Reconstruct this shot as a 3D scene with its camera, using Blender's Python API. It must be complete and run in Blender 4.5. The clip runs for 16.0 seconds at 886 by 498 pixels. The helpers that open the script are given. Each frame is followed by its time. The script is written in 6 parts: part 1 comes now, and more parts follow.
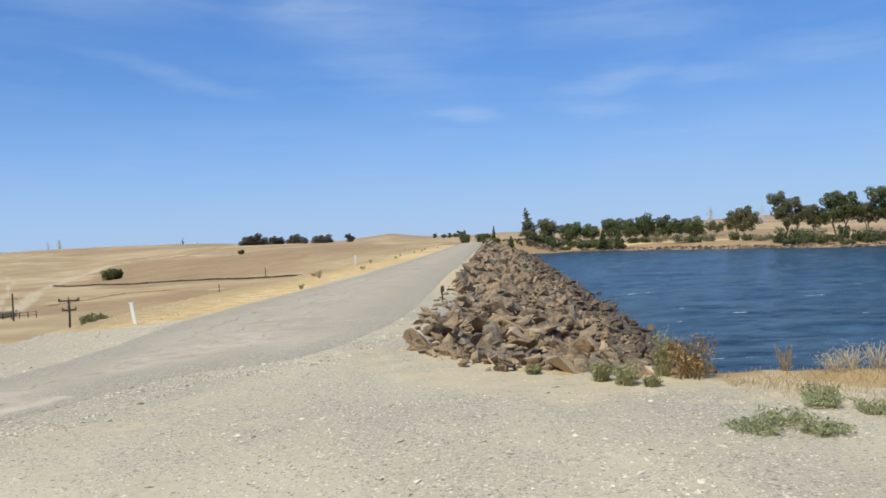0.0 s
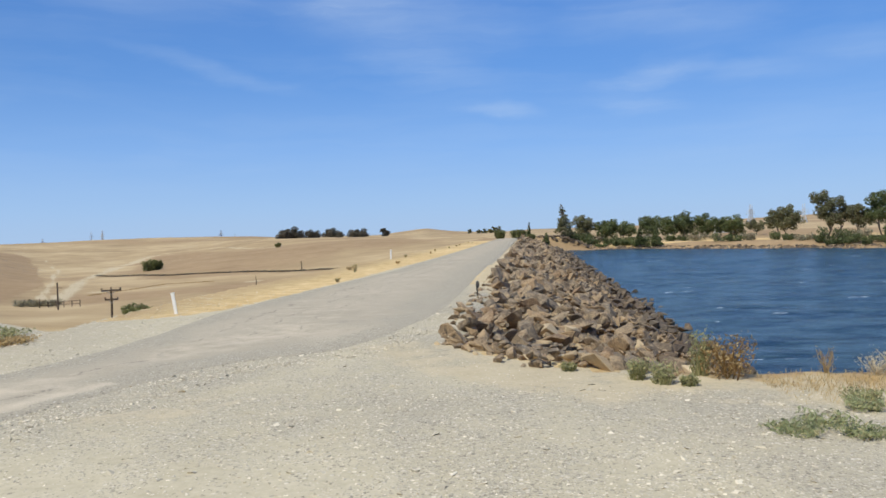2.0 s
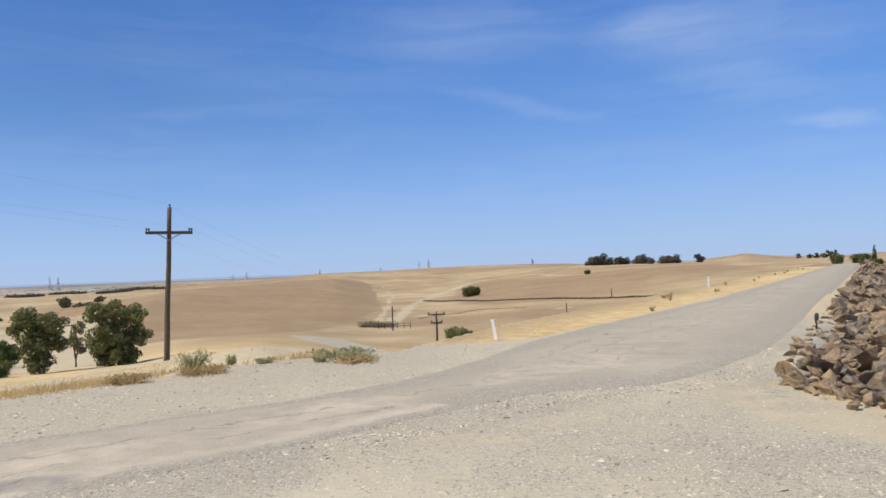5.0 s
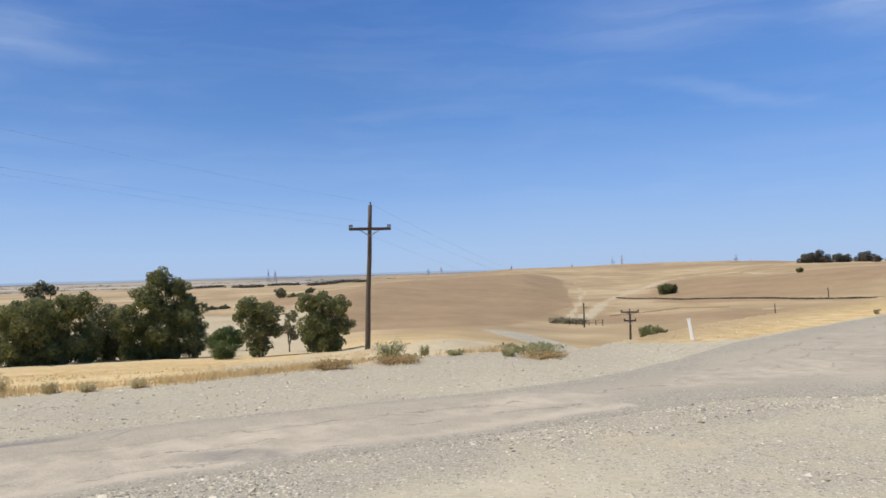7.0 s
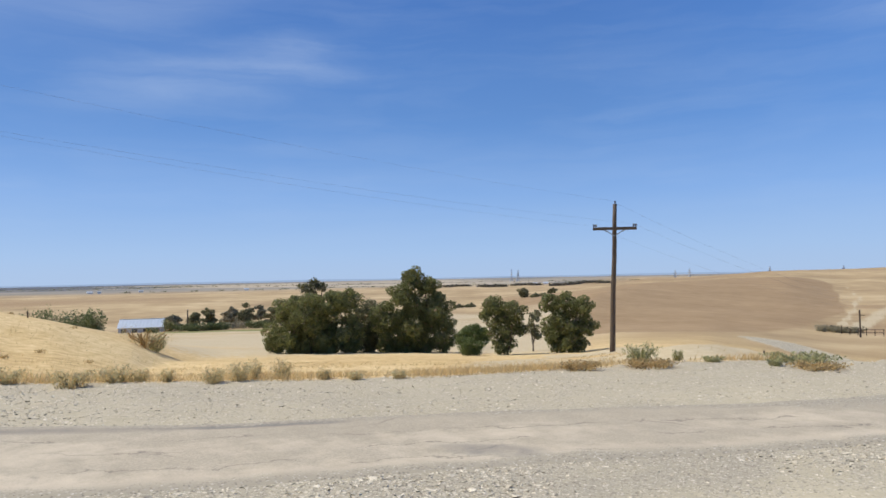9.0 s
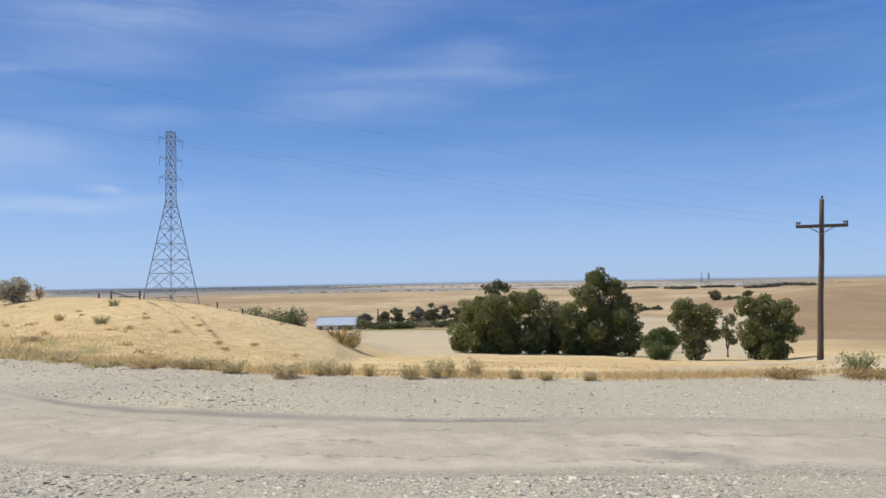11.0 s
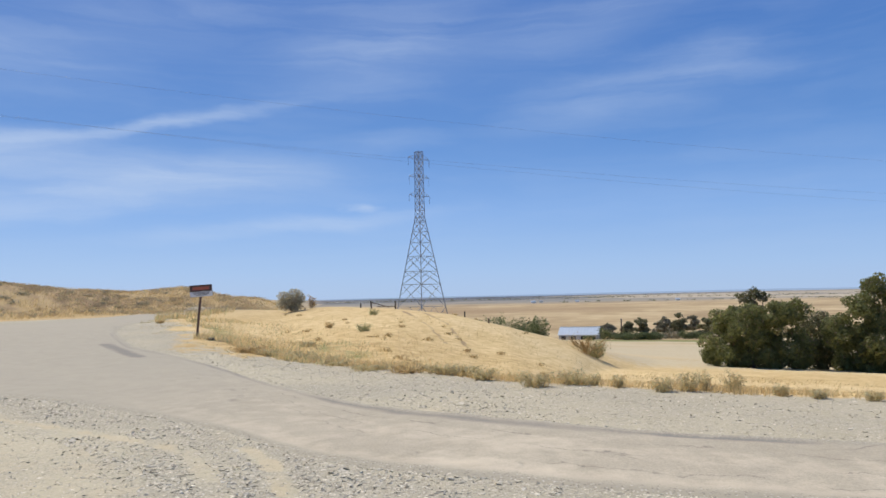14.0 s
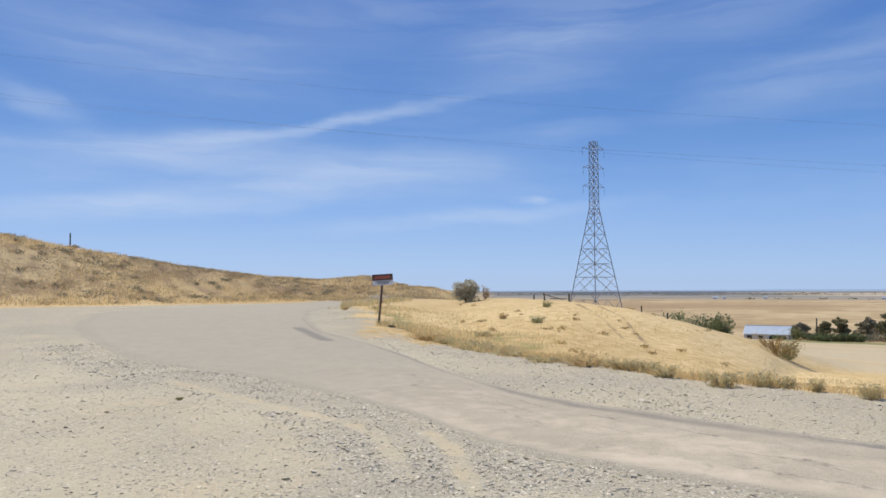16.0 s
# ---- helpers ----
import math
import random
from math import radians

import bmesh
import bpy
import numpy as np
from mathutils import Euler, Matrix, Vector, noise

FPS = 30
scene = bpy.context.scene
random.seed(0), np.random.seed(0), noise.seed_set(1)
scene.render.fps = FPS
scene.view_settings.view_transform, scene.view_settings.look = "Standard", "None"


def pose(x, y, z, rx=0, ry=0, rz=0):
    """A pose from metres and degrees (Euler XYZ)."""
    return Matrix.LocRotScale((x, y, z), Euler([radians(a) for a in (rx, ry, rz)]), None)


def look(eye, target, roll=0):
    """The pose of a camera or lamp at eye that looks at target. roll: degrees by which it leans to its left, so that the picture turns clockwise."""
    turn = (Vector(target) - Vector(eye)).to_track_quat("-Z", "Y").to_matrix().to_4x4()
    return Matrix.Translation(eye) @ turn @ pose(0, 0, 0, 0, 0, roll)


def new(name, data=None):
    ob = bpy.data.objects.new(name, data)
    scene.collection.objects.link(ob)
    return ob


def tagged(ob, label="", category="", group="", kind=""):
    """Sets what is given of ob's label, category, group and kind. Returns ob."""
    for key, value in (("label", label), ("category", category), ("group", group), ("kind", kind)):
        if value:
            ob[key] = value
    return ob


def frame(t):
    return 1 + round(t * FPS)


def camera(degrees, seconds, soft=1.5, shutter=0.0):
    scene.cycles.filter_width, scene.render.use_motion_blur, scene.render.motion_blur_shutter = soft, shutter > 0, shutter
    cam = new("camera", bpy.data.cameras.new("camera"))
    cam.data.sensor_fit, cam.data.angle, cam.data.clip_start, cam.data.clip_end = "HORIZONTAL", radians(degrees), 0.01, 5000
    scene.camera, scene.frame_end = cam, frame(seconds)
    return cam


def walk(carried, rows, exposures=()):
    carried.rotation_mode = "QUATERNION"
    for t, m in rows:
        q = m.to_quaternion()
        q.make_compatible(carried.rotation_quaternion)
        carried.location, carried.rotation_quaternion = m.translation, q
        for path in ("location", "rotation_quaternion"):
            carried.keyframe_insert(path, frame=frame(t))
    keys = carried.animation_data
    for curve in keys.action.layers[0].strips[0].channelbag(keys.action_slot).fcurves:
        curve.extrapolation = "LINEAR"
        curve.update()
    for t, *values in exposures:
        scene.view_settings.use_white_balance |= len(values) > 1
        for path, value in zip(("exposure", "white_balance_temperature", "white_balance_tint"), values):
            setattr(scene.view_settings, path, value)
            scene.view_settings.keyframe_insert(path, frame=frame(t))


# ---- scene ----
cam = camera(61.68, 16.0, soft=1.6)
# seconds, eye in metres, then heading, tilt and lean in degrees
ROWS = [
    (0.0, -0.000, 0.000, 1.587, 0.00, -1.10, 2.39),
    (0.5, -0.006, -0.029, 1.586, 0.30, -1.31, 2.18),
    (1.0, -0.015, -0.038, 1.588, 0.98, -1.55, 2.00),
    (1.5, -0.022, -0.032, 1.590, 1.66, -1.52, 1.92),
    (2.0, -0.026, -0.041, 1.588, 2.68, -1.36, 1.69),
    (2.5, -0.045, -0.046, 1.586, 4.65, -1.08, 1.19),
    (3.0, -0.083, -0.025, 1.590, 8.83, -0.53, 1.05),
    (3.5, -0.144, 0.002, 1.601, 13.22, 0.36, 1.14),
    (4.0, -0.196, -0.007, 1.610, 16.77, 1.05, 1.71),
    (4.5, -0.226, 0.043, 1.617, 20.67, 1.28, 1.84),
    (4.7, -0.190, 0.056, 1.620, 22.95, 1.39, 2.01),
    (6.8, -0.134, 0.127, 1.614, 39.28, 1.63, 1.72),
    (7.0, -0.129, 0.094, 1.613, 40.81, 1.68, 1.66),
    (7.5, -0.175, 0.114, 1.598, 45.00, 1.65, 1.96),
    (8.0, -0.226, 0.111, 1.597, 49.78, 1.68, 1.53),
    (8.5, -0.255, 0.090, 1.599, 54.65, 1.87, 1.27),
    (9.0, -0.272, 0.071, 1.602, 59.32, 2.17, 1.12),
    (9.5, -0.283, 0.058, 1.600, 63.39, 2.36, 0.74),
    (10.0, -0.262, 0.005, 1.601, 66.84, 2.45, 0.53),
    (10.2, -0.242, -0.025, 1.603, 68.24, 2.48, 0.50),
    (12.3, -0.222, -0.124, 1.603, 79.93, 2.91, 1.72),
    (12.5, -0.217, -0.131, 1.602, 80.93, 3.04, 1.62),
    (13.0, -0.194, -0.143, 1.598, 83.85, 3.21, 1.42),
    (13.5, -0.184, -0.160, 1.605, 87.40, 3.46, 1.16),
    (14.0, -0.195, -0.191, 1.606, 91.62, 3.62, 1.29),
    (14.5, -0.191, -0.207, 1.601, 95.31, 3.52, 1.24),
    (15.0, -0.191, -0.232, 1.602, 98.75, 3.37, 0.89),
    (15.5, -0.183, -0.252, 1.597, 102.01, 3.25, 0.53),
    (16.0, -0.180, -0.269, 1.597, 104.90, 3.16, 0.14),
]
walk(cam, [(t, pose(x, y, z, 0, 0, yaw) @ pose(0, 0, 0, pitch) @ pose(0, 0, 0, 0, lean) @ pose(0, 0, 0, 90)) for t, x, y, z, yaw, pitch, lean in ROWS],
     [(0.0, 0.02, 6380, 6.5), (2.8, 0.0, 6340, 7.0), (3.6, 0.0, 6500, 11.5), (7.0, 0.0, 6500, 10.5), (12.5, -0.01, 6450, 9.5), (16.0, 0.0, 6500, 10.5)])

# ---- world and sun ----
SUN_HEADING, SUN_HEIGHT = 137.0, 54.0       # degrees to the left of the dam's line, degrees above the horizon
sun_way = Vector((-math.sin(radians(SUN_HEADING)) * math.cos(radians(SUN_HEIGHT)),
                  math.cos(radians(SUN_HEADING)) * math.cos(radians(SUN_HEIGHT)), math.sin(radians(SUN_HEIGHT))))
sun = new("sun", bpy.data.lights.new("sun", "SUN"))
sun.data.energy, sun.data.angle, sun.data.color = 4.3, radians(0.6), (1.0, 0.945, 0.83)
sun.matrix_world = look(sun_way * 100, (0, 0, 0))


def node(nt, kind, ins=(), **props):
    """A shader node; ins maps input names or numbers to sockets or values."""
    n = nt.nodes.new("ShaderNode" + kind)
    for k, v in props.items():
        set_prop(n, k, v)
    for k, v in dict(ins).items():
        if isinstance(v, bpy.types.NodeSocket):
            nt.links.new(v, n.inputs[k])
        else:
            n.inputs[k].default_value = v
    return n


def set_prop(n, k, v):
    if k == "blend_type": n.blend_type = v
    elif k == "data_type": n.data_type = v
    elif k == "operation": n.operation = v
    elif k == "attribute_name": n.attribute_name = v
    elif k == "sky_type": n.sky_type = v
    elif k == "feature": n.feature = v
    elif k == "distance": n.distance = v
    elif k == "noise_dimensions": n.noise_dimensions = v
    elif k == "vector_type": n.vector_type = v
    elif k == "interpolation_type": n.interpolation_type = v


def mixc(nt, fac, a, b, blend="MIX"):
    n = node(nt, "Mix", data_type="RGBA", blend_type=blend)
    for i, v in ((0, fac), (6, a), (7, b)):
        if isinstance(v, bpy.types.NodeSocket):
            nt.links.new(v, n.inputs[i])
        else:
            n.inputs[i].default_value = v if i == 0 else (*v, 1)
    return n.outputs[2]


def ramp(nt, fac, *stops):
    n = node(nt, "ValToRGB", {0: fac})
    e = n.color_ramp.elements
    while len(e) < len(stops):
        e.new(0.5)
    for el, (p, c) in zip(e, stops):
        el.position, el.color = p, (*c, 1) if isinstance(c, tuple) else (c, c, c, 1)
    return n.outputs[0]


def fbm(nt, vec, scale, detail=4.0, rough=0.55, distort=0.0):
    return node(nt, "TexNoise", {"Vector": vec, "Scale": scale, "Detail": detail, "Roughness": rough, "Distortion": distort}).outputs[0]


def calc(nt, op, a, b=0.0, c=0.0):
    return node(nt, "Math", {0: a, 1: b, 2: c}, operation=op).outputs[0]


world = bpy.data.worlds.new("sky")
scene.world = world
world.use_nodes = True
wt = world.node_tree
wt.nodes.clear()
way = node(wt, "TexCoord").outputs["Generated"]
sky = node(wt, "TexSky", sky_type="NISHITA")
sky.sun_disc, sky.sun_elevation, sky.sun_rotation = False, radians(SUN_HEIGHT), radians(-SUN_HEADING)
sky.altitude, sky.air_density, sky.dust_density, sky.ozone_density = 100, 1.0, 1.1, 2.2
sep = node(wt, "SeparateXYZ", {0: way}).outputs
# thin cirrus: each sheet or streak has a heading, a height, half lengths, a tilt and a weight, and is torn into fibres
heading = calc(wt, "MULTIPLY", calc(wt, "ARCTAN2", calc(wt, "MULTIPLY", sep[0], -1.0), sep[1]), 57.2958)
height = calc(wt, "MULTIPLY", calc(wt, "ARCSINE", sep[2]), 57.2958)
place = node(wt, "CombineXYZ", {0: heading, 1: height}).outputs[0]
torn = node(wt, "TexNoise", {"Vector": node(wt, "Mapping", {"Vector": place, "Scale": (0.09, 0.22, 1.0)}).outputs[0], "Scale": 1.0, "Detail": 5.0, "Roughness": 0.6}).outputs[1]
drift = node(wt, "VectorMath", {0: node(wt, "VectorMath", {0: torn, 1: (0.5, 0.5, 0.5)}, operation="SUBTRACT").outputs[0], 1: (9.0, 2.4, 0.0)}, operation="MULTIPLY").outputs[0]
place = node(wt, "VectorMath", {0: place, 1: drift}, operation="ADD").outputs[0]
VEILS = ((96, 18.6, 10, 3.6, -10, 0.6), (77, 14.9, 8.5, 2.2, -8, 0.44), (126, 17.2, 11, 2.6, 5, 0.6), (80, 20.0, 9, 2.6, -12, 0.5), (23, 17.8, 7.5, 2.6, -1, 0.32), (5, 16.0, 8.5, 2.6, 4, 0.46),
         (3, 12.8, 6, 1.6, 17, 0.38), (-14.5, 15.4, 7, 2.4, 6, 0.42), (-27, 11.6, 6, 1.3, 3, 0.38), (69, 16.2, 4, 1.6, 1, 0.4), (10, 16.4, 5, 1.6, -2, 0.45), (112, 20.5, 10, 2.2, -6, 0.4))
BANDS = ((126.6, 9.9, 12, 1.7, -5, 1.08), (111, 9.3, 12.5, 1.5, -4, 1.25), (126.5, 6.3, 12, 1.3, -5, 1.2), (104.4, 5.5, 12, 0.7, -4.5, 0.95), (96.2, 12.0, 5.5, 0.8, -1, 0.55), (133.5, 12.8, 3.6, 1.0, 12, 0.7), (123.5, 11.0, 7, 0.9, -7, 0.5), (106, 7.8, 9, 0.9, -3, 0.35))
STREAKS = ((111.3, 13.05, 8.6, 0.6, -11, 1.2), (98.8, 7.1, 1.5, 0.34, 7, 1.7), (19.3, 12.2, 6, 0.6, 13.5, 0.38), (-2.4, 9.0, 3.0, 0.5, 3.6, 0.6), (-13.3, 11.1, 3.8, 0.8, -8.5, 0.6), (-20.5, 10.7, 4, 0.75, 4, 0.55), (-12.2, 9.0, 3.2, 0.65, 5, 0.5))


def sheet(h, e, long, thick, tilt, weight):
    off = node(wt, "Mapping", {"Vector": place, "Location": (h, e, 0), "Rotation": (0, 0, radians(tilt)), "Scale": (long, thick, 1)}, vector_type="TEXTURE").outputs[0]
    d = node(wt, "VectorMath", {0: off}, operation="LENGTH").outputs["Value"]
    return node(wt, "MapRange", {"Value": d, 1: 1.5, 2: 0.0, 3: 0.0, 4: weight}, interpolation_type="SMOOTHSTEP").outputs[0]


cloud = None
for one in VEILS + BANDS + STREAKS:
    cloud = sheet(*one) if cloud is None else calc(wt, "ADD", cloud, sheet(*one))
fibre = fbm(wt, node(wt, "Mapping", {"Vector": place, "Rotation": (0, 0, radians(8)), "Scale": (0.055, 0.55, 1.0)}).outputs[0], 1.0, 7, 0.58, 0.5)
soft = fbm(wt, node(wt, "Mapping", {"Vector": place, "Scale": (0.05, 0.12, 1.0)}).outputs[0], 1.0, 4, 0.55)
cloud = calc(wt, "MULTIPLY", cloud, ramp(wt, fibre, (0.28, 0.35), (0.72, 1.0)))
cloud = calc(wt, "ADD", calc(wt, "MULTIPLY", cloud, 0.50), calc(wt, "MULTIPLY", ramp(wt, calc(wt, "MULTIPLY", fibre, soft), (0.20, 0.0), (0.42, 1.0)), 0.10))
cloud = calc(wt, "MINIMUM", calc(wt, "MULTIPLY", cloud, ramp(wt, sep[2], (0.02, 0.0), (0.09, 1.0), (0.42, 1.0), (0.6, 0.4))), 0.68)
clear = ramp(wt, sep[2], (0.0, (0.435, 0.60, 0.87)), (0.035, (0.368, 0.56, 0.885)), (0.11, (0.245, 0.452, 0.87)), (0.20, (0.136, 0.327, 0.765)), (0.36, (0.072, 0.216, 0.63)), (1.0, (0.05, 0.15, 0.46)))
# the sky is deepest square to the sun
square = ramp(wt, calc(wt, "MULTIPLY_ADD", node(wt, "VectorMath", {0: way, 1: (-math.sin(radians(SUN_HEADING)), math.cos(radians(SUN_HEADING)), 0.0)}, operation="DOT_PRODUCT").outputs["Value"], 0.5, 0.5), (0.12, 1.05), (0.36, 0.95), (0.52, 0.85), (0.85, 0.88))
square = mixc(wt, ramp(wt, sep[2], (0.03, 0.0), (0.22, 1.0)), (1.0, 1.0, 1.0), square)
clear = node(wt, "VectorMath", {0: clear, 1: square}, operation="MULTIPLY").outputs[0]
nishita = node(wt, "VectorMath", {0: sky.outputs[0], "Scale": 0.10}, operation="SCALE").outputs[0]
seen = mixc(wt, cloud, mixc(wt, 0.12, clear, nishita), (0.58, 0.69, 0.87))
bg = node(wt, "Background", {0: seen, 1: 1.0})
wt.links.new(bg.outputs[0], node(wt, "OutputWorld").inputs[0])
scene.view_settings.exposure = 0.0


# ---- materials ----
def material(name):
    m = bpy.data.materials.new(name)
    m.use_nodes = True
    nt = m.node_tree
    b = nt.nodes["Principled BSDF"]
    pos = node(nt, "NewGeometry").outputs["Position"]
    return m, nt, b, pos


def bumped(nt, b, height, strength=0.5, distance=0.02):
    n = node(nt, "Bump", {"Height": height, "Strength": strength, "Distance": distance})
    nt.links.new(n.outputs[0], b.inputs["Normal"])


def plain(name, dark, light, scale=4.0, rough=0.8, metal=0.0, bump=0.3, grain=None, spread=0.5):
    """A surface whose colour wanders between two tones at two scales, and from piece to piece."""
    m, nt, b, pos = material(name)
    v = node(nt, "TexCoord").outputs["Object"]
    big, fine = fbm(nt, v, scale, 4), fbm(nt, v, scale * 9, 3)
    rnd = node(nt, "ObjectInfo").outputs["Random"]
    t = calc(nt, "ADD", calc(nt, "MULTIPLY", big, 0.7), calc(nt, "MULTIPLY", fine, 0.5))
    t = calc(nt, "ADD", t, calc(nt, "MULTIPLY", calc(nt, "SUBTRACT", rnd, 0.5), spread))
    col = ramp(nt, t, (0.25, dark), (0.9, light))
    nt.links.new(col, b.inputs["Base Color"])
    b.inputs["Roughness"].default_value, b.inputs["Metallic"].default_value = rough, metal
    bumped(nt, b, fine if grain is None else fbm(nt, v, grain, 4), bump, 0.01)
    return m


def leafy(name, dark, light, dry=(0.2, 0.17, 0.08), dryness=0.1, shine=0.55, through_light=0.3):
    """Foliage: each leaf its own tone."""
    m, nt, b, pos = material(name)
    isl = node(nt, "NewGeometry").outputs["Random Per Island"]
    rnd = node(nt, "ObjectInfo").outputs["Random"]
    clump = fbm(nt, pos, 1.2, 3)
    t = calc(nt, "ADD", calc(nt, "MULTIPLY", isl, 0.32), calc(nt, "MULTIPLY", clump, 0.83))
    t = calc(nt, "ADD", t, calc(nt, "MULTIPLY", calc(nt, "SUBTRACT", rnd, 0.5), 0.25))
    col = ramp(nt, t, (0.2, dark), (0.95, light))
    col = mixc(nt, calc(nt, "GREATER_THAN", isl, 1.0 - dryness), col, dry)
    nt.links.new(col, b.inputs["Base Color"])
    b.inputs["Roughness"].default_value = shine
    b.inputs["Specular IOR Level"].default_value = 0.25
    tr = node(nt, "BsdfTranslucent", {0: col})
    mix = node(nt, "MixShader", {0: through_light, 1: b.outputs[0], 2: tr.outputs[0]})
    nt.links.new(mix.outputs[0], nt.nodes["Material Output"].inputs[0])
    return m


def ground_material():
    """Gravel pad, tan dirt, dry grass and ploughed slopes, blended by what lies where."""
    m, nt, b, pos = material("ground")
    lay = node(nt, "SeparateColor", {0: node(nt, "Attribute", attribute_name="lay").outputs["Color"]}).outputs
    lay2 = node(nt, "SeparateColor", {0: node(nt, "Attribute", attribute_name="lay2").outputs["Color"]}).outputs
    n1, n2, n3 = fbm(nt, pos, 0.35, 5), fbm(nt, pos, 2.2, 5), fbm(nt, pos, 14, 4, 0.65)
    far1, far2 = fbm(nt, pos, 0.012, 5), fbm(nt, pos, 0.06, 5, 0.6)
    # gravel: grey and buff chips of two sizes strewn over dusty soil
    lay3 = node(nt, "SeparateColor", {0: node(nt, "Attribute", attribute_name="lay3").outputs["Color"]}).outputs
    dust = ramp(nt, calc(nt, "ADD", calc(nt, "MULTIPLY", n2, 0.55), calc(nt, "MULTIPLY", n3, 0.45)), (0.34, (0.455, 0.390, 0.260)), (0.66, (0.625, 0.543, 0.378)))
    dust = mixc(nt, calc(nt, "MULTIPLY", lay3[1], 0.75), dust, mixc(nt, ramp(nt, n2, (0.35, 0.0), (0.65, 1.0)), (0.37, 0.315, 0.212), (0.54, 0.465, 0.325)))
    dust = mixc(nt, ramp(nt, calc(nt, "ADD", lay3[0], calc(nt, "MULTIPLY", calc(nt, "SUBTRACT", n2, 0.5), 1.2)), (0.25, 0.0), (1.0, 0.7)), dust, (0.40, 0.350, 0.256))
    patchy = calc(nt, "ADD", calc(nt, "MULTIPLY", calc(nt, "SUBTRACT", n1, 0.5), 1.3), calc(nt, "MULTIPLY", calc(nt, "SUBTRACT", n2, 0.5), 1.3))
    crowd = ramp(nt, calc(nt, "ADD", calc(nt, "MULTIPLY", lay3[0], 0.8), calc(nt, "ADD", calc(nt, "MULTIPLY", patchy, 1.5), 0.16)), (0.05, 0.08), (0.80, 1.0))
    gravel, bumps = dust, None
    for size, share in ((62.0, 0.85), (30.0, 0.42)):
        vor = node(nt, "TexVoronoi", {"Vector": pos, "Scale": size}, feature="F1")
        cell = node(nt, "SeparateColor", {0: vor.outputs["Color"]}).outputs
        here = calc(nt, "LESS_THAN", cell[0], calc(nt, "MULTIPLY", crowd, share))
        stone = calc(nt, "MULTIPLY", here, ramp(nt, vor.outputs["Distance"], (0.40, 1.0), (0.58, 0.0)))
        tone = ramp(nt, calc(nt, "ADD", calc(nt, "MULTIPLY", cell[1], 0.8), calc(nt, "MULTIPLY", n3, 0.2)), (0.05, (0.235, 0.202, 0.146)), (0.36, (0.40, 0.347, 0.256)), (0.72, (0.52, 0.455, 0.338)), (0.92, (0.78, 0.695, 0.535)))
        gravel = mixc(nt, stone, gravel, tone)
        bumps = stone if bumps is None else calc(nt, "MAXIMUM", bumps, stone)
    grit = ramp(nt, fbm(nt, pos, 60, 2, 0.6), (0.40, 0.30), (0.56, 0.0))
    gravel = mixc(nt, calc(nt, "MULTIPLY", grit, crowd), gravel, (0.25, 0.22, 0.175))
    gravel = mixc(nt, calc(nt, "MULTIPLY", lay3[1], 0.5), gravel, mixc(nt, ramp(nt, n3, (0.35, 0.0), (0.65, 1.0)), (0.42, 0.36, 0.25), (0.57, 0.49, 0.345)))
    # dirt
    dirt = ramp(nt, calc(nt, "ADD", calc(nt, "MULTIPLY", n2, 0.6), calc(nt, "MULTIPLY", n3, 0.4)), (0.3, (0.47, 0.375, 0.225)), (0.7, (0.61, 0.515, 0.345)))
    # dry grass
    blade = node(nt, "Mapping", {"Vector": pos, "Scale": (5, 5, 1)}).outputs[0]
    straw = calc(nt, "ADD", calc(nt, "MULTIPLY", n2, 0.45), calc(nt, "ADD", calc(nt, "MULTIPLY", fbm(nt, blade, 3.0, 4, 0.7), 0.3), calc(nt, "MULTIPLY", far2, 0.35)))
    grass = ramp(nt, straw, (0.41, (0.45, 0.29, 0.115)), (0.53, (0.62, 0.44, 0.20)), (0.66, (0.78, 0.595, 0.31)))
    pale = ramp(nt, calc(nt, "ADD", calc(nt, "MULTIPLY", far2, 0.5), calc(nt, "MULTIPLY", far1, 0.5)), (0.36, (0.30, 0.208, 0.108)), (0.5, (0.435, 0.315, 0.168)), (0.64, (0.575, 0.438, 0.25)))
    grass = mixc(nt, lay2[0], grass, pale)
    # ploughed or grazed slopes
    brown = ramp(nt, calc(nt, "ADD", calc(nt, "MULTIPLY", far2, 0.55), calc(nt, "MULTIPLY", n1, 0.45)), (0.35, (0.292, 0.196, 0.103)), (0.5, (0.35, 0.239, 0.127)), (0.65, (0.408, 0.285, 0.156)))
    edge = calc(nt, "MULTIPLY", calc(nt, "SUBTRACT", n2, 0.5), 0.9)
    edge = calc(nt, "ADD", edge, calc(nt, "MULTIPLY", calc(nt, "SUBTRACT", n3, 0.5), 0.5))
    big = calc(nt, "ADD", edge, calc(nt, "MULTIPLY", calc(nt, "SUBTRACT", far2, 0.5), 0.8))

    def sharp(s, e):
        return ramp(nt, calc(nt, "ADD", s, e), (0.38, 0.0), (0.62, 1.0))
    col = mixc(nt, sharp(lay[1], big), grass, brown)
    col = mixc(nt, sharp(lay[0], edge), col, gravel)
    col = mixc(nt, calc(nt, "MULTIPLY", sharp(lay[2], edge), 0.85), col, dirt)
    green = ramp(nt, n2, (0.35, (0.16, 0.17, 0.055)), (0.7, (0.30, 0.29, 0.105)))
    col = mixc(nt, sharp(lay2[1], edge), col, green)
    # far plain: dull fields, dark crops and tree belts, farthest ones tinted for haze
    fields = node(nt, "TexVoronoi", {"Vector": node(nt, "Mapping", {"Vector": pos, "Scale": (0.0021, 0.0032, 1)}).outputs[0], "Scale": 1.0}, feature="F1")
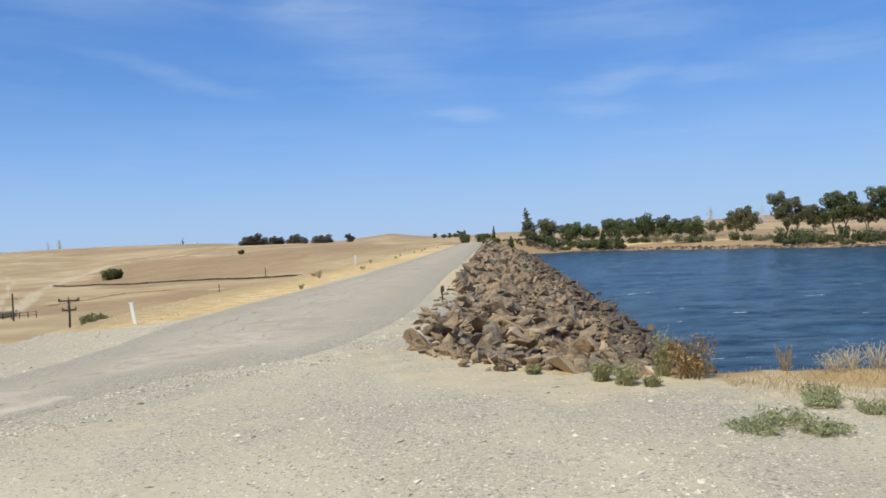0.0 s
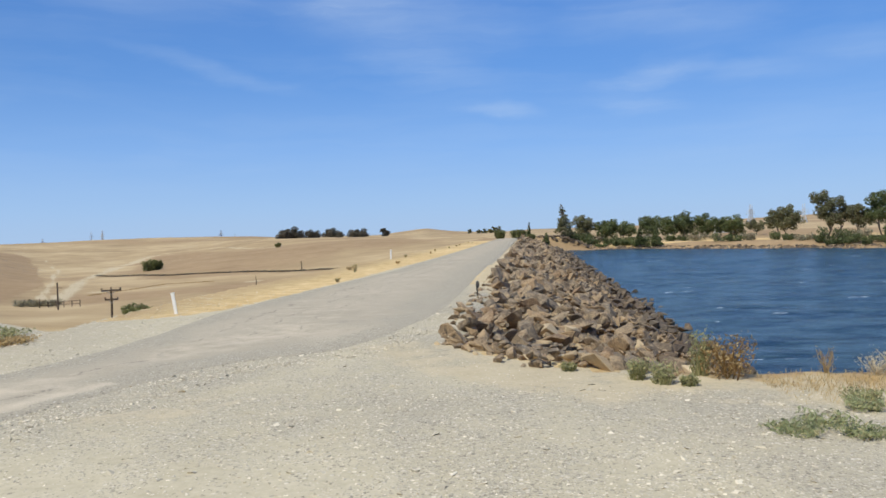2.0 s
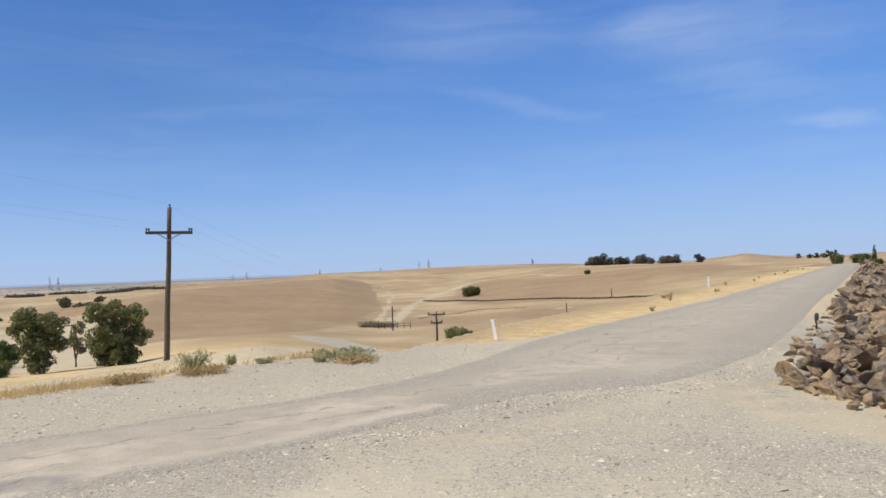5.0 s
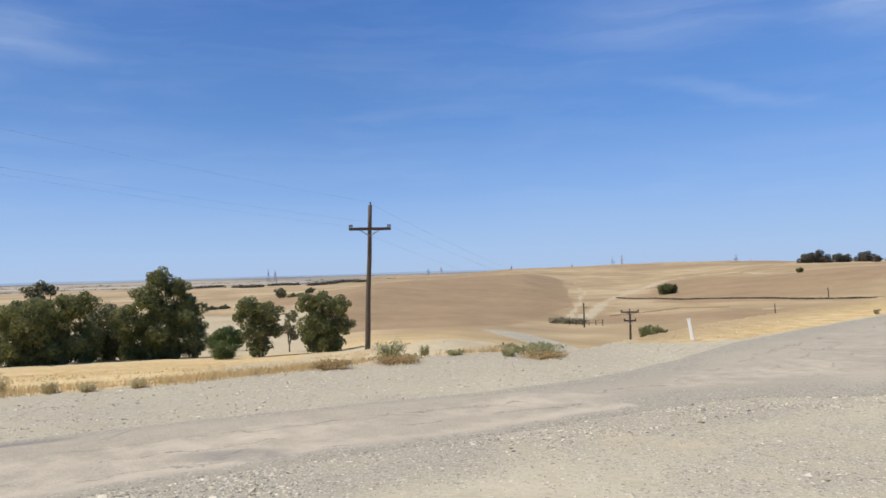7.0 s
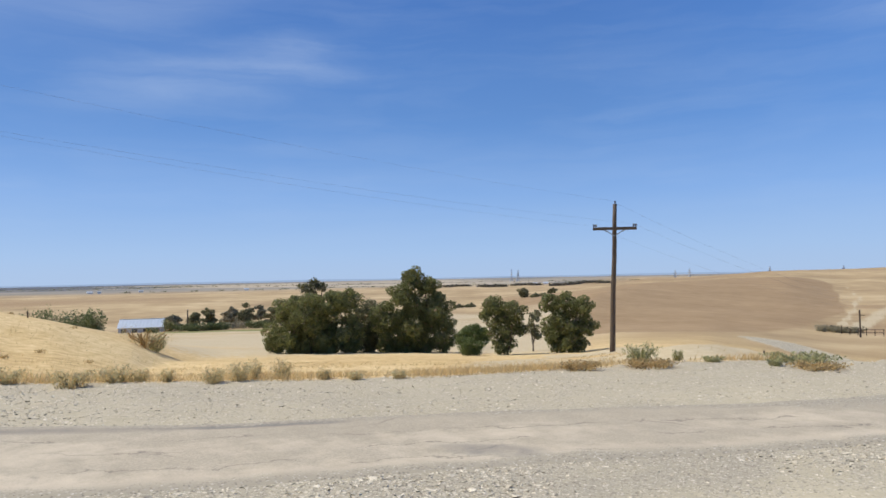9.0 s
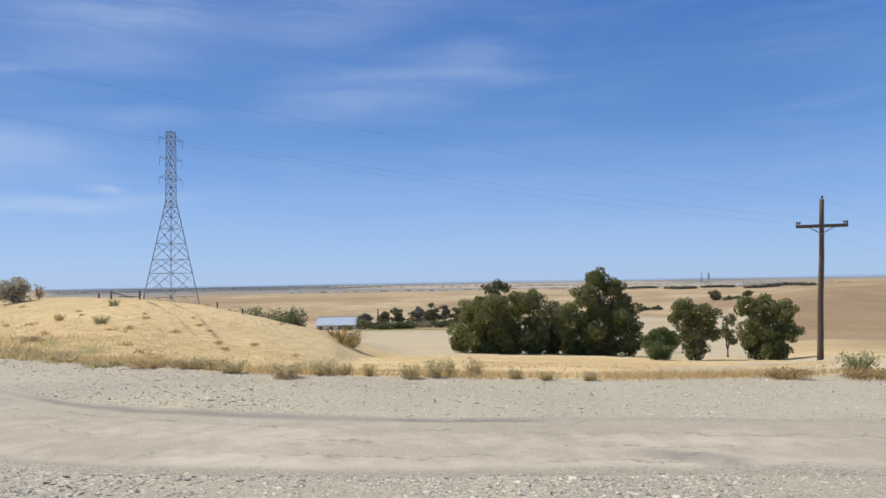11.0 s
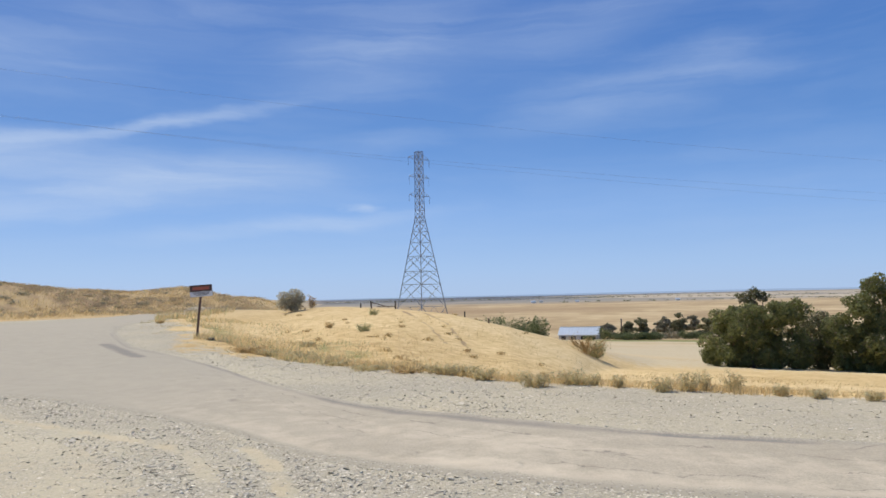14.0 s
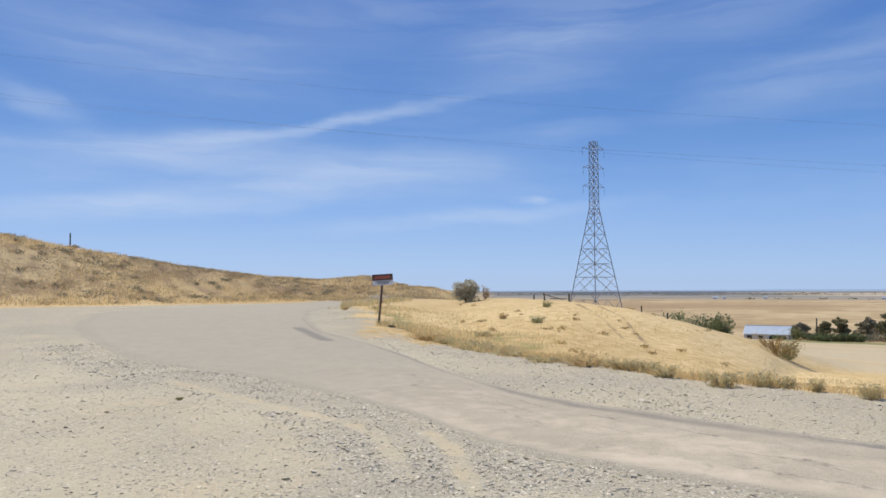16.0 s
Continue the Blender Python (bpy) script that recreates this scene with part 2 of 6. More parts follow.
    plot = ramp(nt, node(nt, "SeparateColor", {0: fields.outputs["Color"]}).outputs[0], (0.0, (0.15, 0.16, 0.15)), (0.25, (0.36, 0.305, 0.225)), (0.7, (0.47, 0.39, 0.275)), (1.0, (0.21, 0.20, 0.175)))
    # blue distance haze is mixed into the ground colour here
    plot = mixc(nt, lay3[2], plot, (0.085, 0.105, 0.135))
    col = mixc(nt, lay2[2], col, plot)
    nt.links.new(col, b.inputs["Base Color"])
    b.inputs["Roughness"].default_value = 0.95
    b.inputs["Specular IOR Level"].default_value = 0.15
    relief = calc(nt, "ADD", calc(nt, "MULTIPLY", n3, 0.6), calc(nt, "MULTIPLY", bumps, 0.7))
    bumped(nt, b, calc(nt, "ADD", relief, calc(nt, "MULTIPLY", n2, 0.8)), 0.5, 0.014)
    return m


def road_material():
    """Old sun-bleached asphalt, dusty, with darker worn wheel lines, cracks and gravel creeping over its edges."""
    m, nt, b, pos = material("old_asphalt")
    at = node(nt, "SeparateColor", {0: node(nt, "Attribute", attribute_name="lay").outputs["Color"]}).outputs
    n1, n2, n3 = fbm(nt, pos, 0.5, 5), fbm(nt, pos, 3.0, 5, 0.6), fbm(nt, pos, 45, 3, 0.7)
    base = ramp(nt, calc(nt, "ADD", calc(nt, "MULTIPLY", n1, 0.5), calc(nt, "MULTIPLY", n2, 0.5)), (0.32, (0.425, 0.358, 0.252)), (0.68, (0.565, 0.478, 0.345)))
    base = mixc(nt, ramp(nt, n3, (0.35, 0.5), (0.62, 0.0)), base, (0.27, 0.235, 0.18))
    pale = calc(nt, "ADD", at[2], calc(nt, "MULTIPLY", calc(nt, "SUBTRACT", n2, 0.5), 1.1))
    base = mixc(nt, calc(nt, "MULTIPLY", ramp(nt, pale, (0.22, 0.0), (0.95, 1.0)), 0.78), base, (0.70, 0.59, 0.425))
    worn = calc(nt, "ADD", at[1], calc(nt, "MULTIPLY", calc(nt, "SUBTRACT", n2, 0.5), 0.9))
    base = mixc(nt, calc(nt, "MULTIPLY", ramp(nt, worn, (0.5, 0.0), (0.85, 1.0)), 0.85), base, (0.215, 0.197, 0.168))
    # fine cracks
    warp = node(nt, "Mix", {0: 0.12, 4: pos, 5: node(nt, "TexNoise", {"Vector": pos, "Scale": 2.5, "Detail": 3.0}).outputs[1]}, data_type="VECTOR").outputs[1]
    vor = node(nt, "TexVoronoi", {"Vector": warp, "Scale": 0.75}, feature="DISTANCE_TO_EDGE")
    line = calc(nt, "MULTIPLY", ramp(nt, vor.outputs["Distance"], (0.0, 1.0), (0.014, 0.0)), ramp(nt, fbm(nt, pos, 1.1, 4), (0.56, 0.0), (0.64, 1.0)))
    base = mixc(nt, calc(nt, "MULTIPLY", line, 0.45), base, (0.12, 0.11, 0.095))
    # long cracks that follow the road
    run = node(nt, "SeparateColor", {0: node(nt, "Attribute", attribute_name="run").outputs["Color"]}).outputs
    wander = calc(nt, "MULTIPLY", calc(nt, "SUBTRACT", fbm(nt, pos, 1.6, 5, 0.65), 0.5), 0.9)
    side = calc(nt, "ADD", calc(nt, "MULTIPLY", run[0], 10.0), wander)
    long_crack = None
    for c, w, seed in ((1.05, 0.018, 0.9), (1.75, 0.014, 1.3), (2.45, 0.012, 0.7)):
        d = calc(nt, "ABSOLUTE", calc(nt, "SUBTRACT", side, c))
        one = calc(nt, "MULTIPLY", ramp(nt, d, (w * 0.6, 1.0), (w * 1.6, 0.0)), ramp(nt, fbm(nt, pos, seed, 3), (0.47, 0.0), (0.55, 1.0)))
        long_crack = one if long_crack is None else calc(nt, "MAXIMUM", long_crack, one)
    base = mixc(nt, calc(nt, "MULTIPLY", long_crack, 0.6), base, (0.17, 0.15, 0.12))
    # the bend is newer, smoother asphalt with less dust
    base = mixc(nt, calc(nt, "MULTIPLY", run[1], 0.8), base, mixc(nt, n2, (0.350, 0.306, 0.228), (0.435, 0.382, 0.285)))
    # dark tar along the outer edge and on a mend in the bend
    base = mixc(nt, ramp(nt, calc(nt, "ADD", run[2], calc(nt, "MULTIPLY", calc(nt, "SUBTRACT", n2, 0.5), 0.8)), (0.30, 0.0), (0.85, 0.75)), base, (0.20, 0.182, 0.155))
    chips = node(nt, "TexVoronoi", {"Vector": pos, "Scale": 34.0}, feature="F1")
    cell = node(nt, "SeparateColor", {0: chips.outputs["Color"]}).outputs
    chip = ramp(nt, cell[1], (0.0, (0.17, 0.147, 0.112)), (0.38, (0.315, 0.277, 0.215)), (0.75, (0.425, 0.375, 0.29)), (1.0, (0.67, 0.60, 0.48)))
    chip = mixc(nt, ramp(nt, chips.outputs["Distance"], (0.30, 0.0), (0.46, 1.0)), chip, (0.40, 0.347, 0.25))
    over = ramp(nt, calc(nt, "ADD", at[0], calc(nt, "ADD", calc(nt, "MULTIPLY", calc(nt, "SUBTRACT", n2, 0.5), 1.0), calc(nt, "MULTIPLY", calc(nt, "SUBTRACT", n3, 0.5), 1.2))), (0.36, 0.0), (0.70, 1.0))
    nt.links.new(mixc(nt, over, base, chip), b.inputs["Base Color"])
    b.inputs["Roughness"].default_value = 0.9
    b.inputs["Specular IOR Level"].default_value = 0.2
    bumped(nt, b, calc(nt, "SUBTRACT", n3, calc(nt, "MULTIPLY", line, 1.5)), 0.5, 0.012)
    return m


def water_material():
    m, nt, b, pos = material("lake_water")
    v = node(nt, "Mapping", {"Vector": pos, "Rotation": (0, 0, radians(-35)), "Scale": (0.55, 1.6, 1)}).outputs[0]
    w1, w2, w3 = fbm(nt, v, 0.35, 3, 0.5, 0.4), fbm(nt, v, 1.5, 4, 0.6, 0.5), fbm(nt, v, 5.0, 3, 0.6)
    # light crests and dark troughs of the waves are painted into the colour
    ripple_tones = fbm(nt, node(nt, "Mapping", {"Vector": pos, "Rotation": (0, 0, radians(-20)), "Scale": (0.4, 0.9, 1)}).outputs[0], 1.0, 6, 0.62)
    col = ramp(nt, calc(nt, "ADD", calc(nt, "MULTIPLY", ripple_tones, 0.6), calc(nt, "MULTIPLY", w2, 0.4)), (0.41, (0.010, 0.030, 0.052)), (0.60, (0.066, 0.116, 0.150)))
    foam = calc(nt, "MULTIPLY", ramp(nt, fbm(nt, v, 0.9, 6, 0.62), (0.675, 0.0), (0.70, 1.0)), 0.9)
    nt.links.new(mixc(nt, foam, col, (0.75, 0.8, 0.82)), b.inputs["Base Color"])
    b.inputs["Roughness"].default_value = 0.22
    b.inputs["IOR"].default_value = 1.33
    h = calc(nt, "ADD", calc(nt, "MULTIPLY", w1, 1.3), calc(nt, "ADD", calc(nt, "MULTIPLY", w2, 0.55), calc(nt, "MULTIPLY", w3, 0.16)))
    bumped(nt, b, h, 1.0, 0.6)
    return m


M_GROUND, M_ROAD, M_WATER = ground_material(), road_material(), water_material()
def rock_material(name, joined_stones, dark=0.0):
    """Broken basalt: each stone leans to grey, brown or ochre, with weathered rims, pits and pale lichen."""
    m, nt, b, pos = material(name)
    rnd = node(nt, "NewGeometry").outputs["Random Per Island"] if joined_stones else node(nt, "ObjectInfo").outputs["Random"]
    pick = node(nt, "TexWhiteNoise", {"W": calc(nt, "MULTIPLY", rnd, 97.0)}, noise_dimensions="1D").outputs["Value"]
    body = ramp(nt, rnd, (0.0, (0.150, 0.112, 0.074)), (0.25, (0.305, 0.226, 0.142)), (0.5, (0.222, 0.176, 0.124)), (0.72, (0.375, 0.262, 0.148)), (0.88, (0.26, 0.166, 0.094)), (1.0, (0.46, 0.336, 0.184)))
    n1, n2, n3 = fbm(nt, pos, 5.5, 5, 0.62), fbm(nt, pos, 24, 5, 0.65), fbm(nt, pos, 90, 3, 0.6)
    grain = calc(nt, "ADD", calc(nt, "MULTIPLY", n1, 0.55), calc(nt, "MULTIPLY", n2, 0.45))
    col = mixc(nt, ramp(nt, grain, (0.34, 1.0), (0.50, 0.0)), body, (0.098, 0.074, 0.052))
    warm = mixc(nt, pick, (0.50, 0.395, 0.262), (0.58, 0.415, 0.222))
    col = mixc(nt, calc(nt, "MULTIPLY", ramp(nt, grain, (0.50, 0.0), (0.66, 1.0)), 0.75), col, warm)
    spots = ramp(nt, fbm(nt, pos, 13, 4, 0.7), (0.62, 0.0), (0.70, 0.7))
    col = mixc(nt, spots, col, (0.50, 0.46, 0.37))
    if dark:
        col = mixc(nt, dark, col, (0.045, 0.038, 0.032))
    nt.links.new(col, b.inputs["Base Color"])
    b.inputs["Roughness"].default_value = 0.88 - 0.3 * dark
    b.inputs["Specular IOR Level"].default_value = 0.3
    bumped(nt, b, calc(nt, "ADD", calc(nt, "MULTIPLY", n1, 1.6), calc(nt, "ADD", n2, calc(nt, "MULTIPLY", n3, 0.35))), 0.8, 0.045)
    return m


M_STONE = rock_material("riprap_stone", False)
M_STONE_BUFF = plain("buff_stone", (0.33, 0.235, 0.125), (0.55, 0.43, 0.27), 3.0, 0.85, 0, 0.7, 16, 0.4)
M_STONE_WET = rock_material("dark_stone", False, 0.6)
M_POLE = plain("weathered_pole_wood", (0.045, 0.032, 0.022), (0.12, 0.088, 0.06), 3.0, 0.85, 0, 0.6, 20)
M_STEEL = plain("galvanised_steel", (0.21, 0.225, 0.245), (0.33, 0.345, 0.365), 2.0, 0.6, 0.3, 0.1)
M_WIRE = plain("old_wire", (0.14, 0.14, 0.14), (0.22, 0.22, 0.22), 2.0, 0.6, 0.6, 0.0)
M_GLASS = plain("brown_porcelain", (0.05, 0.03, 0.02), (0.12, 0.07, 0.05), 6.0, 0.25, 0, 0.0)
# far towers' steel, made paler and bluer to paint in the haze
M_STEEL_HAZED = plain("haze_paled_steel", (0.40, 0.43, 0.47), (0.52, 0.55, 0.58), 2.0, 0.7, 0.0, 0.0)
M_WHITE = plain("white_paint", (0.66, 0.655, 0.63), (0.82, 0.81, 0.79), 8.0, 0.6, 0, 0.1)
M_BLACK = plain("black_rubber", (0.02, 0.02, 0.02), (0.06, 0.055, 0.05), 8.0, 0.7, 0, 0.2)
M_ROOF = plain("pale_metal_roof", (0.42, 0.47, 0.50), (0.60, 0.65, 0.68), 0.5, 0.4, 0.2, 0.1)
M_WALL = plain("whitewashed_wall", (0.50, 0.49, 0.45), (0.66, 0.65, 0.60), 0.6, 0.8, 0, 0.2)
M_RUST = plain("sign_rust_brown", (0.075, 0.040, 0.030), (0.13, 0.075, 0.055), 9.0, 0.7, 0, 0.2)
M_RED = plain("sign_red", (0.36, 0.09, 0.055), (0.48, 0.15, 0.09), 9.0, 0.6, 0, 0.1)
M_GREYTEXT = plain("sign_grey_print", (0.10, 0.095, 0.09), (0.18, 0.17, 0.16), 9.0, 0.6, 0, 0.1)
M_BARK = plain("bark", (0.07, 0.052, 0.038), (0.21, 0.165, 0.12), 3.0, 0.9, 0, 0.7, 14)
M_LEAF = leafy("dark_broad_leaves", (0.122, 0.132, 0.052), (0.32, 0.322, 0.118), (0.27, 0.21, 0.12), 0.06, 0.6, 0.5)
# the brownish tint that haze gives the oaks is in these leaf tones
M_LEAF_OAK = leafy("haze_tinted_oak_leaves", (0.062, 0.056, 0.042), (0.175, 0.150, 0.105), (0.17, 0.13, 0.08), 0.06, 0.6, 0.3)
M_LEAF_OLIVE = leafy("olive_leaves", (0.085, 0.115, 0.035), (0.20, 0.24, 0.075), (0.2, 0.17, 0.08), 0.03, 0.6, 0.4)
M_LEAF_SHORE = leafy("dark_shore_leaves", (0.062, 0.082, 0.032), (0.205, 0.232, 0.088), (0.2, 0.16, 0.08), 0.04, 0.6, 0.35)
M_LEAF_EUC = leafy("eucalyptus_leaves", (0.115, 0.118, 0.060), (0.31, 0.295, 0.15), (0.22, 0.16, 0.09), 0.08, 0.6, 0.5)
M_LEAF_PINE = leafy("pine_needles", (0.080, 0.102, 0.042), (0.225, 0.255, 0.11), (0.15, 0.12, 0.05), 0.05, 0.6, 0.48)
M_LEAF_GREY = leafy("grey_shrub_leaves", (0.21, 0.195, 0.12), (0.42, 0.385, 0.25), (0.25, 0.18, 0.10), 0.2)
M_SAGE = leafy("sage_leaves", (0.43, 0.41, 0.30), (0.70, 0.66, 0.50), (0.40, 0.30, 0.18), 0.15, 0.7, 0.5)
M_WEED = leafy("dusty_weed", (0.45, 0.39, 0.21), (0.70, 0.61, 0.355), (0.62, 0.46, 0.23), 0.3, 0.7, 0.62)
M_WEED_GREEN = leafy("green_weed", (0.27, 0.275, 0.115), (0.50, 0.475, 0.24), (0.52, 0.44, 0.24), 0.2, 0.7, 0.45)
M_WEED_FRESH = leafy("fresh_green_weed", (0.235, 0.262, 0.118), (0.47, 0.48, 0.25), (0.52, 0.45, 0.24), 0.22, 0.6, 0.4)
M_WEED_RUST = leafy("rust_dry_weed", (0.19, 0.105, 0.035), (0.42, 0.27, 0.10), (0.5, 0.36, 0.16), 0.3)
M_STRAW = leafy("dry_grass_blades", (0.42, 0.285, 0.12), (0.70, 0.53, 0.26), (0.33, 0.26, 0.12), 0.1, 0.7, 0.5)
M_STRAW_PALE = leafy("pale_oat_grass", (0.56, 0.40, 0.18), (0.78, 0.61, 0.33), (0.5, 0.38, 0.2), 0.1, 0.7, 0.5)
M_OAT = leafy("feathery_oat_heads", (0.60, 0.51, 0.34), (0.82, 0.74, 0.56), (0.6, 0.5, 0.33), 0.1, 0.7, 0.5)
M_SCRUB = leafy("dry_scrub", (0.36, 0.265, 0.165), (0.56, 0.425, 0.265), (0.40, 0.38, 0.19), 0.2, 0.7, 0.45)
# haze on the horizon is put in as a blue glow of the strip
M_FAR = plain("glowing_far_hills", (0.10, 0.12, 0.15), (0.14, 0.16, 0.18), 0.002, 1.0, 0, 0.0)
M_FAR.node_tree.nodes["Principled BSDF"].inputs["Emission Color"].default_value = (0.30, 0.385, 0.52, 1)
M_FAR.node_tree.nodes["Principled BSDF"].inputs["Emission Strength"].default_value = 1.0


# ---- shape of the land ----
def hash2(i, j, k):
    h = (i.astype(np.int64) * 374761393 + j.astype(np.int64) * 668265263 + k * 982451653) & 0x7FFFFFFF
    h = ((h ^ (h >> 13)) * 1274126177) & 0x7FFFFFFF
    return ((h ^ (h >> 16)) & 0xFFFF) / 65535.0


def rough2(x, y, size, seed=0, octaves=3):
    """Smooth noise from -1 to 1 with features of that many metres."""
    x, y = np.asarray(x, float), np.asarray(y, float)
    out, amp, tot = 0.0, 1.0, 0.0
    for o in range(octaves):
        u, v = x / size * 2 ** o, y / size * 2 ** o
        i, j = np.floor(u), np.floor(v)
        fu, fv = u - i, v - j
        fu, fv = fu * fu * (3 - 2 * fu), fv * fv * (3 - 2 * fv)
        s = seed * 17 + o
        a = hash2(i, j, s) * (1 - fu) + hash2(i + 1, j, s) * fu
        c = hash2(i, j + 1, s) * (1 - fu) + hash2(i + 1, j + 1, s) * fu
        out = out + amp * (2 * (a * (1 - fv) + c * fv) - 1)
        tot += amp
        amp *= 0.5
    return out / tot


def ease(a, b, x):
    t = np.clip((np.asarray(x, float) - a) / (b - a), 0, 1)
    return t * t * (3 - 2 * t)


def along(h, *pairs):
    """A value that varies with heading, given as heading, value, heading, value."""
    return np.interp(h, pairs[0::2], pairs[1::2])


WATER = -2.5
CS, SN = math.cos(radians(4)), math.sin(radians(4))     # the dam runs four degrees right of ahead


def polar(h, r):
    """Place at that heading (degrees to the left of ahead) and range."""
    return -math.sin(radians(h)) * r, math.cos(radians(h)) * r


def dam(u, v):
    """Place on the dam: metres right of its line, metres along it."""
    return u * CS + v * SN, -u * SN + v * CS


def pad_edge(h):
    """Range at which the level gravel ends on the valley side."""
    return along(h, -20, 80, 22, 20, 30, 15.2, 40, 14.4, 50, 13.3, 60, 12.4, 70, 12.6, 80, 13.2, 90, 14.6, 100, 18.2, 107, 23, 108.6, 27, 110.2, 36, 112, 48, 118, 58, 130, 62)


def bank_line(x):
    """How far ahead the level ground reaches before it drops to the lake."""
    return np.interp(x, (-3, -1, -0.5, 0, 0.5, 1.05, 1.55, 1.95, 2.8, 4.5, 20, 80), (11.8, 11.3, 10.7, 9.8, 9.2, 8.8, 8.4, 8.05, 8.0, 7.85, 7.5, 5))


def rings(x, y):
    h = np.degrees(np.arctan2(-x, y))
    h = np.where(h < -100, h + 360, h)
    return h, np.hypot(x, y)


def past_edge(x, y):
    """How far beyond the pad's valley edge a place lies."""
    h, r = rings(x, y)
    u = x * CS - y * SN
    w = ease(20, 32, h)
    return (1 - w) * (-9.2 - u) + w * (r - pad_edge(h))


def land(x, y):
    x, y = np.asarray(x, float), np.asarray(y, float)
    h, r = rings(x, y)
    u, v = x * CS - y * SN, x * SN + y * CS
    s = np.maximum(past_edge(x, y), 0)
    reach = along(h, 18, 18, 27, 30, 33, 48, 40, 80, 46, 82, 49, 73, 55, 69, 62, 73, 69, 77, 80, 85)
    floor_z = -9.0 - 1.0 * ease(1500, 4500, r) - 4.4 * np.exp(-((r - 235) / 95) ** 2) * ease(60, 73, h) * ease(112, 98, h)
    z = floor_z * (1 - np.exp(-s / reach))
    # field that rises beyond the dam to the far trees, and the hill below them
    hill = along(h, -6, -0.3, 3, -0.7, 8, -1.2, 12, -1.7, 14.3, -3.0, 19.5, -5.4, 23, -7.4, 27, -9)
    z = np.maximum(z, z + (hill - z) * ease(120, 335, r) * ease(29, 24, h) * (1 - ease(500, 800, r)))
    top = along(h, -6, -0.6, 3, -0.9, 8, -0.6, 15.5, -0.5, 19, -3.5, 23, -9)
    z = z + np.maximum(top - z, 0) * ease(370, 460, r) * (1 - ease(520, 760, r)) * ease(24, 20, h) * ease(-12, -4, h)
    # ploughed hill
    top = along(h, 30.6, -9, 32, -7.3, 34.5, -3.0, 37.5, -2.2, 41, -2.3, 44.5, -2.5, 48, -4.0, 53, -6.5, 58, -9)
    ridge = along(h, 31, 520, 37.5, 480, 41, 390, 44.5, 300, 48, 215, 58, 200)
    z = z + np.maximum(top - z, 0) * ease(105, ridge, r) * (1 - ease(ridge + 40, along(h, 38, 1200, 46, 560), r)) * ease(29.3, 33, h) * ease(60, 54, h)
    # hills on the skyline
    top = along(h, -4, -4, 3, -4, 8, -4, 12, -3.4, 17, 1.4, 23, 3.2, 30, 1.2, 36, 0.2, 41, -4.2, 48, -7, 54, -9.2)
    z = z + np.maximum(top - z, 0) * ease(along(h, 25, 420, 30, 310), 800, r) * (1 - ease(900, 1500, r)) * ease(56, 50, h) * ease(-30, -10, h)
    top = along(h, -60, 6, -45, 10, -31, 13, -24, 13.5, -15, 5, -8, -2, -3, -3, 0, -2, 2, 2, 4, 9.5, 6, 3, 9, -9)
    z = z + np.maximum(top - z, 0) * ease(700, 1600, r) * (1 - ease(1900, 3200, r)) * ease(10, 8, h) * ease(-120, -80, h)
    # grassy knoll beside the road
    rc = along(h, 70, 40, 82, 40, 87, 42, 91.4, 45, 95.6, 48, 100.7, 55, 104, 60, 108, 66)
    zc = along(h, 76, -3.6, 80, -2.4, 82, -1.6, 87, -0.38, 91.4, 0.46, 95.6, 0.84, 100.7, 0.98, 104, 0.75, 107, 0.9, 112, 1.2)
    bump = np.exp(-((r - rc) / np.where(r < rc, 17, 32)) ** 2) * ease(66, 84, h) * ease(116, 108, h)
    z = z + np.maximum(zc - z, 0) * bump
    edge = pad_edge(h)
    part_way = np.clip((r - edge) / np.maximum(rc - edge, 1), 0, 1)
    apron = zc * part_way - 0.30 * np.sin(np.pi * part_way ** 0.7)
    z = z + np.maximum(apron - z, 0) * ease(88, 98, h) * ease(116, 108, h) * (r > edge) * (r < rc)
    z = z + (0.32 + 0.40 * rough2(x, y, 2.6, 24)) * np.exp(-((r - 24) / 6.5) ** 2) * ease(32.5, 36.5, h) * ease(48, 41, h)
    z = z + (0.10 * rough2(x, y, 1.5, 28) + 0.22 * np.abs(rough2(x, y, 5, 29))) * ease(31.5, 34, h) * ease(50, 45, h) * ease(16, 19, r) * ease(75, 50, r)
    # road rising to the bend, and the cut bank behind it
    back = ease(103, 112, h) * (1 - ease(215, 250, h))
    rise = 0.62 * ease(10, 38, r)
    z = z * (1 - back) + rise * back
    crest = along(h, 102, 1.2, 104.2, 1.6, 107.7, 1.95, 111, 3.2, 114.6, 2.7, 119, 3.05, 125, 4.05, 131.8, 5.5, 135.8, 6.35, 145, 8, 200, 8)
    foot = along(h, 102, 66, 112, 66, 118, 60, 126, 54, 140, 50, 170, 30, 200, 25)
    bank = ease(0, 1, (r - foot) / 22.0) * ease(100, 106, h) * (1 - ease(215, 250, h))
    z = z + np.maximum(crest - z, 0) * bank
    z = z - back * 6 * ease(130, 400, r)
    # lake: the dam's rock slope, the near bank, the far shore
    far = along(h, -180, 60, -90, 75, -60, 95, -45, 110, -31, 119, -23, 122, -13.5, 133, -6.8, 137, -3, 140)
    inside = np.minimum(np.minimum(u + 1.2, 0.85 * (y - bank_line(x) - 0.12 * rough2(x, y, 3, 4))), (far - r) * 3.0)
    inside = np.minimum(inside, (139 - v) * 2.0)
    shore = (u > -1.2) & (y > bank_line(x)) & (h < 5)
    z = np.where(shore & (inside > 0), -np.minimum(inside / 2.7, 4.5), z)
    beyond = shore & (r > far)
    z = np.where(beyond & (inside <= 0), np.maximum(z, -1.6) + 0 * r, z)
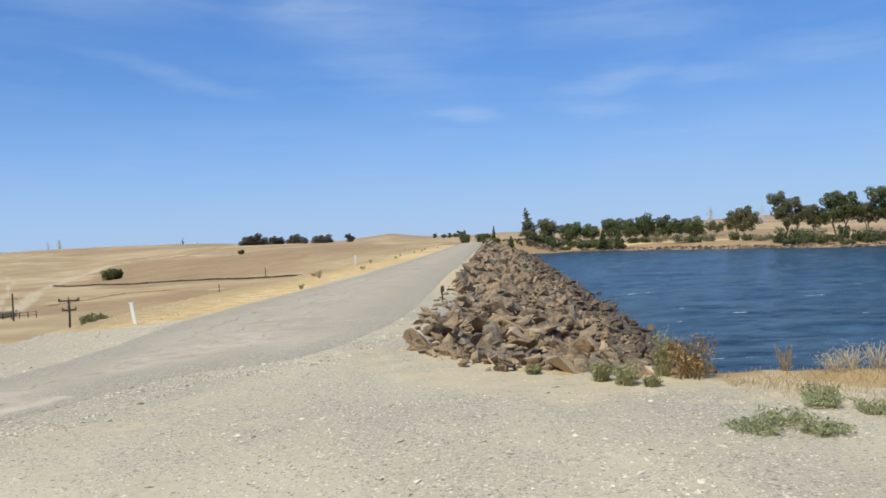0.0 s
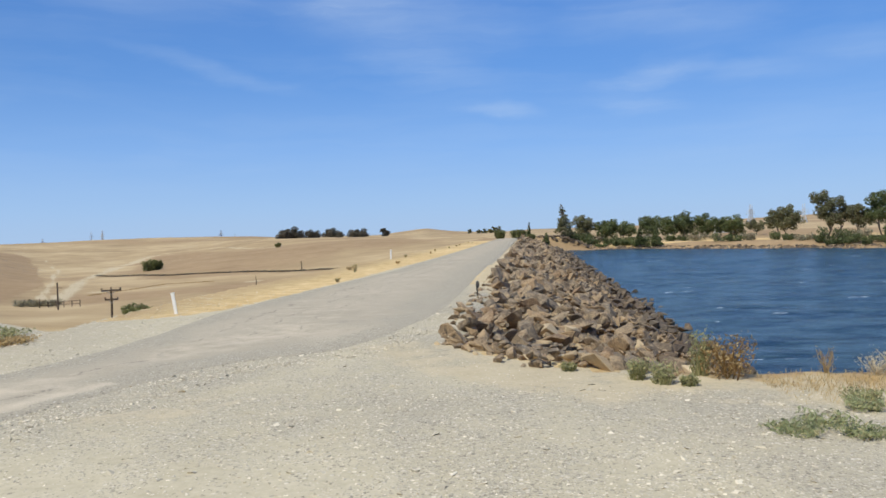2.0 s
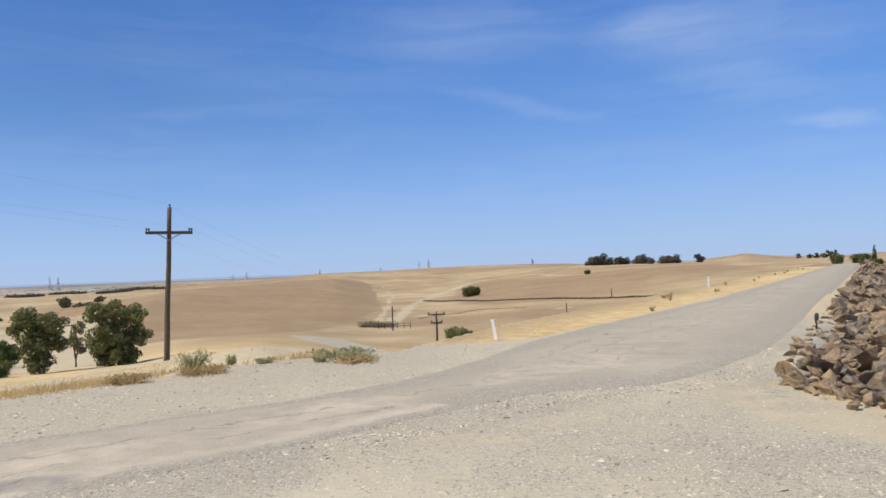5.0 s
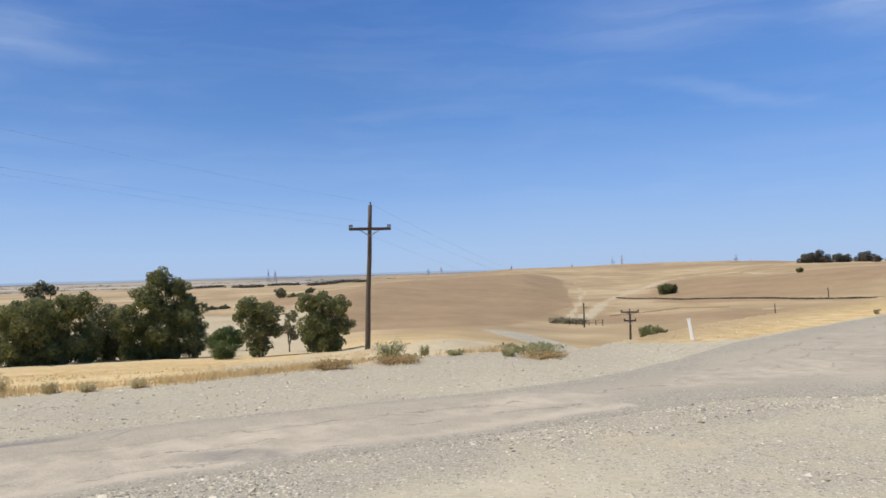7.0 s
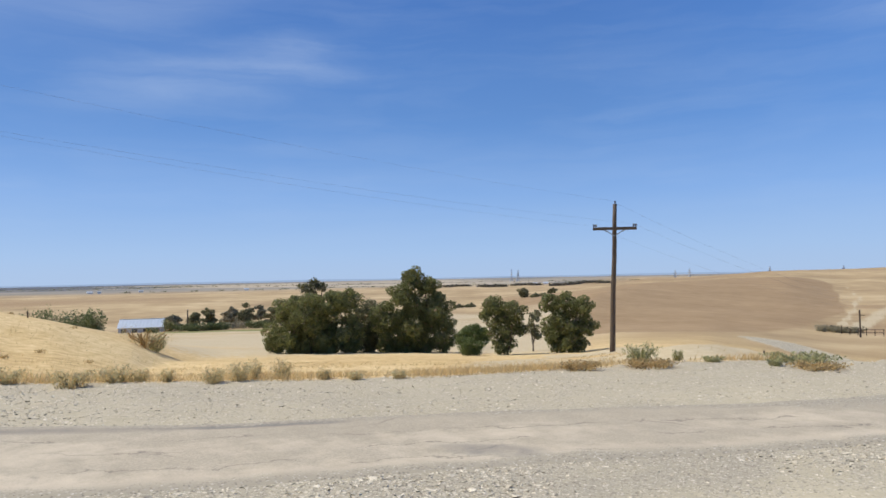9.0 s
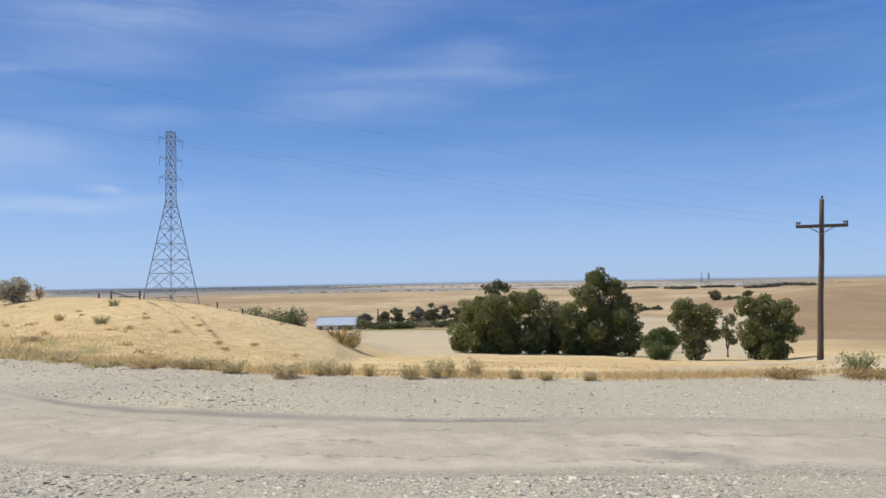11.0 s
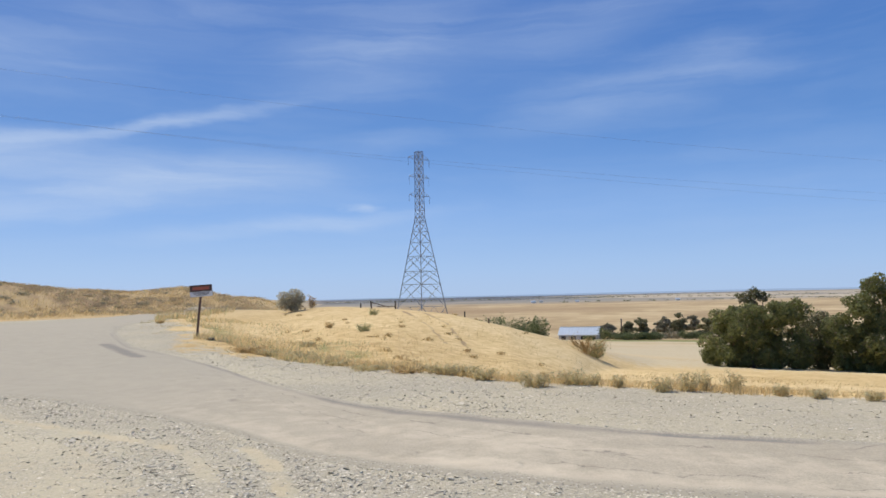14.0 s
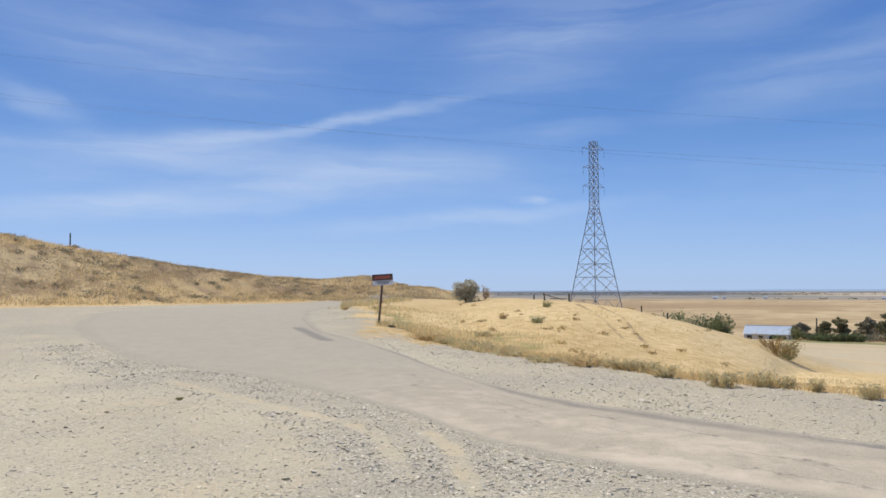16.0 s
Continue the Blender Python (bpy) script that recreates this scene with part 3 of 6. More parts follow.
    lift = -2.62 + 1.15 * ease(0, 5, r - far) + 1.2 * ease(6, 60, r - far)
    rising = along(h, -60, 1, -9, 1, -6.5, 0)
    z = np.where((h < -6.5) & (h > -120) & (r > far - 1), np.where(r < far + 300, lift * rising + z * (1 - rising), np.maximum(z, lift)), z)
    z = np.where((h < -6.5) & (h > -120) & (r > far - 6) & (r <= far - 1), np.minimum(z, -2.62), z)
    # unevenness
    out = ease(0.5, 6, np.where(shore & (inside > 0), 0, s))
    z = z + rough2(x, y, 7, 1) * 0.10 * out + rough2(x, y, 40, 2) * 0.5 * ease(40, 160, r) * out + rough2(x, y, 150, 3) * 1.6 * ease(150, 500, r) * ease(0, 4, s) * ease(-2, 6, h)
    return z + (rough2(x, y, 1.4, 5) * 0.02 + rough2(x, y, 0.35, 6, 2) * 0.009) * ease(45, 18, r)


def soil(x, y):
    return float(land(np.array([x]), np.array([y]))[0])


def grid_mesh(name, x, y, z, wrap=False):
    """A sheet from rows and columns of places."""
    n, m = x.shape
    idx = np.arange(n * m).reshape(n, m)
    if wrap:
        idx = np.hstack([idx, idx[:, :1]])
    q = np.stack([idx[:-1, :-1], idx[1:, :-1], idx[1:, 1:], idx[:-1, 1:]], -1).reshape(-1, 4)
    me = bpy.data.meshes.new(name)
    me.from_pydata(np.stack([x, y, z], -1).reshape(-1, 3).tolist(), [], q.tolist())
    me.polygons.foreach_set("use_smooth", np.ones(len(q), bool))
    me.update()
    return me


def colour_layer(me, name, r, g, b):
    at = me.color_attributes.new(name, "FLOAT_COLOR", "POINT")
    at.data.foreach_set("color", np.stack([r, g, b, np.ones_like(r)], -1).astype(np.float32).reshape(-1))


heads = np.concatenate([np.arange(-66, 142, 0.36), np.arange(142, 294, 4.0)])
ranges = np.concatenate([[0.0005], 0.25 * 1.031 ** np.arange(0, 322)])
hh, rr = np.meshgrid(heads, ranges)
gx, gy = -np.sin(np.radians(hh)) * rr, np.cos(np.radians(hh)) * rr
gz = land(gx, gy)
ground_mesh = grid_mesh("ground", gx, gy, gz, wrap=True)


def near_line(x, y, pts, width):
    """1 on a track through these places, falling to 0 at that width."""
    d = np.full(np.shape(x), 1e9)
    for (ax, ay), (bx, by) in zip(pts, pts[1:]):
        t = np.clip(((x - ax) * (bx - ax) + (y - ay) * (by - ay)) / ((bx - ax) ** 2 + (by - ay) ** 2), 0, 1)
        d = np.minimum(d, np.hypot(x - ax - t * (bx - ax), y - ay - t * (by - ay)))
    return np.clip(1.5 - d / width, 0, 1)


def ground_layers(x, y):
    h, r = rings(x, y)
    u, v = x * CS - y * SN, x * SN + y * CS
    s = past_edge(x, y)
    gravel = np.clip(0.5 - s / 1.2, 0, 1)
    verge = along(v, 12.5, -9.6, 13.5, -8.6, 14.3, -7.3, 15.4, -6.8, 18, -6.5, 25, -6.2, 41, -5.75, 84, -5.2, 140, -5)
    gravel = np.where((h < 29) & (v > 12.5) & (u < -2), np.clip(0.5 + (u - verge) / 0.8, 0, 1), gravel)
    gravel = np.where((v > 22) & (u > -2.2) & (h < 20), np.clip(0.35 - (v - 24) * 0.02, 0, 1), gravel)
    gravel = np.where(((u > -1.0) & (y > bank_line(x) - 0.4)) | (v > 110), 0, gravel)
    gravel = np.where((h > 104) & (h < 240), np.clip((along(h, 104, 20.8, 107, 23.5, 108.6, 28, 110.2, 37, 112, 50, 116, 58, 126, 53, 140, 49, 200, 25) - r) / 3 + 0.5, 0, 1), gravel)
    gravel = np.where((x > 1.5) & (y > 2) & (h < 0), np.clip(0.5 + (np.interp(x, (1.5, 2.8, 3.6), (8.4, 7.5, 6.9)) - y) / 0.7, 0, 1), gravel)
    spill = ease(95, 103, h) * ease(114, 111, h) * ease(19, 22, r) * ease(58, 48, r)
    gravel = np.clip(gravel * (1 - spill) + spill * np.clip(0.85 - np.maximum(s, 0) / 12, 0, 1) * (0.60 + 0.55 * rough2(x, y, 2.6, 25) + 0.6 * rough2(x, y, 0.8, 45)), 0, 1)
    tangle = ease(95, 99, h) * ease(112, 109, h) * ease(-0.5, 1.5, s) * ease(15, 6, s)
    # lane that drops from the pad to the valley
    lane = np.maximum(near_line(x, y, [polar(36, 95), polar(33.8, 85), polar(31.2, 74)], 3.2), near_line(x, y, [polar(31.2, 74), polar(30.5, 40), polar(30, 17)], 1.6))
    gravel = np.maximum(gravel, lane * (s > 0))
    dirt = np.clip(rough2(x, y, 3.4, 11) * 1.4 + 0.22, 0, 1) * gravel * (s < 0) * 0.6
    dirt = np.maximum(dirt, near_line(x, y, [dam(-1.35, 19), dam(-1.4, 30), dam(-1.45, 60), dam(-1.45, 110)], 0.5) * 0.9)
    dirt = np.maximum(dirt, near_line(x, y, [(-0.9, 10.2), (-0.3, 9.0), (0.5, 8.0), (1.3, 7.25), (2.3, 7.0), (3.2, 6.95)], 0.85))
    mounds = ease(30, 33, h) * ease(64, 54, h) * ease(0.2, 1.0, s) * ease(62, 46, r) * np.clip(0.62 + rough2(x, y, 3, 12) * 0.7 + rough2(x, y, 0.8, 58) * 0.3, 0, 0.95)
    dirt = np.maximum(dirt, mounds)
    for wide, track in ((2.1, [polar(30.6, 140), polar(29.8, 164), polar(28.7, 226), polar(27, 296), polar(25, 372), polar(23.3, 458), polar(21, 560)]), (1.0, [polar(31.4, 150), polar(30.6, 215), polar(30.2, 320), polar(30.8, 430)]),
                        (1.8, [polar(27.4, 310), polar(24.1, 425), polar(21.4, 470), polar(18, 390), polar(15, 330)]), (1.2, [polar(29.8, 164), polar(24, 172), polar(18, 168), polar(12, 160)])):
        dirt = np.maximum(dirt, near_line(x, y, track, wide) * np.clip(0.68 + 0.35 * rough2(x, y, 9, 49), 0, 0.85))
    dirt = np.maximum(dirt, 0.75 * ease(46, 51, h) * ease(84, 78, h) * ease(38, 62, r) * (1 - ease(190, 225, r)) * np.clip(0.8 + 0.4 * rough2(x, y, 14, 60), 0, 1))
    cut = ease(104, 112, h) * (1 - ease(200, 240, h)) * ease(0, 6, r - along(h, 104, 66, 118, 60, 126, 54, 140, 50)) * np.clip(0.46 + rough2(x, y, 5.0, 13) * 0.35 + rough2(x, y, 0.9, 43) * 0.45, 0, 1)
    near_side, far_side = along(h, 31, 206, 31.8, 188, 33.3, 146, 36, 118, 40, 99, 47, 98, 58, 98), along(h, 31, 215, 32, 480, 34.5, 520, 37.5, 485, 41, 400, 44.5, 330, 48, 290, 58, 330)
    brown = np.clip(0.5 + (r - near_side - 3 * rough2(x, y, 12, 26)) / 10, 0, 1) * np.clip(0.5 + (far_side - r + 8 * rough2(x, y, 30, 27)) / 14, 0, 1) * ease(30.7, 31.4, h) * ease(58, 52, h) * np.clip(0.95 + 0.2 * rough2(x, y, 40, 22), 0, 1)
    brown = np.maximum(brown, np.clip(rough2(x, y, 34, 23) * 1.6 + 0.05, 0, 0.8) * ease(70, 120, r) * ease(60, 50, h) * (r < 420))
    brown = np.maximum(brown, ease(26.5, 24.5, h) * ease(8, 12, h) * np.clip(0.5 + (r - along(h, 8, 188, 15, 192, 23, 226, 27, 256)) / 12, 0, 1) * np.clip(0.5 + (along(h, 8, 290, 14, 305, 18, 345, 21.4, 415, 24, 395, 27, 290) - r) / 26, 0, 1) * np.clip(0.85 + 0.55 * rough2(x, y, 45, 14), 0, 1))
    brown = np.maximum(brown, cut * 0.9)
    brown = np.maximum(brown, tangle * np.clip(0.12 + 0.6 * rough2(x, y, 1.3, 47), 0, 0.6))
    brown = np.maximum(brown, ease(74, 80, h) * ease(99, 92, h) * ease(330, 430, r) * (1 - ease(560, 800, r)) * np.clip(0.5 + 0.5 * rough2(x, y, 70, 46), 0, 0.75))
    # the shaded bank of the ditch, drawn as a brown line in the ground colour
    brown = np.maximum(brown, near_line(x, y, [polar(27.8, 251), polar(23.4, 220), polar(14.8, 188), polar(11, 180)], 2.0))
    brown = np.maximum(brown, ease(450, 700, r) * ease(60, 40, h) * np.clip(0.48 + rough2(x, y, 110, 16) * 0.9, 0, 0.85))
    brown = np.maximum(brown, ((u > -1.2) & (y > bank_line(x)) & (h < 3) & (r < 138)) * 1.0)
    shore_r = along(h, -45, 110, -31, 119, -23, 122, -13.5, 133, -6.8, 137)
    brown = np.maximum(brown, ((h < -6.5) & (h > -60)) * ease(-2, 0, r - shore_r) * ease(5, 2, r - shore_r) * 0.5)
    for off in (0.0, 1.6):
        brown = np.maximum(brown, near_line(x, y, [polar(90.2 + off, 31), polar(91.6 + off, 38), polar(93.6 + off, 46)], 0.13) * np.clip(0.62 + 0.45 * rough2(x, y, 1.8, 20), 0, 0.85))
    pale = ease(30, 110, r) * (1 - ease(29, 26, h) * (u > -14) * (v < 140))
    pale = np.maximum(pale, 0.85 * ease(29, 26, h) * ease(-6.8, -9.0, u) * (u > -14) * (v < 140) * np.clip(0.85 + 0.3 * rough2(x, y, 4, 59), 0, 1))
    pale = np.maximum(pale, 0.7 * ((x > 1.2) & (y > 5.5) & (h < 0) & (r < 20)))
    olive = tangle * np.clip(0.2 + 0.8 * rough2(x, y, 1.6, 61), 0, 0.62)
    green = near_line(x, y, [polar(79.5, 212), polar(76, 206), polar(71, 206)], 9) * 0.8
    green = np.maximum(green, olive)
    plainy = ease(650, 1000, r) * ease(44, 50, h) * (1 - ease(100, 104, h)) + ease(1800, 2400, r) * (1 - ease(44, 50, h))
    k = near_line(x, y, [(-2.7, 9.5), (-2.9, 9.0), (-3.6, 7.3), (-4.15, 5.85), (-4.8, 4.35), (-5.45, 2.6), (-6.3, 0.25), (-7.35, -1.8), (-9.4, -3.7), (-11.8, -6.8), (-13, -9.4)], 0.72)
    shoulder = np.clip(1.2 + s / 5.5, 0, 1) * (s < 1) * ease(24, 30, h) * ease(118, 112, h) * np.clip(0.78 + 0.3 * rough2(x, y, 2.5, 17), 0, 1)
    wash = np.maximum(near_line(x, y, [(-8.3, -2.6), (-7.6, -2.16), (-6.7, -1.83), (-6.0, -1.57)], 0.11), 0.9 * near_line(x, y, [(-11.4, -8.1), (-9.2, -4.6), (-8.2, -3.2), (-6.4, -2.3)], 0.10))
    wash = np.maximum(wash, 0.95 * np.maximum(near_line(x, y, [polar(135.5, 13.5), polar(133.5, 17), polar(133.8, 24), polar(131, 28.5)], 0.55), near_line(x, y, [polar(127, 15.5), polar(125, 13)], 0.25)) * np.clip(0.35 + 1.1 * rough2(x, y, 1.1, 57), 0, 1))
    wash = wash * np.clip(0.75 + 1.0 * rough2(x, y, 0.5, 21), 0, 1)
    coarse = np.maximum(np.maximum(k * np.clip(0.75 + 0.55 * rough2(x, y, 0.9, 19), 0, 1), shoulder * 0.5), np.clip(rough2(x, y, 2.2, 18) * 0.9 + 0.05 + 0.62 * ease(17, 2, h) + 0.25 * ease(85, 110, h), 0, 0.95) * ease(30, 12, r)) * (1 - wash)
    coarse = np.maximum(coarse, lane * 0.6)
    coarse = np.maximum(coarse, 0.85 * ease(98, 104, h) * ease(19, 24, r) * (h < 150) * np.clip(0.8 + 0.5 * rough2(x, y, 1.7, 44), 0, 1))
    dirt = np.where(s < 0.5, dirt * (1 - 0.65 * np.clip(coarse, 0, 1)), dirt)
    # the last layer holds the painted blue haze of the far plain
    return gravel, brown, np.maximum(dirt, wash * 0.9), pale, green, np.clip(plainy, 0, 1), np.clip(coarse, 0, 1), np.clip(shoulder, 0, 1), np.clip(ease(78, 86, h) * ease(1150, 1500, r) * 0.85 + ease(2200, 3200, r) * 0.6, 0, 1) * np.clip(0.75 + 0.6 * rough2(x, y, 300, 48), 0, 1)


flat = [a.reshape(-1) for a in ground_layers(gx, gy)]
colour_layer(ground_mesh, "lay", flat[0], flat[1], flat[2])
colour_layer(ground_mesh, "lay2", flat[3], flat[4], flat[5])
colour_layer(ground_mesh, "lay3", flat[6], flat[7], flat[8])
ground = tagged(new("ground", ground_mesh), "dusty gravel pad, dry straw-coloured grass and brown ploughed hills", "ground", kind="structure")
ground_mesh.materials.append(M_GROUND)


# ---- road ----
def spline(pts, n):
    """Points on a smooth curve through pts, n a span."""
    p = np.array([pts[0], *pts, pts[-1]], float)
    out = []
    for i in range(1, len(p) - 2):
        for t in np.linspace(0, 1, n, endpoint=False):
            a, b, c, d = p[i - 1:i + 3]
            out.append(0.5 * (2 * b + (c - a) * t + (2 * a - 5 * b + 4 * c - d) * t * t + (3 * b - a - 3 * c + d) * t ** 3))
    return np.array(out + [p[-2]])


# left edge x, y and right edge x, y from the dam's far end to the bend
EDGES = [
    (3.9, 132, 7.3, 132), (2.6, 112, 5.8, 112), (0.7, 86, 4.0, 86), (-1.1, 60, 2.2, 60), (-2.5, 42, 0.98, 42), (-3.6, 30, 0.12, 30), (-4.9, 20.4, -0.5, 20),
    (-5.4, 15.5, -0.95, 14.2), (-5.4, 11.1, -1.9, 10.4), (-5.65, 9.0, -3.2, 9.1), (-6.5, 7.05, -3.95, 7.5), (-7.2, 5.8, -4.5, 6.0),
    (-7.95, 4.3, -5.15, 4.5), (-8.8, 2.1, -5.8, 2.7), (-10.05, 0.1, -6.65, 0.4), (-12.05, -2.3, -7.6, -1.55), (-17, -5.8, -9.6, -3.4),
    (-20, -8.3, -12.1, -6.6), (-22.5, -10.4, -13.2, -9), (-29.5, -14.2, -15.3, -12.3), (-35, -16.2, -22.5, -19.4), (-43, -18.2, -33, -24.6),
    (-55, -20, -49, -25), (-69, -20, -68, -25)]
edges = spline(EDGES, 26)
t = np.linspace(-0.06, 1.06, 34)
rx = edges[:, 0:1] + (edges[:, 2:3] - edges[:, 0:1]) * t
ry = edges[:, 1:2] + (edges[:, 3:4] - edges[:, 1:2]) * t
rz = land(rx, ry) + 0.010 + 0.0006 * np.hypot(rx, ry) - 0.03 * (np.abs(t - 0.5) > 0.52)
road_mesh = grid_mesh("road", rx, ry, rz)
width = np.hypot(edges[:, 2] - edges[:, 0], edges[:, 3] - edges[:, 1])[:, None]
creep = np.clip(1.0 - np.minimum(t, 1 - t) * width / np.where(ry > 8, np.where(t > 0.5, 1.9, 1.2), 0.5), 0, 1) + rough2(rx, ry, 1.6, 32) * 0.34
dust = np.clip(near_line(rx, ry, [(-1.2, 13), (-1.8, 10.2), (-3.0, 9.4)], 0.9), 0, 1)
lane_pos = t * width / 3.4
worn = np.exp(-((lane_pos - 0.07) / 0.06) ** 2) * np.clip(0.55 + 0.9 * rough2(rx, ry, 2.6, 35), 0, 1) * ease(17, 9, ry) * (1 - 0.55 * ease(-3, -8, ry)) + 0.22 * ease(-3, -9, ry) + np.exp(-((t - 0.78) / 0.06) ** 2) * 0.3 + np.clip(rough2(rx, ry, 5, 33) - 0.25, 0, 1) * 0.9 * (1 - 0.85 * ease(-1, -6, ry))
patch = np.exp(-(((rx + 5.95) * 0.75 + (ry - 3.9) * 0.66) / 0.75) ** 4 - (((rx + 5.95) * 0.66 - (ry - 3.9) * 0.75) / 0.32) ** 4)
patch = np.maximum(patch, np.exp(-((rx + 2.4) / 0.7) ** 4 - ((ry - 13.2) / 0.35) ** 4) * 0.8)
tar = np.maximum(0.95 * near_line(rx, ry, [(-18.9, -8.5), (-22.6, -11.2)], 0.2), np.exp(-((t * width - 0.35) / 0.28) ** 2) * ease(6, 0, ry) * ease(-18, -13, ry) * np.clip(0.68 + 0.7 * rough2(rx, ry, 2.6, 37), 0, 0.8))
colour_layer(road_mesh, "lay", np.maximum(creep, dust * 0.55).reshape(-1), np.maximum(worn, patch * 0.72).reshape(-1), ((np.exp(-((t - 0.5) / 0.2) ** 2) * 0.45 + np.exp(-((t - 0.9) / 0.13) ** 2) * 0.65 + 0.35 * rough2(rx, ry, 1.5, 36)) * (0.15 + 0.85 * ease(-7, 1, ry)) * (1 - 0.6 * ease(9, 16, ry))).reshape(-1))
colour_layer(road_mesh, "run", (t * width / 10).reshape(-1), ease(-1, -8, ry).reshape(-1), tar.reshape(-1))
road_mesh.materials.append(M_ROAD)
tagged(new("road", road_mesh), "bleached cracked asphalt road, dusty, gravel on its edges", "road", kind="structure")


# ---- lake ----
lake_h, lake_r = np.meshgrid(np.concatenate([np.arange(-100, -40, 2.0), np.arange(-40, -1.5, 0.4)]), np.concatenate([np.arange(9, 45, 0.22), np.arange(45, 150, 0.8)]))
lx, ly = -np.sin(np.radians(lake_h)) * lake_r, np.cos(np.radians(lake_h)) * lake_r
wa, wb = lx * 0.94 - ly * 0.34, lx * 0.34 + ly * 0.94       # along and across the crests
chop = rough2(wa / 3.5, wb, 1.5, 41, 3) * 0.12 + rough2(wa / 2.5, wb, 5.0, 42, 2) * 0.06
lake_mesh = grid_mesh("lake", lx, ly, WATER + chop)
lake_mesh.materials.append(M_WATER)
tagged(new("water", lake_mesh), "choppy deep blue lake water with small whitecaps", "water", kind="structure")


# ---- building blocks ----
def part(name, me, mat, parent, label=""):
    """One mesh object under a thing or a part; me is a mesh or a bmesh."""
    if isinstance(me, bmesh.types.BMesh):
        bm, me = me, bpy.data.meshes.new(name)
        bm.to_mesh(me)
        bm.free()
    if not me.materials:
        me.materials.append(mat)
    ob = new(name, me)
    ob.parent = parent
    if label:
        ob["label"] = label
    return ob


def thing(name, label, category, x, y, z=None, turn=0.0, lean=(0, 0), group=""):
    """An Empty at the base of a thing that stands on the ground."""
    ob = new(name)
    ob.matrix_world = pose(x, y, soil(x, y) if z is None else z, lean[0], lean[1], turn)
    return tagged(ob, label, category, group)


def tube(pts, radii, sides=7, cap=True):
    """Verts and faces of a tapered tube along pts."""
    vs, fs = [], []
    pts = [Vector(p) for p in pts]
    for i, p in enumerate(pts):
        d = (pts[min(i + 1, len(pts) - 1)] - pts[max(i - 1, 0)]).normalized()
        a = d.orthogonal().normalized()
        b = d.cross(a)
        for k in range(sides):
            t = 2 * math.pi * k / sides
            vs.append(p + (a * math.cos(t) + b * math.sin(t)) * radii[i])
    for i in range(len(pts) - 1):
        for k in range(sides):
            fs.append((i * sides + k, i * sides + (k + 1) % sides, (i + 1) * sides + (k + 1) % sides, (i + 1) * sides + k))
    if cap:
        fs.append(tuple(range(sides))[::-1])
        fs.append(tuple((len(pts) - 1) * sides + k for k in range(sides)))
    return vs, fs


def mesh_of(name, *pieces, smooth=False):
    vs, fs = [], []
    for v, f in pieces:
        n = len(vs)
        vs += [tuple(p) for p in v]
        fs += [tuple(i + n for i in q) for q in f]
    me = bpy.data.meshes.new(name)
    me.from_pydata(vs, [], fs)
    if smooth:
        me.polygons.foreach_set("use_smooth", np.ones(len(fs), bool))
    me.update()
    return me


def beam(a, b, w, d=None):
    """A straight bar of rectangular section from a to b."""
    a, b = Vector(a), Vector(b)
    n = (b - a).normalized()
    s = n.cross(Vector((0, 0, 1)) if abs(n.z) < 0.9 else Vector((0, 1, 0))).normalized()
    q = n.cross(s)
    d = w if d is None else d
    vs = [p + s * w / 2 * i + q * d / 2 * j for p in (a, b) for i, j in ((-1, -1), (1, -1), (1, 1), (-1, 1))]
    return vs, [(0, 3, 2, 1), (4, 5, 6, 7), (0, 1, 5, 4), (1, 2, 6, 5), (2, 3, 7, 6), (3, 0, 4, 7)]


def block(sx, sy, sz, c=(0, 0, 0), bevel=0.01):
    bm = bmesh.new()
    bmesh.ops.create_cube(bm, size=1, matrix=Matrix.Translation(c) @ Matrix.Diagonal((sx, sy, sz, 1)))
    if bevel:
        bmesh.ops.bevel(bm, geom=bm.edges[:], offset=bevel, segments=2, affect="EDGES")
    return bm


def leaves(rng, centres, radii, count, size, slim=0.45, droop=0.0, shell=0.55, ruffle=0.55):
    """Many small four-sided leaves round clump centres."""
    centres, radii = np.array(centres, float), np.array(radii, float)
    w = radii.prod(1) ** (2 / 3)
    pick = rng.choice(len(centres), count, p=w / w.sum())
    d = rng.normal(size=(count, 3))
    d /= np.linalg.norm(d, axis=1)[:, None]
    k = shell + (1 - shell) * rng.random(count) ** 0.6
    k *= 1 + 0.28 * np.sin(d[:, 0] * 5 + pick * 1.7) * np.sin(d[:, 1] * 6 + pick) * np.sin(d[:, 2] * 5 + pick * 2.3)
    p = centres[pick] + d * radii[pick] * k[:, None]
    out = d + rng.normal(size=(count, 3)) * ruffle
    a = np.cross(out, rng.normal(size=(count, 3))) + np.array([0, 0, -droop]) * 0.5
    a /= np.linalg.norm(a, axis=1)[:, None]
    b = np.cross(a, out)
    b /= np.linalg.norm(b, axis=1)[:, None]
    s = (size * (0.6 + 0.8 * rng.random(count)))[:, None]
    v = np.stack([p - a * s, p + b * s * slim, p + a * s, p - b * s * slim], 1).reshape(-1, 3)
    f = np.arange(count * 4).reshape(-1, 4)
    me = bpy.data.meshes.new("leaves")
    me.from_pydata(v.tolist(), [], f.tolist())
    return me


def limb_path(rng, a, b, sag=0.1, n=5):
    a, b = np.array(a, float), np.array(b, float)
    t = np.linspace(0, 1, n)[:, None]
    j = rng.normal(size=(n, 3)) * np.linalg.norm(b - a) * 0.05 * np.sin(t * math.pi)
    return [tuple(q) for q in a + (b - a) * t + j + np.array([0, 0, -1]) * sag * np.sin(t * math.pi) * np.linalg.norm(b - a)]


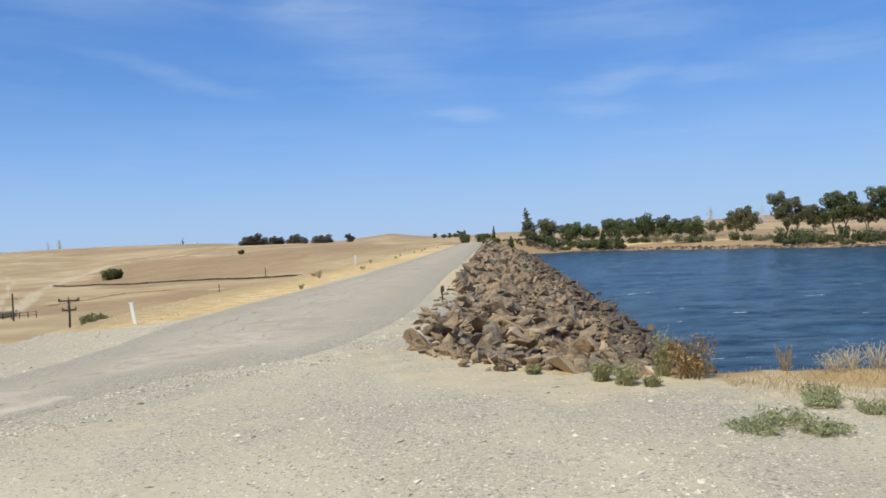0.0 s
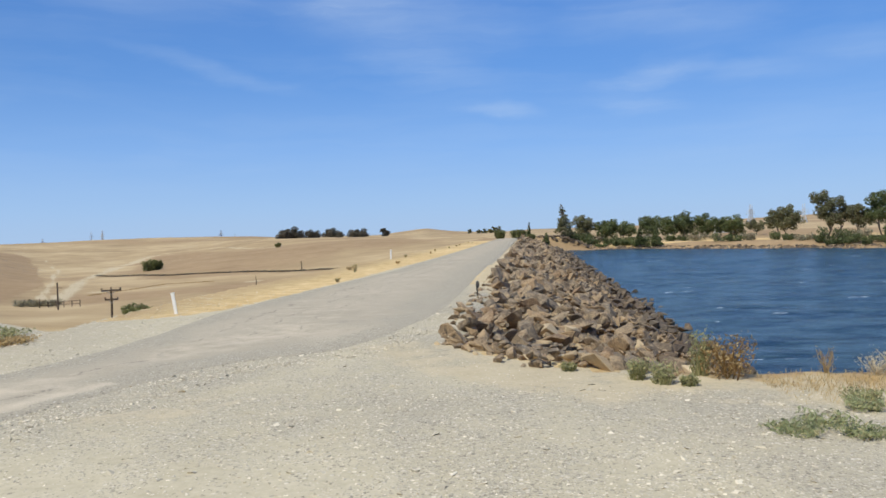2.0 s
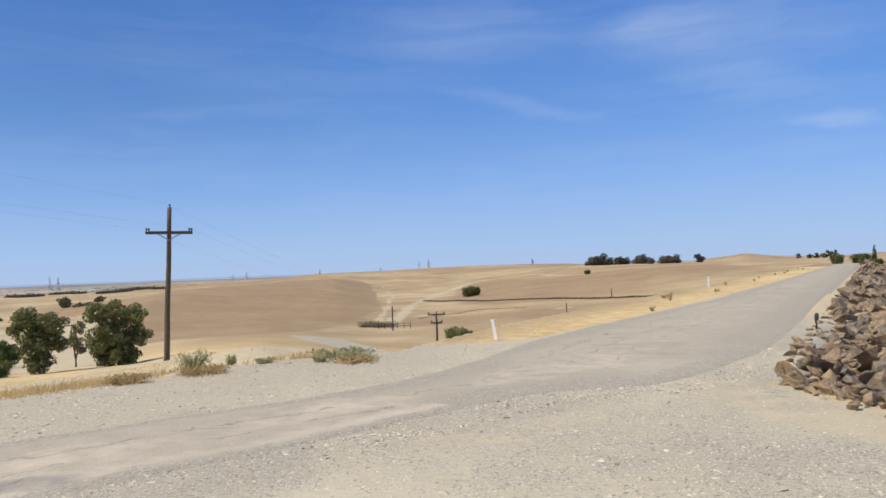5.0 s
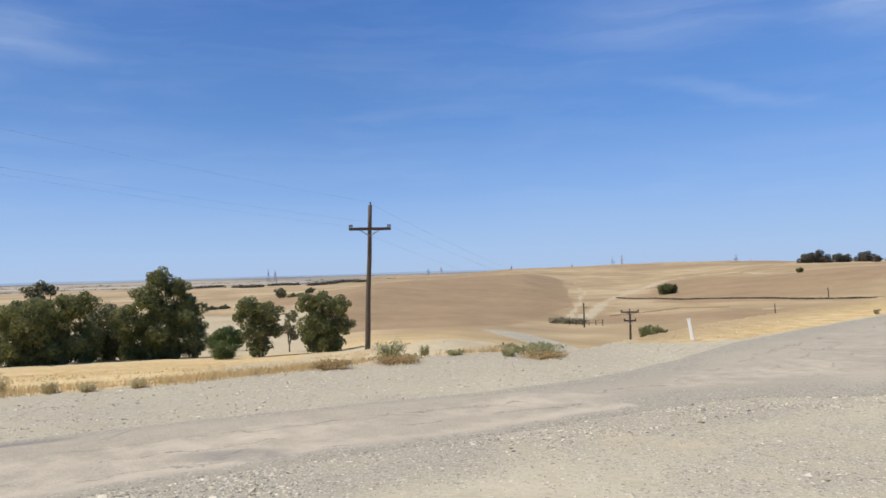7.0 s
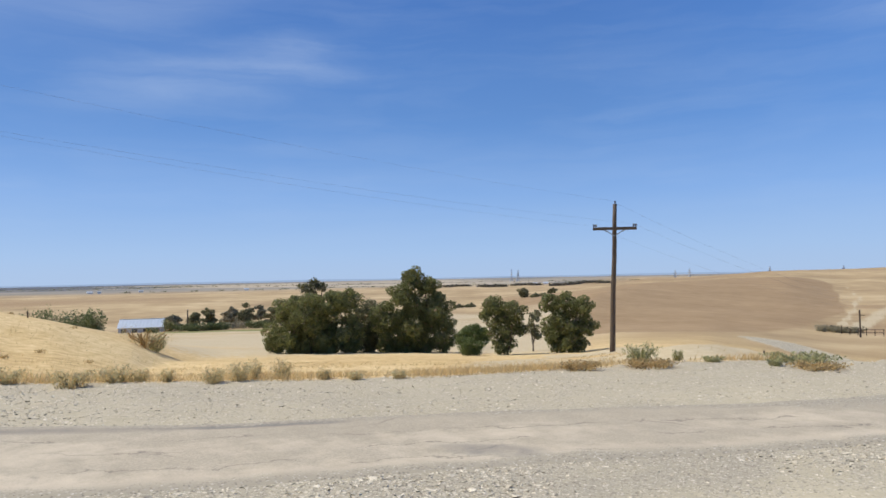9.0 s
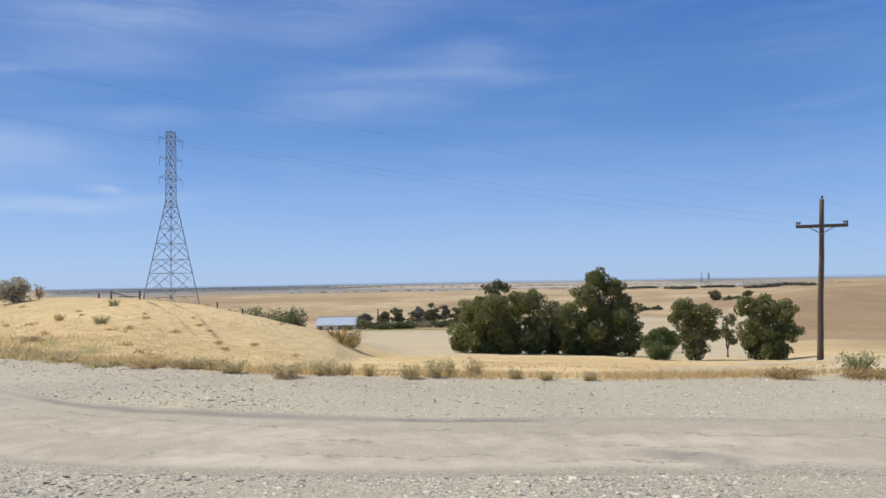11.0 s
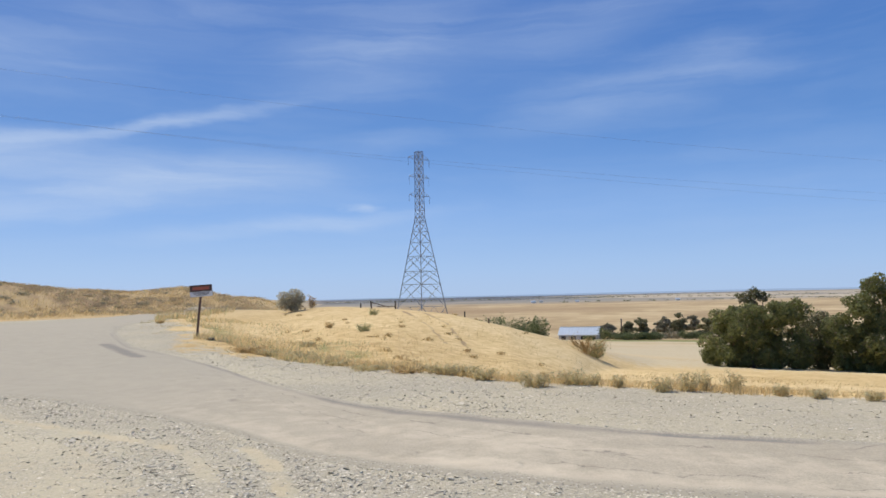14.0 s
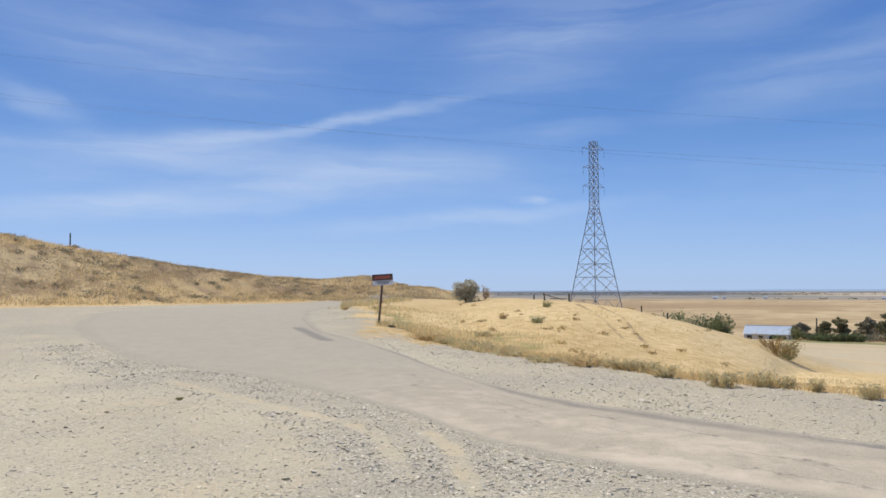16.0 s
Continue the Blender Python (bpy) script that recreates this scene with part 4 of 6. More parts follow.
def tree(label, category, x, y, height, width, mat, seed, count=3000, leaf=0.16, clumps=16, low=0.12, trunks=1, lean=0.0, shape="round", z=None, name="tree", droop=0.3, group="", sparse=1.0, fill=0.55, limb_parts=0, sides=(0.68, 0.92), lows=0.8):
    """A tapered trunk with limbs that end in clumps of leaves."""
    rng = np.random.default_rng(seed)
    ob = thing(name, label, category, x, y, z, turn=0, group=group)
    cs, rs = [], []
    subs = [(math.cos(a0) * width * 0.23, math.sin(a0) * width * 0.23, height * rng.uniform(*sides), width * rng.uniform(0.5, 0.66)) for a0 in rng.random() * 6.28 + np.arange(5) * 1.2566]
    subs.append((width * rng.uniform(-0.08, 0.08), 0.0, height, width * 0.55))
    for i in range(clumps):
        t = low + (1 - low) * ((i + 0.5) / clumps)
        ang = i * 2.4 + rng.normal() * 0.4
        if shape == "round":
            sx, sy, top, wide = subs[i % 6]
            t = low + (1 - low) * rng.random() ** lows
            reach = 0.5 * (1 - max(0, (t - 0.45) / 0.55) ** 2.0) ** 0.5
            size = width * (0.085 + 0.085 * rng.random())
            off = max(0.0, reach * wide - size * 0.5) * (0.6 + 0.5 * rng.random())
            zz = min(t * top, top - size * 0.5)
            tuck = 0.82 + 0.18 * min(1.0, t / 0.3)
            cs.append((tuck * (sx * (1.1 - 0.35 * t) + math.cos(ang) * off) + lean * zz, tuck * (sy + math.sin(ang) * off), max(zz, size * 0.5)))
        else:
            if shape == "cone":
                reach = 0.5 * (1 - t) ** 0.8 + 0.04
            elif shape == "spread":
                reach = 0.5 * math.sin(math.pi * min(1, 0.35 + 0.6 * t)) ** 0.6
            else:
                reach = 0.5 * math.sin(math.pi * (0.18 + 0.72 * t)) ** 0.7
            size = width * (0.10 + 0.10 * rng.random()) * (1.25 - 1.05 * t if shape == "cone" else 1.0) * sparse
            off = max(0.0, reach * width - size * 0.75) * (0.55 + 0.45 * rng.random())
            zz = min(t * height, height - size * 0.55)
            cs.append((math.cos(ang) * off + lean * zz, math.sin(ang) * off, max(zz, size * 0.5)))
        rs.append((size * 1.15, size * 1.15, size * (0.8 if shape != "cone" else 0.5)))
    tops = []
    for k in range(trunks):
        a = rng.random() * 6.28
        foot = (math.cos(a) * width * 0.03 * (trunks > 1), math.sin(a) * width * 0.03 * (trunks > 1), -0.25)
        head = (lean * height * 0.8 + math.cos(a) * width * 0.14 * (trunks > 1), math.sin(a) * width * 0.14 * (trunks > 1), height * (0.95 if shape == "cone" else 0.72))
        path = limb_path(rng, foot, head, 0.0, 6)
        r0 = max(0.05, height * 0.022) / (1 if trunks == 1 else 1.4)
        part("trunk", mesh_of("trunk", tube(path, [r0 * (1.35 if i == 0 else 1 - i / 6.5) for i in range(6)]), smooth=True), M_BARK, ob)
        tops.append((path, r0))
    limbs = []
    for i, (c, r) in enumerate(zip(cs, rs)):
        path, r0 = tops[i % len(tops)]
        zz = c[2] * 0.62
        zs = [p[2] for p in path]
        start = tuple(np.array([np.interp(zz, zs, [p[j] for p in path]) for j in range(3)]))
        limbs.append(tube(limb_path(rng, start, c, -0.06), [r0 * 0.42 * (1 - j / 5.2) for j in range(5)], 5, False))
    for piece in limbs[:limb_parts]:
        part("limb", mesh_of("limb", piece, smooth=True), M_BARK, ob)
    if len(limbs) > limb_parts:
        tagged(part("branchwork", mesh_of("branchwork", *limbs[limb_parts:], smooth=True), M_BARK, ob), kind="stuff")
    crown = leaves(rng, cs, rs, count, leaf, 0.55, droop, fill)
    part("crown", crown, mat, ob)
    return ob


def lobed_tree(label, h, r, lobes, mat, seed, leaf=0.085, thick=1.0, trunks=2, name="tree", group="", category="tree", bare=0.0, tuck=9):
    """A tree whose crown is a few large lobes (heading, height angle and radius in degrees as seen from the pad), each a heap of leafy tufts."""
    rng = np.random.default_rng(seed)
    x0, y0 = polar(h, r)
    ob = thing(name, label, category, x0, y0, group=group)
    base, deg = soil(x0, y0), r * math.pi / 180
    ax, ay = -math.cos(radians(h)), -math.sin(radians(h))       # towards larger headings
    cs, rs, middles = [], [], []
    for lh, le, lr in lobes:
        side, rad = (lh - h) * deg, lr * deg * 1.27
        deep = rng.uniform(-0.35, 0.35) * rad
        mid = np.array([ax * side - ay * deep, ay * side + ax * deep, 1.6 + r * math.tan(radians(le)) - base - 0.13 * rad])
        middles.append(mid)
        for k in range(tuck):
            z = 1 - 2 * (k + 0.5) / tuck
            a = k * 2.4 + rng.normal() * 0.3
            q = math.sqrt(1 - z * z)
            c = mid + np.array([math.cos(a) * q, math.sin(a) * q, z * 0.85]) * rad * 0.66 * rng.uniform(0.85, 1.1)
            size = rad * rng.uniform(0.30, 0.46)
            c[2] = max(c[2], size * 0.55)
            cs.append(tuple(c))
            rs.append((size, size, size * 0.78))
        cs.append(tuple(mid))
        rs.append((rad * 0.62, rad * 0.62, rad * 0.55))
    top = max(m[2] for m in middles)
    r0 = max(0.06, top * 0.026)
    paths = []
    for k in range(trunks):
        m = middles[int(len(middles) * (k + 0.5) / trunks)]
        foot = (m[0] * 0.35, m[1] * 0.35, -0.25)
        path = limb_path(rng, foot, (m[0] * 0.8, m[1] * 0.8, m[2] * 0.9), 0.0, 6)
        part("trunk", mesh_of("trunk", tube(path, [r0 * (1.35 if i == 0 else 1 - i / 6.5) for i in range(6)]), smooth=True), M_BARK, ob)
        paths.append(path)
    for m in middles:
        path = min(paths, key=lambda p: np.hypot(p[2][0] - m[0], p[2][1] - m[1]))
        part("limb", mesh_of("limb", tube(limb_path(rng, path[2], m, -0.05), [r0 * 0.55 * (1 - j / 5.5) for j in range(5)], 5, False), smooth=True), M_BARK, ob)
    area = sum((lr * deg) ** 2 for lh, le, lr in lobes)
    count = int(min(70000, thick * 19 * area / leaf ** 2))
    part("crown", leaves(rng, cs, rs, count, leaf, 0.55, 0.3, 0.60, 0.5), mat, ob)
    return ob


def tuft_mesh(rng, count, height, spread, width=0.012, curl=0.35, stems=True):
    """A tuft of bent blades."""
    a = rng.random(count) * 6.283
    far = rng.random(count) ** 0.5
    base = np.stack([np.cos(a), np.sin(a)], 1) * (spread * 0.6 * far)[:, None]
    h = height * (0.35 + 0.65 * rng.random(count)) * (1 - 0.45 * far ** 2)
    out = np.stack([np.cos(a + 0.5 * rng.normal(size=count)), np.sin(a + 0.5 * rng.normal(size=count))], 1) * (spread * (0.2 + 0.9 * rng.random(count)))[:, None]
    side = np.stack([-np.sin(a), np.cos(a)], 1) * width
    v, f = [], []
    for i in range(count):
        b0, o, s, n = base[i], out[i], side[i], len(v)
        mid = b0 + o * curl * 0.5
        tip = b0 + o * (curl + 0.35)
        v += [(*(b0 - s), -0.03), (*(b0 + s), -0.03), (*(mid + s * 0.8), h[i] * 0.6), (*(mid - s * 0.8), h[i] * 0.6), (*tip, h[i])]
        f += [(n, n + 1, n + 2, n + 3), (n + 3, n + 2, n + 4)]
    me = bpy.data.meshes.new("blades")
    me.from_pydata(v, [], f)
    return me


def bush(label, category, x, y, width, height, mat, seed, count=500, leaf=0.06, name="bush", z=None, stems=7, group="", blades=0, blade_mat=None, slim=0.4, fill=0.35):
    """A low shrub or weed: stems that fan out from the root and leaves along them."""
    rng = np.random.default_rng(seed)
    ob = thing(name, label, category, x, y, z, group=group)
    cs, rs, st = [], [], []
    for i in range(stems):
        a, k = i * 2.4 + rng.random(), 0.35 + 0.5 * rng.random()
        tip = (math.cos(a) * width * 0.5 * k, math.sin(a) * width * 0.5 * k, height * (0.55 + 0.32 * rng.random()))
        st.append(tube(limb_path(rng, (0, 0, -0.03), tip, -0.04, 4), [width * 0.012 + (0.004 if width > 0.7 else 0.0)] * 3 + [0.0015], 4, False))
        for q in (0.3, 0.6, 0.95):
            cs.append((tip[0] * q ** 0.4, tip[1] * q ** 0.4, tip[2] * q))
            rs.append((width * 0.19, width * 0.19, height * 0.24))
    green = leaves(rng, cs, rs, count, leaf, slim, -0.4, fill)
    pieces = [(([tuple(q.co) for q in green.vertices], [tuple(f.vertices) for f in green.polygons]), 0)]
    if blades:
        tuft = tuft_mesh(rng, blades, height * 0.8, width * 0.5, 0.012 if width > 0.55 else 0.006)
        pieces.append((([tuple(q.co) for q in tuft.vertices], [tuple(f.vertices) for f in tuft.polygons]), 1))
    me = mesh_of("foliage", *[q for q, k in pieces])
    me.materials.append(mat)
    me.materials.append(M_BARK if blade_mat is None else blade_mat)
    me.polygons.foreach_set("material_index", np.concatenate([np.full(len(q[1]), k) for q, k in pieces]).astype(np.int32))
    part("foliage", me, mat, ob)
    # stems that all grow out of one root
    vs, fs = [(0, 0, -0.05)], []
    for v, f in st:
        n = len(vs) - 4
        vs += [tuple(q) for q in v[4:]]
        fs += [tuple(0 if q < 4 else q + n for q in face) for face in f]
    fs = [tuple(dict.fromkeys(face)) for face in fs]
    part("stalk", mesh_of("stalk", (vs, fs)), M_BARK if blade_mat is None else blade_mat, ob)
    return ob


# ---- riprap on the dam ----
def stone_mesh(seed, flatness=0.62):
    """An angular broken stone about one metre across."""
    rng = random.Random(seed)
    bm = bmesh.new()
    for i in range(10):
        d = Vector((rng.gauss(0, 1), rng.gauss(0, 1), rng.gauss(0, 1))).normalized()
        r = 0.36 + 0.28 * rng.random()
        bm.verts.new((d.x * r * 1.15, d.y * r * 0.9, d.z * r * flatness))
    bmesh.ops.convex_hull(bm, input=bm.verts[:])
    bmesh.ops.delete(bm, geom=[v for v in bm.verts if not v.link_faces], context="VERTS")
    bmesh.ops.bevel(bm, geom=bm.edges[:], offset=0.022, segments=1, affect="EDGES")
    bmesh.ops.triangulate(bm, faces=[f for f in bm.faces if len(f.verts) > 4])
    me = bpy.data.meshes.new("stone")
    bm.to_mesh(me)
    bm.free()
    return me


def joined(name, shapes, mats, places):
    """Many stones in one mesh: places holds shape number, material number and a matrix."""
    arrays = []
    for me in shapes:
        v = np.empty(len(me.vertices) * 3)
        me.vertices.foreach_get("co", v)
        arrays.append((v.reshape(-1, 3), [tuple(p.vertices) for p in me.polygons]))
    vs, fs, mi, n = [], [], [], 0
    for k, m, mat in places:
        v, f = arrays[k]
        a = np.array(mat)
        vs.append(v @ a[:3, :3].T + a[:3, 3])
        fs += [tuple(i + n for i in q) for q in f]
        mi += [m] * len(f)
        n += len(v)
    me = bpy.data.meshes.new(name)
    me.from_pydata(np.concatenate(vs).tolist(), [], fs)
    for m in mats:
        me.materials.append(m)
    me.polygons.foreach_set("material_index", mi)
    me.update()
    return me


STONES = [stone_mesh(100 + i, 0.5 + 0.03 * (i % 8)) for i in range(14)]
riprap = tagged(new("riprap"), "slope of angular brown broken rock armouring the dam", "riprap", kind="structure")
rng = random.Random(7)
spots = []
v = 7.2
while v < 134:
    step = 0.345 + 0.0022 * max(0, v - 15)
    u = -1.3 if 12.5 < v < 14.5 else (-0.75 if 14.5 < v < 20.5 else -1.0 if v < 24 else -1.2)
    while u < 6.6:
        uu, vv = u + rng.uniform(-0.17, 0.17), v + rng.uniform(-0.2, 0.2)
        x, y = dam(uu, vv)
        # the rocks end in a slanting front beside the pad
        if y > float(bank_line(x)) - 0.45 and x < 2.2 + 0.4 * (y - 7.6):
            spots.append((x, y, uu, vv, step))
        u += step * rng.uniform(0.8, 1.15)
    v += step * 0.78
near, rest = [], []
heights = land(np.array([s[0] for s in spots]), np.array([s[1] for s in spots]))
for (x, y, uu, vv, step), zz in zip(spots, heights):
    size = step * rng.choice((0.42, 0.52, 0.62, 0.75, 0.85, 1.0, 1.15, 1.6)) * (1.06 if uu < 2.5 else 0.85)
    if uu < -1.2 or y < float(bank_line(x)) + 0.35:
        size *= 0.7
    z = float(zz) + size * rng.uniform(-0.05, 0.34)
    m = pose(x, y, z, rng.uniform(-55, 55), rng.uniform(-55, 55), rng.uniform(0, 360)) @ Matrix.Diagonal((size * rng.uniform(0.9, 1.5), size, size * rng.uniform(0.7, 1.1), 1))
    wet = z < WATER + 0.62 + rng.uniform(-0.15, 0.75) * (1 if uu > 2.2 else 0.4)
    kind = 2 if wet else (1 if rng.random() < (0.12 if vv < 11 else 0.05) else 0)
    (near if vv < 15.5 and uu < 4.2 and len(near) < 300 else rest).append((rng.randrange(14), kind, m))
for k in range(1800):
    vv = 8.5 + 34 * rng.random() ** 1.6
    uu = rng.uniform(-1.45, 4.5)
    x, y = dam(uu, vv)
    if y > float(bank_line(x)) - 0.75 and x < 2.2 + 0.4 * (y - 7.6):
        s = rng.uniform(0.07, 0.19)
        rest.append((rng.randrange(14), rng.choice((0, 0, 0, 1)), (x, y, s, rng.uniform(0.0, 0.16))))
lift = land(np.array([q[2][0] for q in rest if isinstance(q[2], tuple)]), np.array([q[2][1] for q in rest if isinstance(q[2], tuple)]))
it = iter(lift)
rest = [(k, kind, m) if not isinstance(m, tuple) else (k, kind, pose(m[0], m[1], float(next(it)) + m[3] * (1 if m[0] * CS - m[1] * SN > -0.9 else 0.1), 20 * math.sin(k), 30 * math.cos(k * 2), k * 77) @ Matrix.Diagonal((m[2] * 1.3, m[2], m[2], 1))) for k, kind, m in rest]
STONE_MATS = [M_STONE, M_STONE_BUFF, M_STONE_WET]
tinted_stones = {}
for k, kind, m in near:
    if (k, kind) not in tinted_stones:
        me = STONES[k].copy()
        me.materials.append(STONE_MATS[kind])
        tinted_stones[k, kind] = me
    ob = new("stone", tinted_stones[k, kind])
    ob.parent, ob.matrix_world = riprap, m


def by_island(name, dark, mid, light, rough=0.85, scale=7.0):
    """Stone whose tone changes from stone to stone within one mesh."""
    m, nt, b, pos = material(name)
    isl = node(nt, "NewGeometry").outputs["Random Per Island"]
    n1, n2 = fbm(nt, pos, scale, 4), fbm(nt, pos, scale * 5, 3)
    t = calc(nt, "ADD", calc(nt, "MULTIPLY", isl, 0.55), calc(nt, "ADD", calc(nt, "MULTIPLY", n1, 0.35), calc(nt, "MULTIPLY", n2, 0.2)))
    nt.links.new(ramp(nt, t, (0.15, dark), (0.55, mid), (0.95, light)), b.inputs["Base Color"])
    b.inputs["Roughness"].default_value = rough
    bumped(nt, b, n2, 0.5, 0.006)
    return m


M_STONES = rock_material("riprap_stones", True)
M_STONES_BUFF = by_island("buff_stones", (0.30, 0.21, 0.115), (0.40, 0.30, 0.17), (0.55, 0.43, 0.27))
M_STONES_WET = rock_material("dark_wet_stones", True, 0.6)
M_PEBBLES = by_island("loose_gravel", (0.34, 0.292, 0.205), (0.58, 0.505, 0.366), (0.90, 0.80, 0.61), 0.9, 20)
tagged(part("far_stones", joined("far_stones", STONES, [M_STONES, M_STONES_BUFF, M_STONES_WET], rest), M_STONES, riprap), kind="stuff")

# ---- loose gravel on the pad ----
rng = np.random.default_rng(21)
n = 330000
ph, pr = rng.uniform(-34, 138, n), 3.2 + 19 * rng.random(n) ** 1.3
px, py = -np.sin(np.radians(ph)) * pr, np.cos(np.radians(ph)) * pr


def beside(px, py, line):
    """Signed distance from a road edge, positive on the pad's side."""
    tx, ty = np.gradient(line[:, 0]), np.gradient(line[:, 1])
    out = np.empty(len(px))
    for a in range(0, len(px), 4000):
        dx, dy = px[a:a + 4000, None] - line[None, :, 0], py[a:a + 4000, None] - line[None, :, 1]
        d = dx * dx + dy * dy
        k = np.argmin(d, 1)
        q = np.arange(len(k))
        out[a:a + 4000] = np.sqrt(d[q, k]) * np.sign(tx[k] * dy[q, k] - ty[k] * dx[q, k])
    return out


fine_edges = edges[::2]
over, inner = beside(px, py, fine_edges[:, 2:]), beside(px, py, fine_edges[:, :2])
reach = along(ph, 20, 0.75, 60, 1.0, 90, 1.5, 130, 1.7)
band = ((over > -0.25) & (over < reach)) * np.clip(0.5 + 1.2 * rough2(px, py, 0.8, 52), 0, 1)
dense = 0.04 + 0.25 * np.clip(rough2(px, py, 1.8, 51) + 0.1, 0, 1) + 0.9 * band + (0.22 + 0.3 * ease(80, 95, ph)) * (inner < 0) * np.clip(0.7 + 0.8 * rough2(px, py, 1.5, 55), 0, 1) + 0.34 * ease(85, 105, ph) * (over > 0) * np.clip(0.6 + rough2(px, py, 1.1, 54), 0, 1) + 0.55 * ease(30, 8, ph) * (py < 7.2) * np.clip(0.5 + 1.2 * rough2(px, py, 1.3, 53), 0, 1)
dense = np.where((over < -0.2) & (inner > 0.1), 0.012, dense)
dense = np.where(((py > bank_line(px) - 0.9) & (px > -0.6)) | (past_edge(px, py) > 0.5), 0, dense)
sand = np.maximum(near_line(px, py, [(-8.3, -2.6), (-7.6, -2.16), (-6.7, -1.83), (-6.0, -1.57)], 0.13), near_line(px, py, [(-11.4, -8.1), (-9.2, -4.6), (-8.2, -3.2), (-6.4, -2.3)], 0.12))
dense = dense * (1 - 0.9 * sand)
keep = np.flatnonzero(rng.random(n) < dense)[:120000]
pz = land(px[keep], py[keep])
places = []
for q, z in zip(keep, pz):
    size = (0.009 + 0.014 * rng.random() ** 2 if band[q] > 0.3 else 0.007 + 0.010 * rng.random() ** 2) + 0.014 * (inner[q] < 0) * rng.random() ** 3 + 0.026 * (rng.random() < 0.03) * rng.random() + 0.011 * (ph[q] > 85) * rng.random() ** 2
    places.append((int(rng.integers(14)), 0, pose(px[q], py[q], float(z) - size * 0.05, *rng.uniform(-20, 20, 2), rng.uniform(0, 360)) @ Matrix.Diagonal((size * 1.3, size, size * 0.40, 1))))


def chip_mesh(seed):
    rng = random.Random(seed)
    bm = bmesh.new()
    for i in range(7):
        d = Vector((rng.gauss(0, 1), rng.gauss(0, 1), rng.gauss(0, 1))).normalized()
        bm.verts.new(d * (0.8 + 0.5 * rng.random()))
    bmesh.ops.convex_hull(bm, input=bm.verts[:])
    bmesh.ops.delete(bm, geom=[v for v in bm.verts if not v.link_faces], context="VERTS")
    me = bpy.data.meshes.new("chip")
    bm.to_mesh(me)
    bm.free()
    return me


CHIPS = [chip_mesh(300 + i) for i in range(14)]
tagged(new("loose_gravel", joined("loose_gravel", CHIPS, [M_PEBBLES], places)), "loose grey and buff gravel stones scattered on the pad", "gravel", kind="stuff")

# ---- trees below the pad ----
def grove(h, r, *args, **kw):
    x, y = polar(h, r)
    return tree(args[0], "tree", x, y, *args[1:], **kw)


lobed_tree("broad dark green tree with foliage down to the ground", 69.2, 57, ((71.4, -4.0, 1.5), (69.9, -2.2, 1.55), (68.2, -1.75, 1.3), (66.95, -1.5, 1.1), (67.2, -3.8, 1.6), (69.2, -4.1, 1.7), (71.0, -2.0, 1.15), (72.2, -4.6, 0.8), (68.2, -5.0, 0.9), (70.3, -5.0, 0.9), (66.5, -4.9, 0.8)), M_LEAF, 11, trunks=3)
lobed_tree("grey-green gum tree rising behind the dark trees", 69.4, 61, ((69.9, -0.55, 0.5), (69.2, -0.25, 0.5), (68.7, -0.5, 0.4), (69.4, -1.4, 0.8)), M_LEAF_EUC, 12, thick=0.6)
lobed_tree("tall dark green tree with a dense uneven crown", 61.6, 58, ((63.7, -2.8, 1.3), (62.5, -1.15, 1.15), (61.75, 0.15, 0.8), (60.6, -0.55, 0.85), (60.2, -2.2, 1.4), (61.9, -3.2, 1.7), (60.2, -4.2, 1.35), (63.1, -4.4, 1.3), (59.4, -3.5, 0.8), (61.0, -5.1, 0.9), (62.4, -5.1, 0.9), (59.6, -4.9, 0.7), (63.7, -5.0, 0.8)), M_LEAF, 13)
lobed_tree("olive-green tree filling the gap between larger trees", 65.1, 60, ((65.2, -2.5, 1.1), (64.7, -4.1, 1.2), (65.9, -4.2, 1.0), (65.2, -5.0, 0.8)), M_LEAF_EUC, 14, thick=0.8)
lobed_tree("low rounded green tree in dry grass", 57.1, 70, ((57.2, -4.2, 0.9), (56.5, -4.4, 0.7), (57.9, -4.5, 0.7)), M_LEAF_OLIVE, 15)
lobed_tree("narrow dark tree standing in straw-coloured grass", 54.9, 52, ((55.6, -2.2, 1.0), (54.2, -2.6, 1.0), (55.0, -3.7, 1.2), (56.3, -2.9, 0.45), (54.9, -5.1, 0.85), (53.8, -4.0, 0.6)), M_LEAF, 16, thick=0.85)
lobed_tree("slender grey-green tree behind its neighbours", 52.6, 60, ((52.5, -3.0, 0.5), (52.8, -3.9, 0.5), (52.4, -4.5, 0.4)), M_LEAF_EUC, 17, thick=0.7, trunks=1)
lobed_tree("dark bushy tree with a broad crown", 50.2, 53, ((51.3, -2.0, 0.85), (50.3, -1.9, 0.8), (49.0, -2.3, 0.85), (50.2, -3.5, 1.4), (48.7, -3.8, 0.85), (51.2, -4.3, 0.9), (49.9, -5.0, 0.9), (49.3, -5.1, 0.7), (50.8, -5.2, 0.7)), M_LEAF, 18)
lobed_tree("small grey-green tree in the valley grass", 53.3, 278, ((53.3, -1.2, 0.36), (53.1, -1.45, 0.3)), M_LEAF_EUC, 21, leaf=0.22, trunks=1)
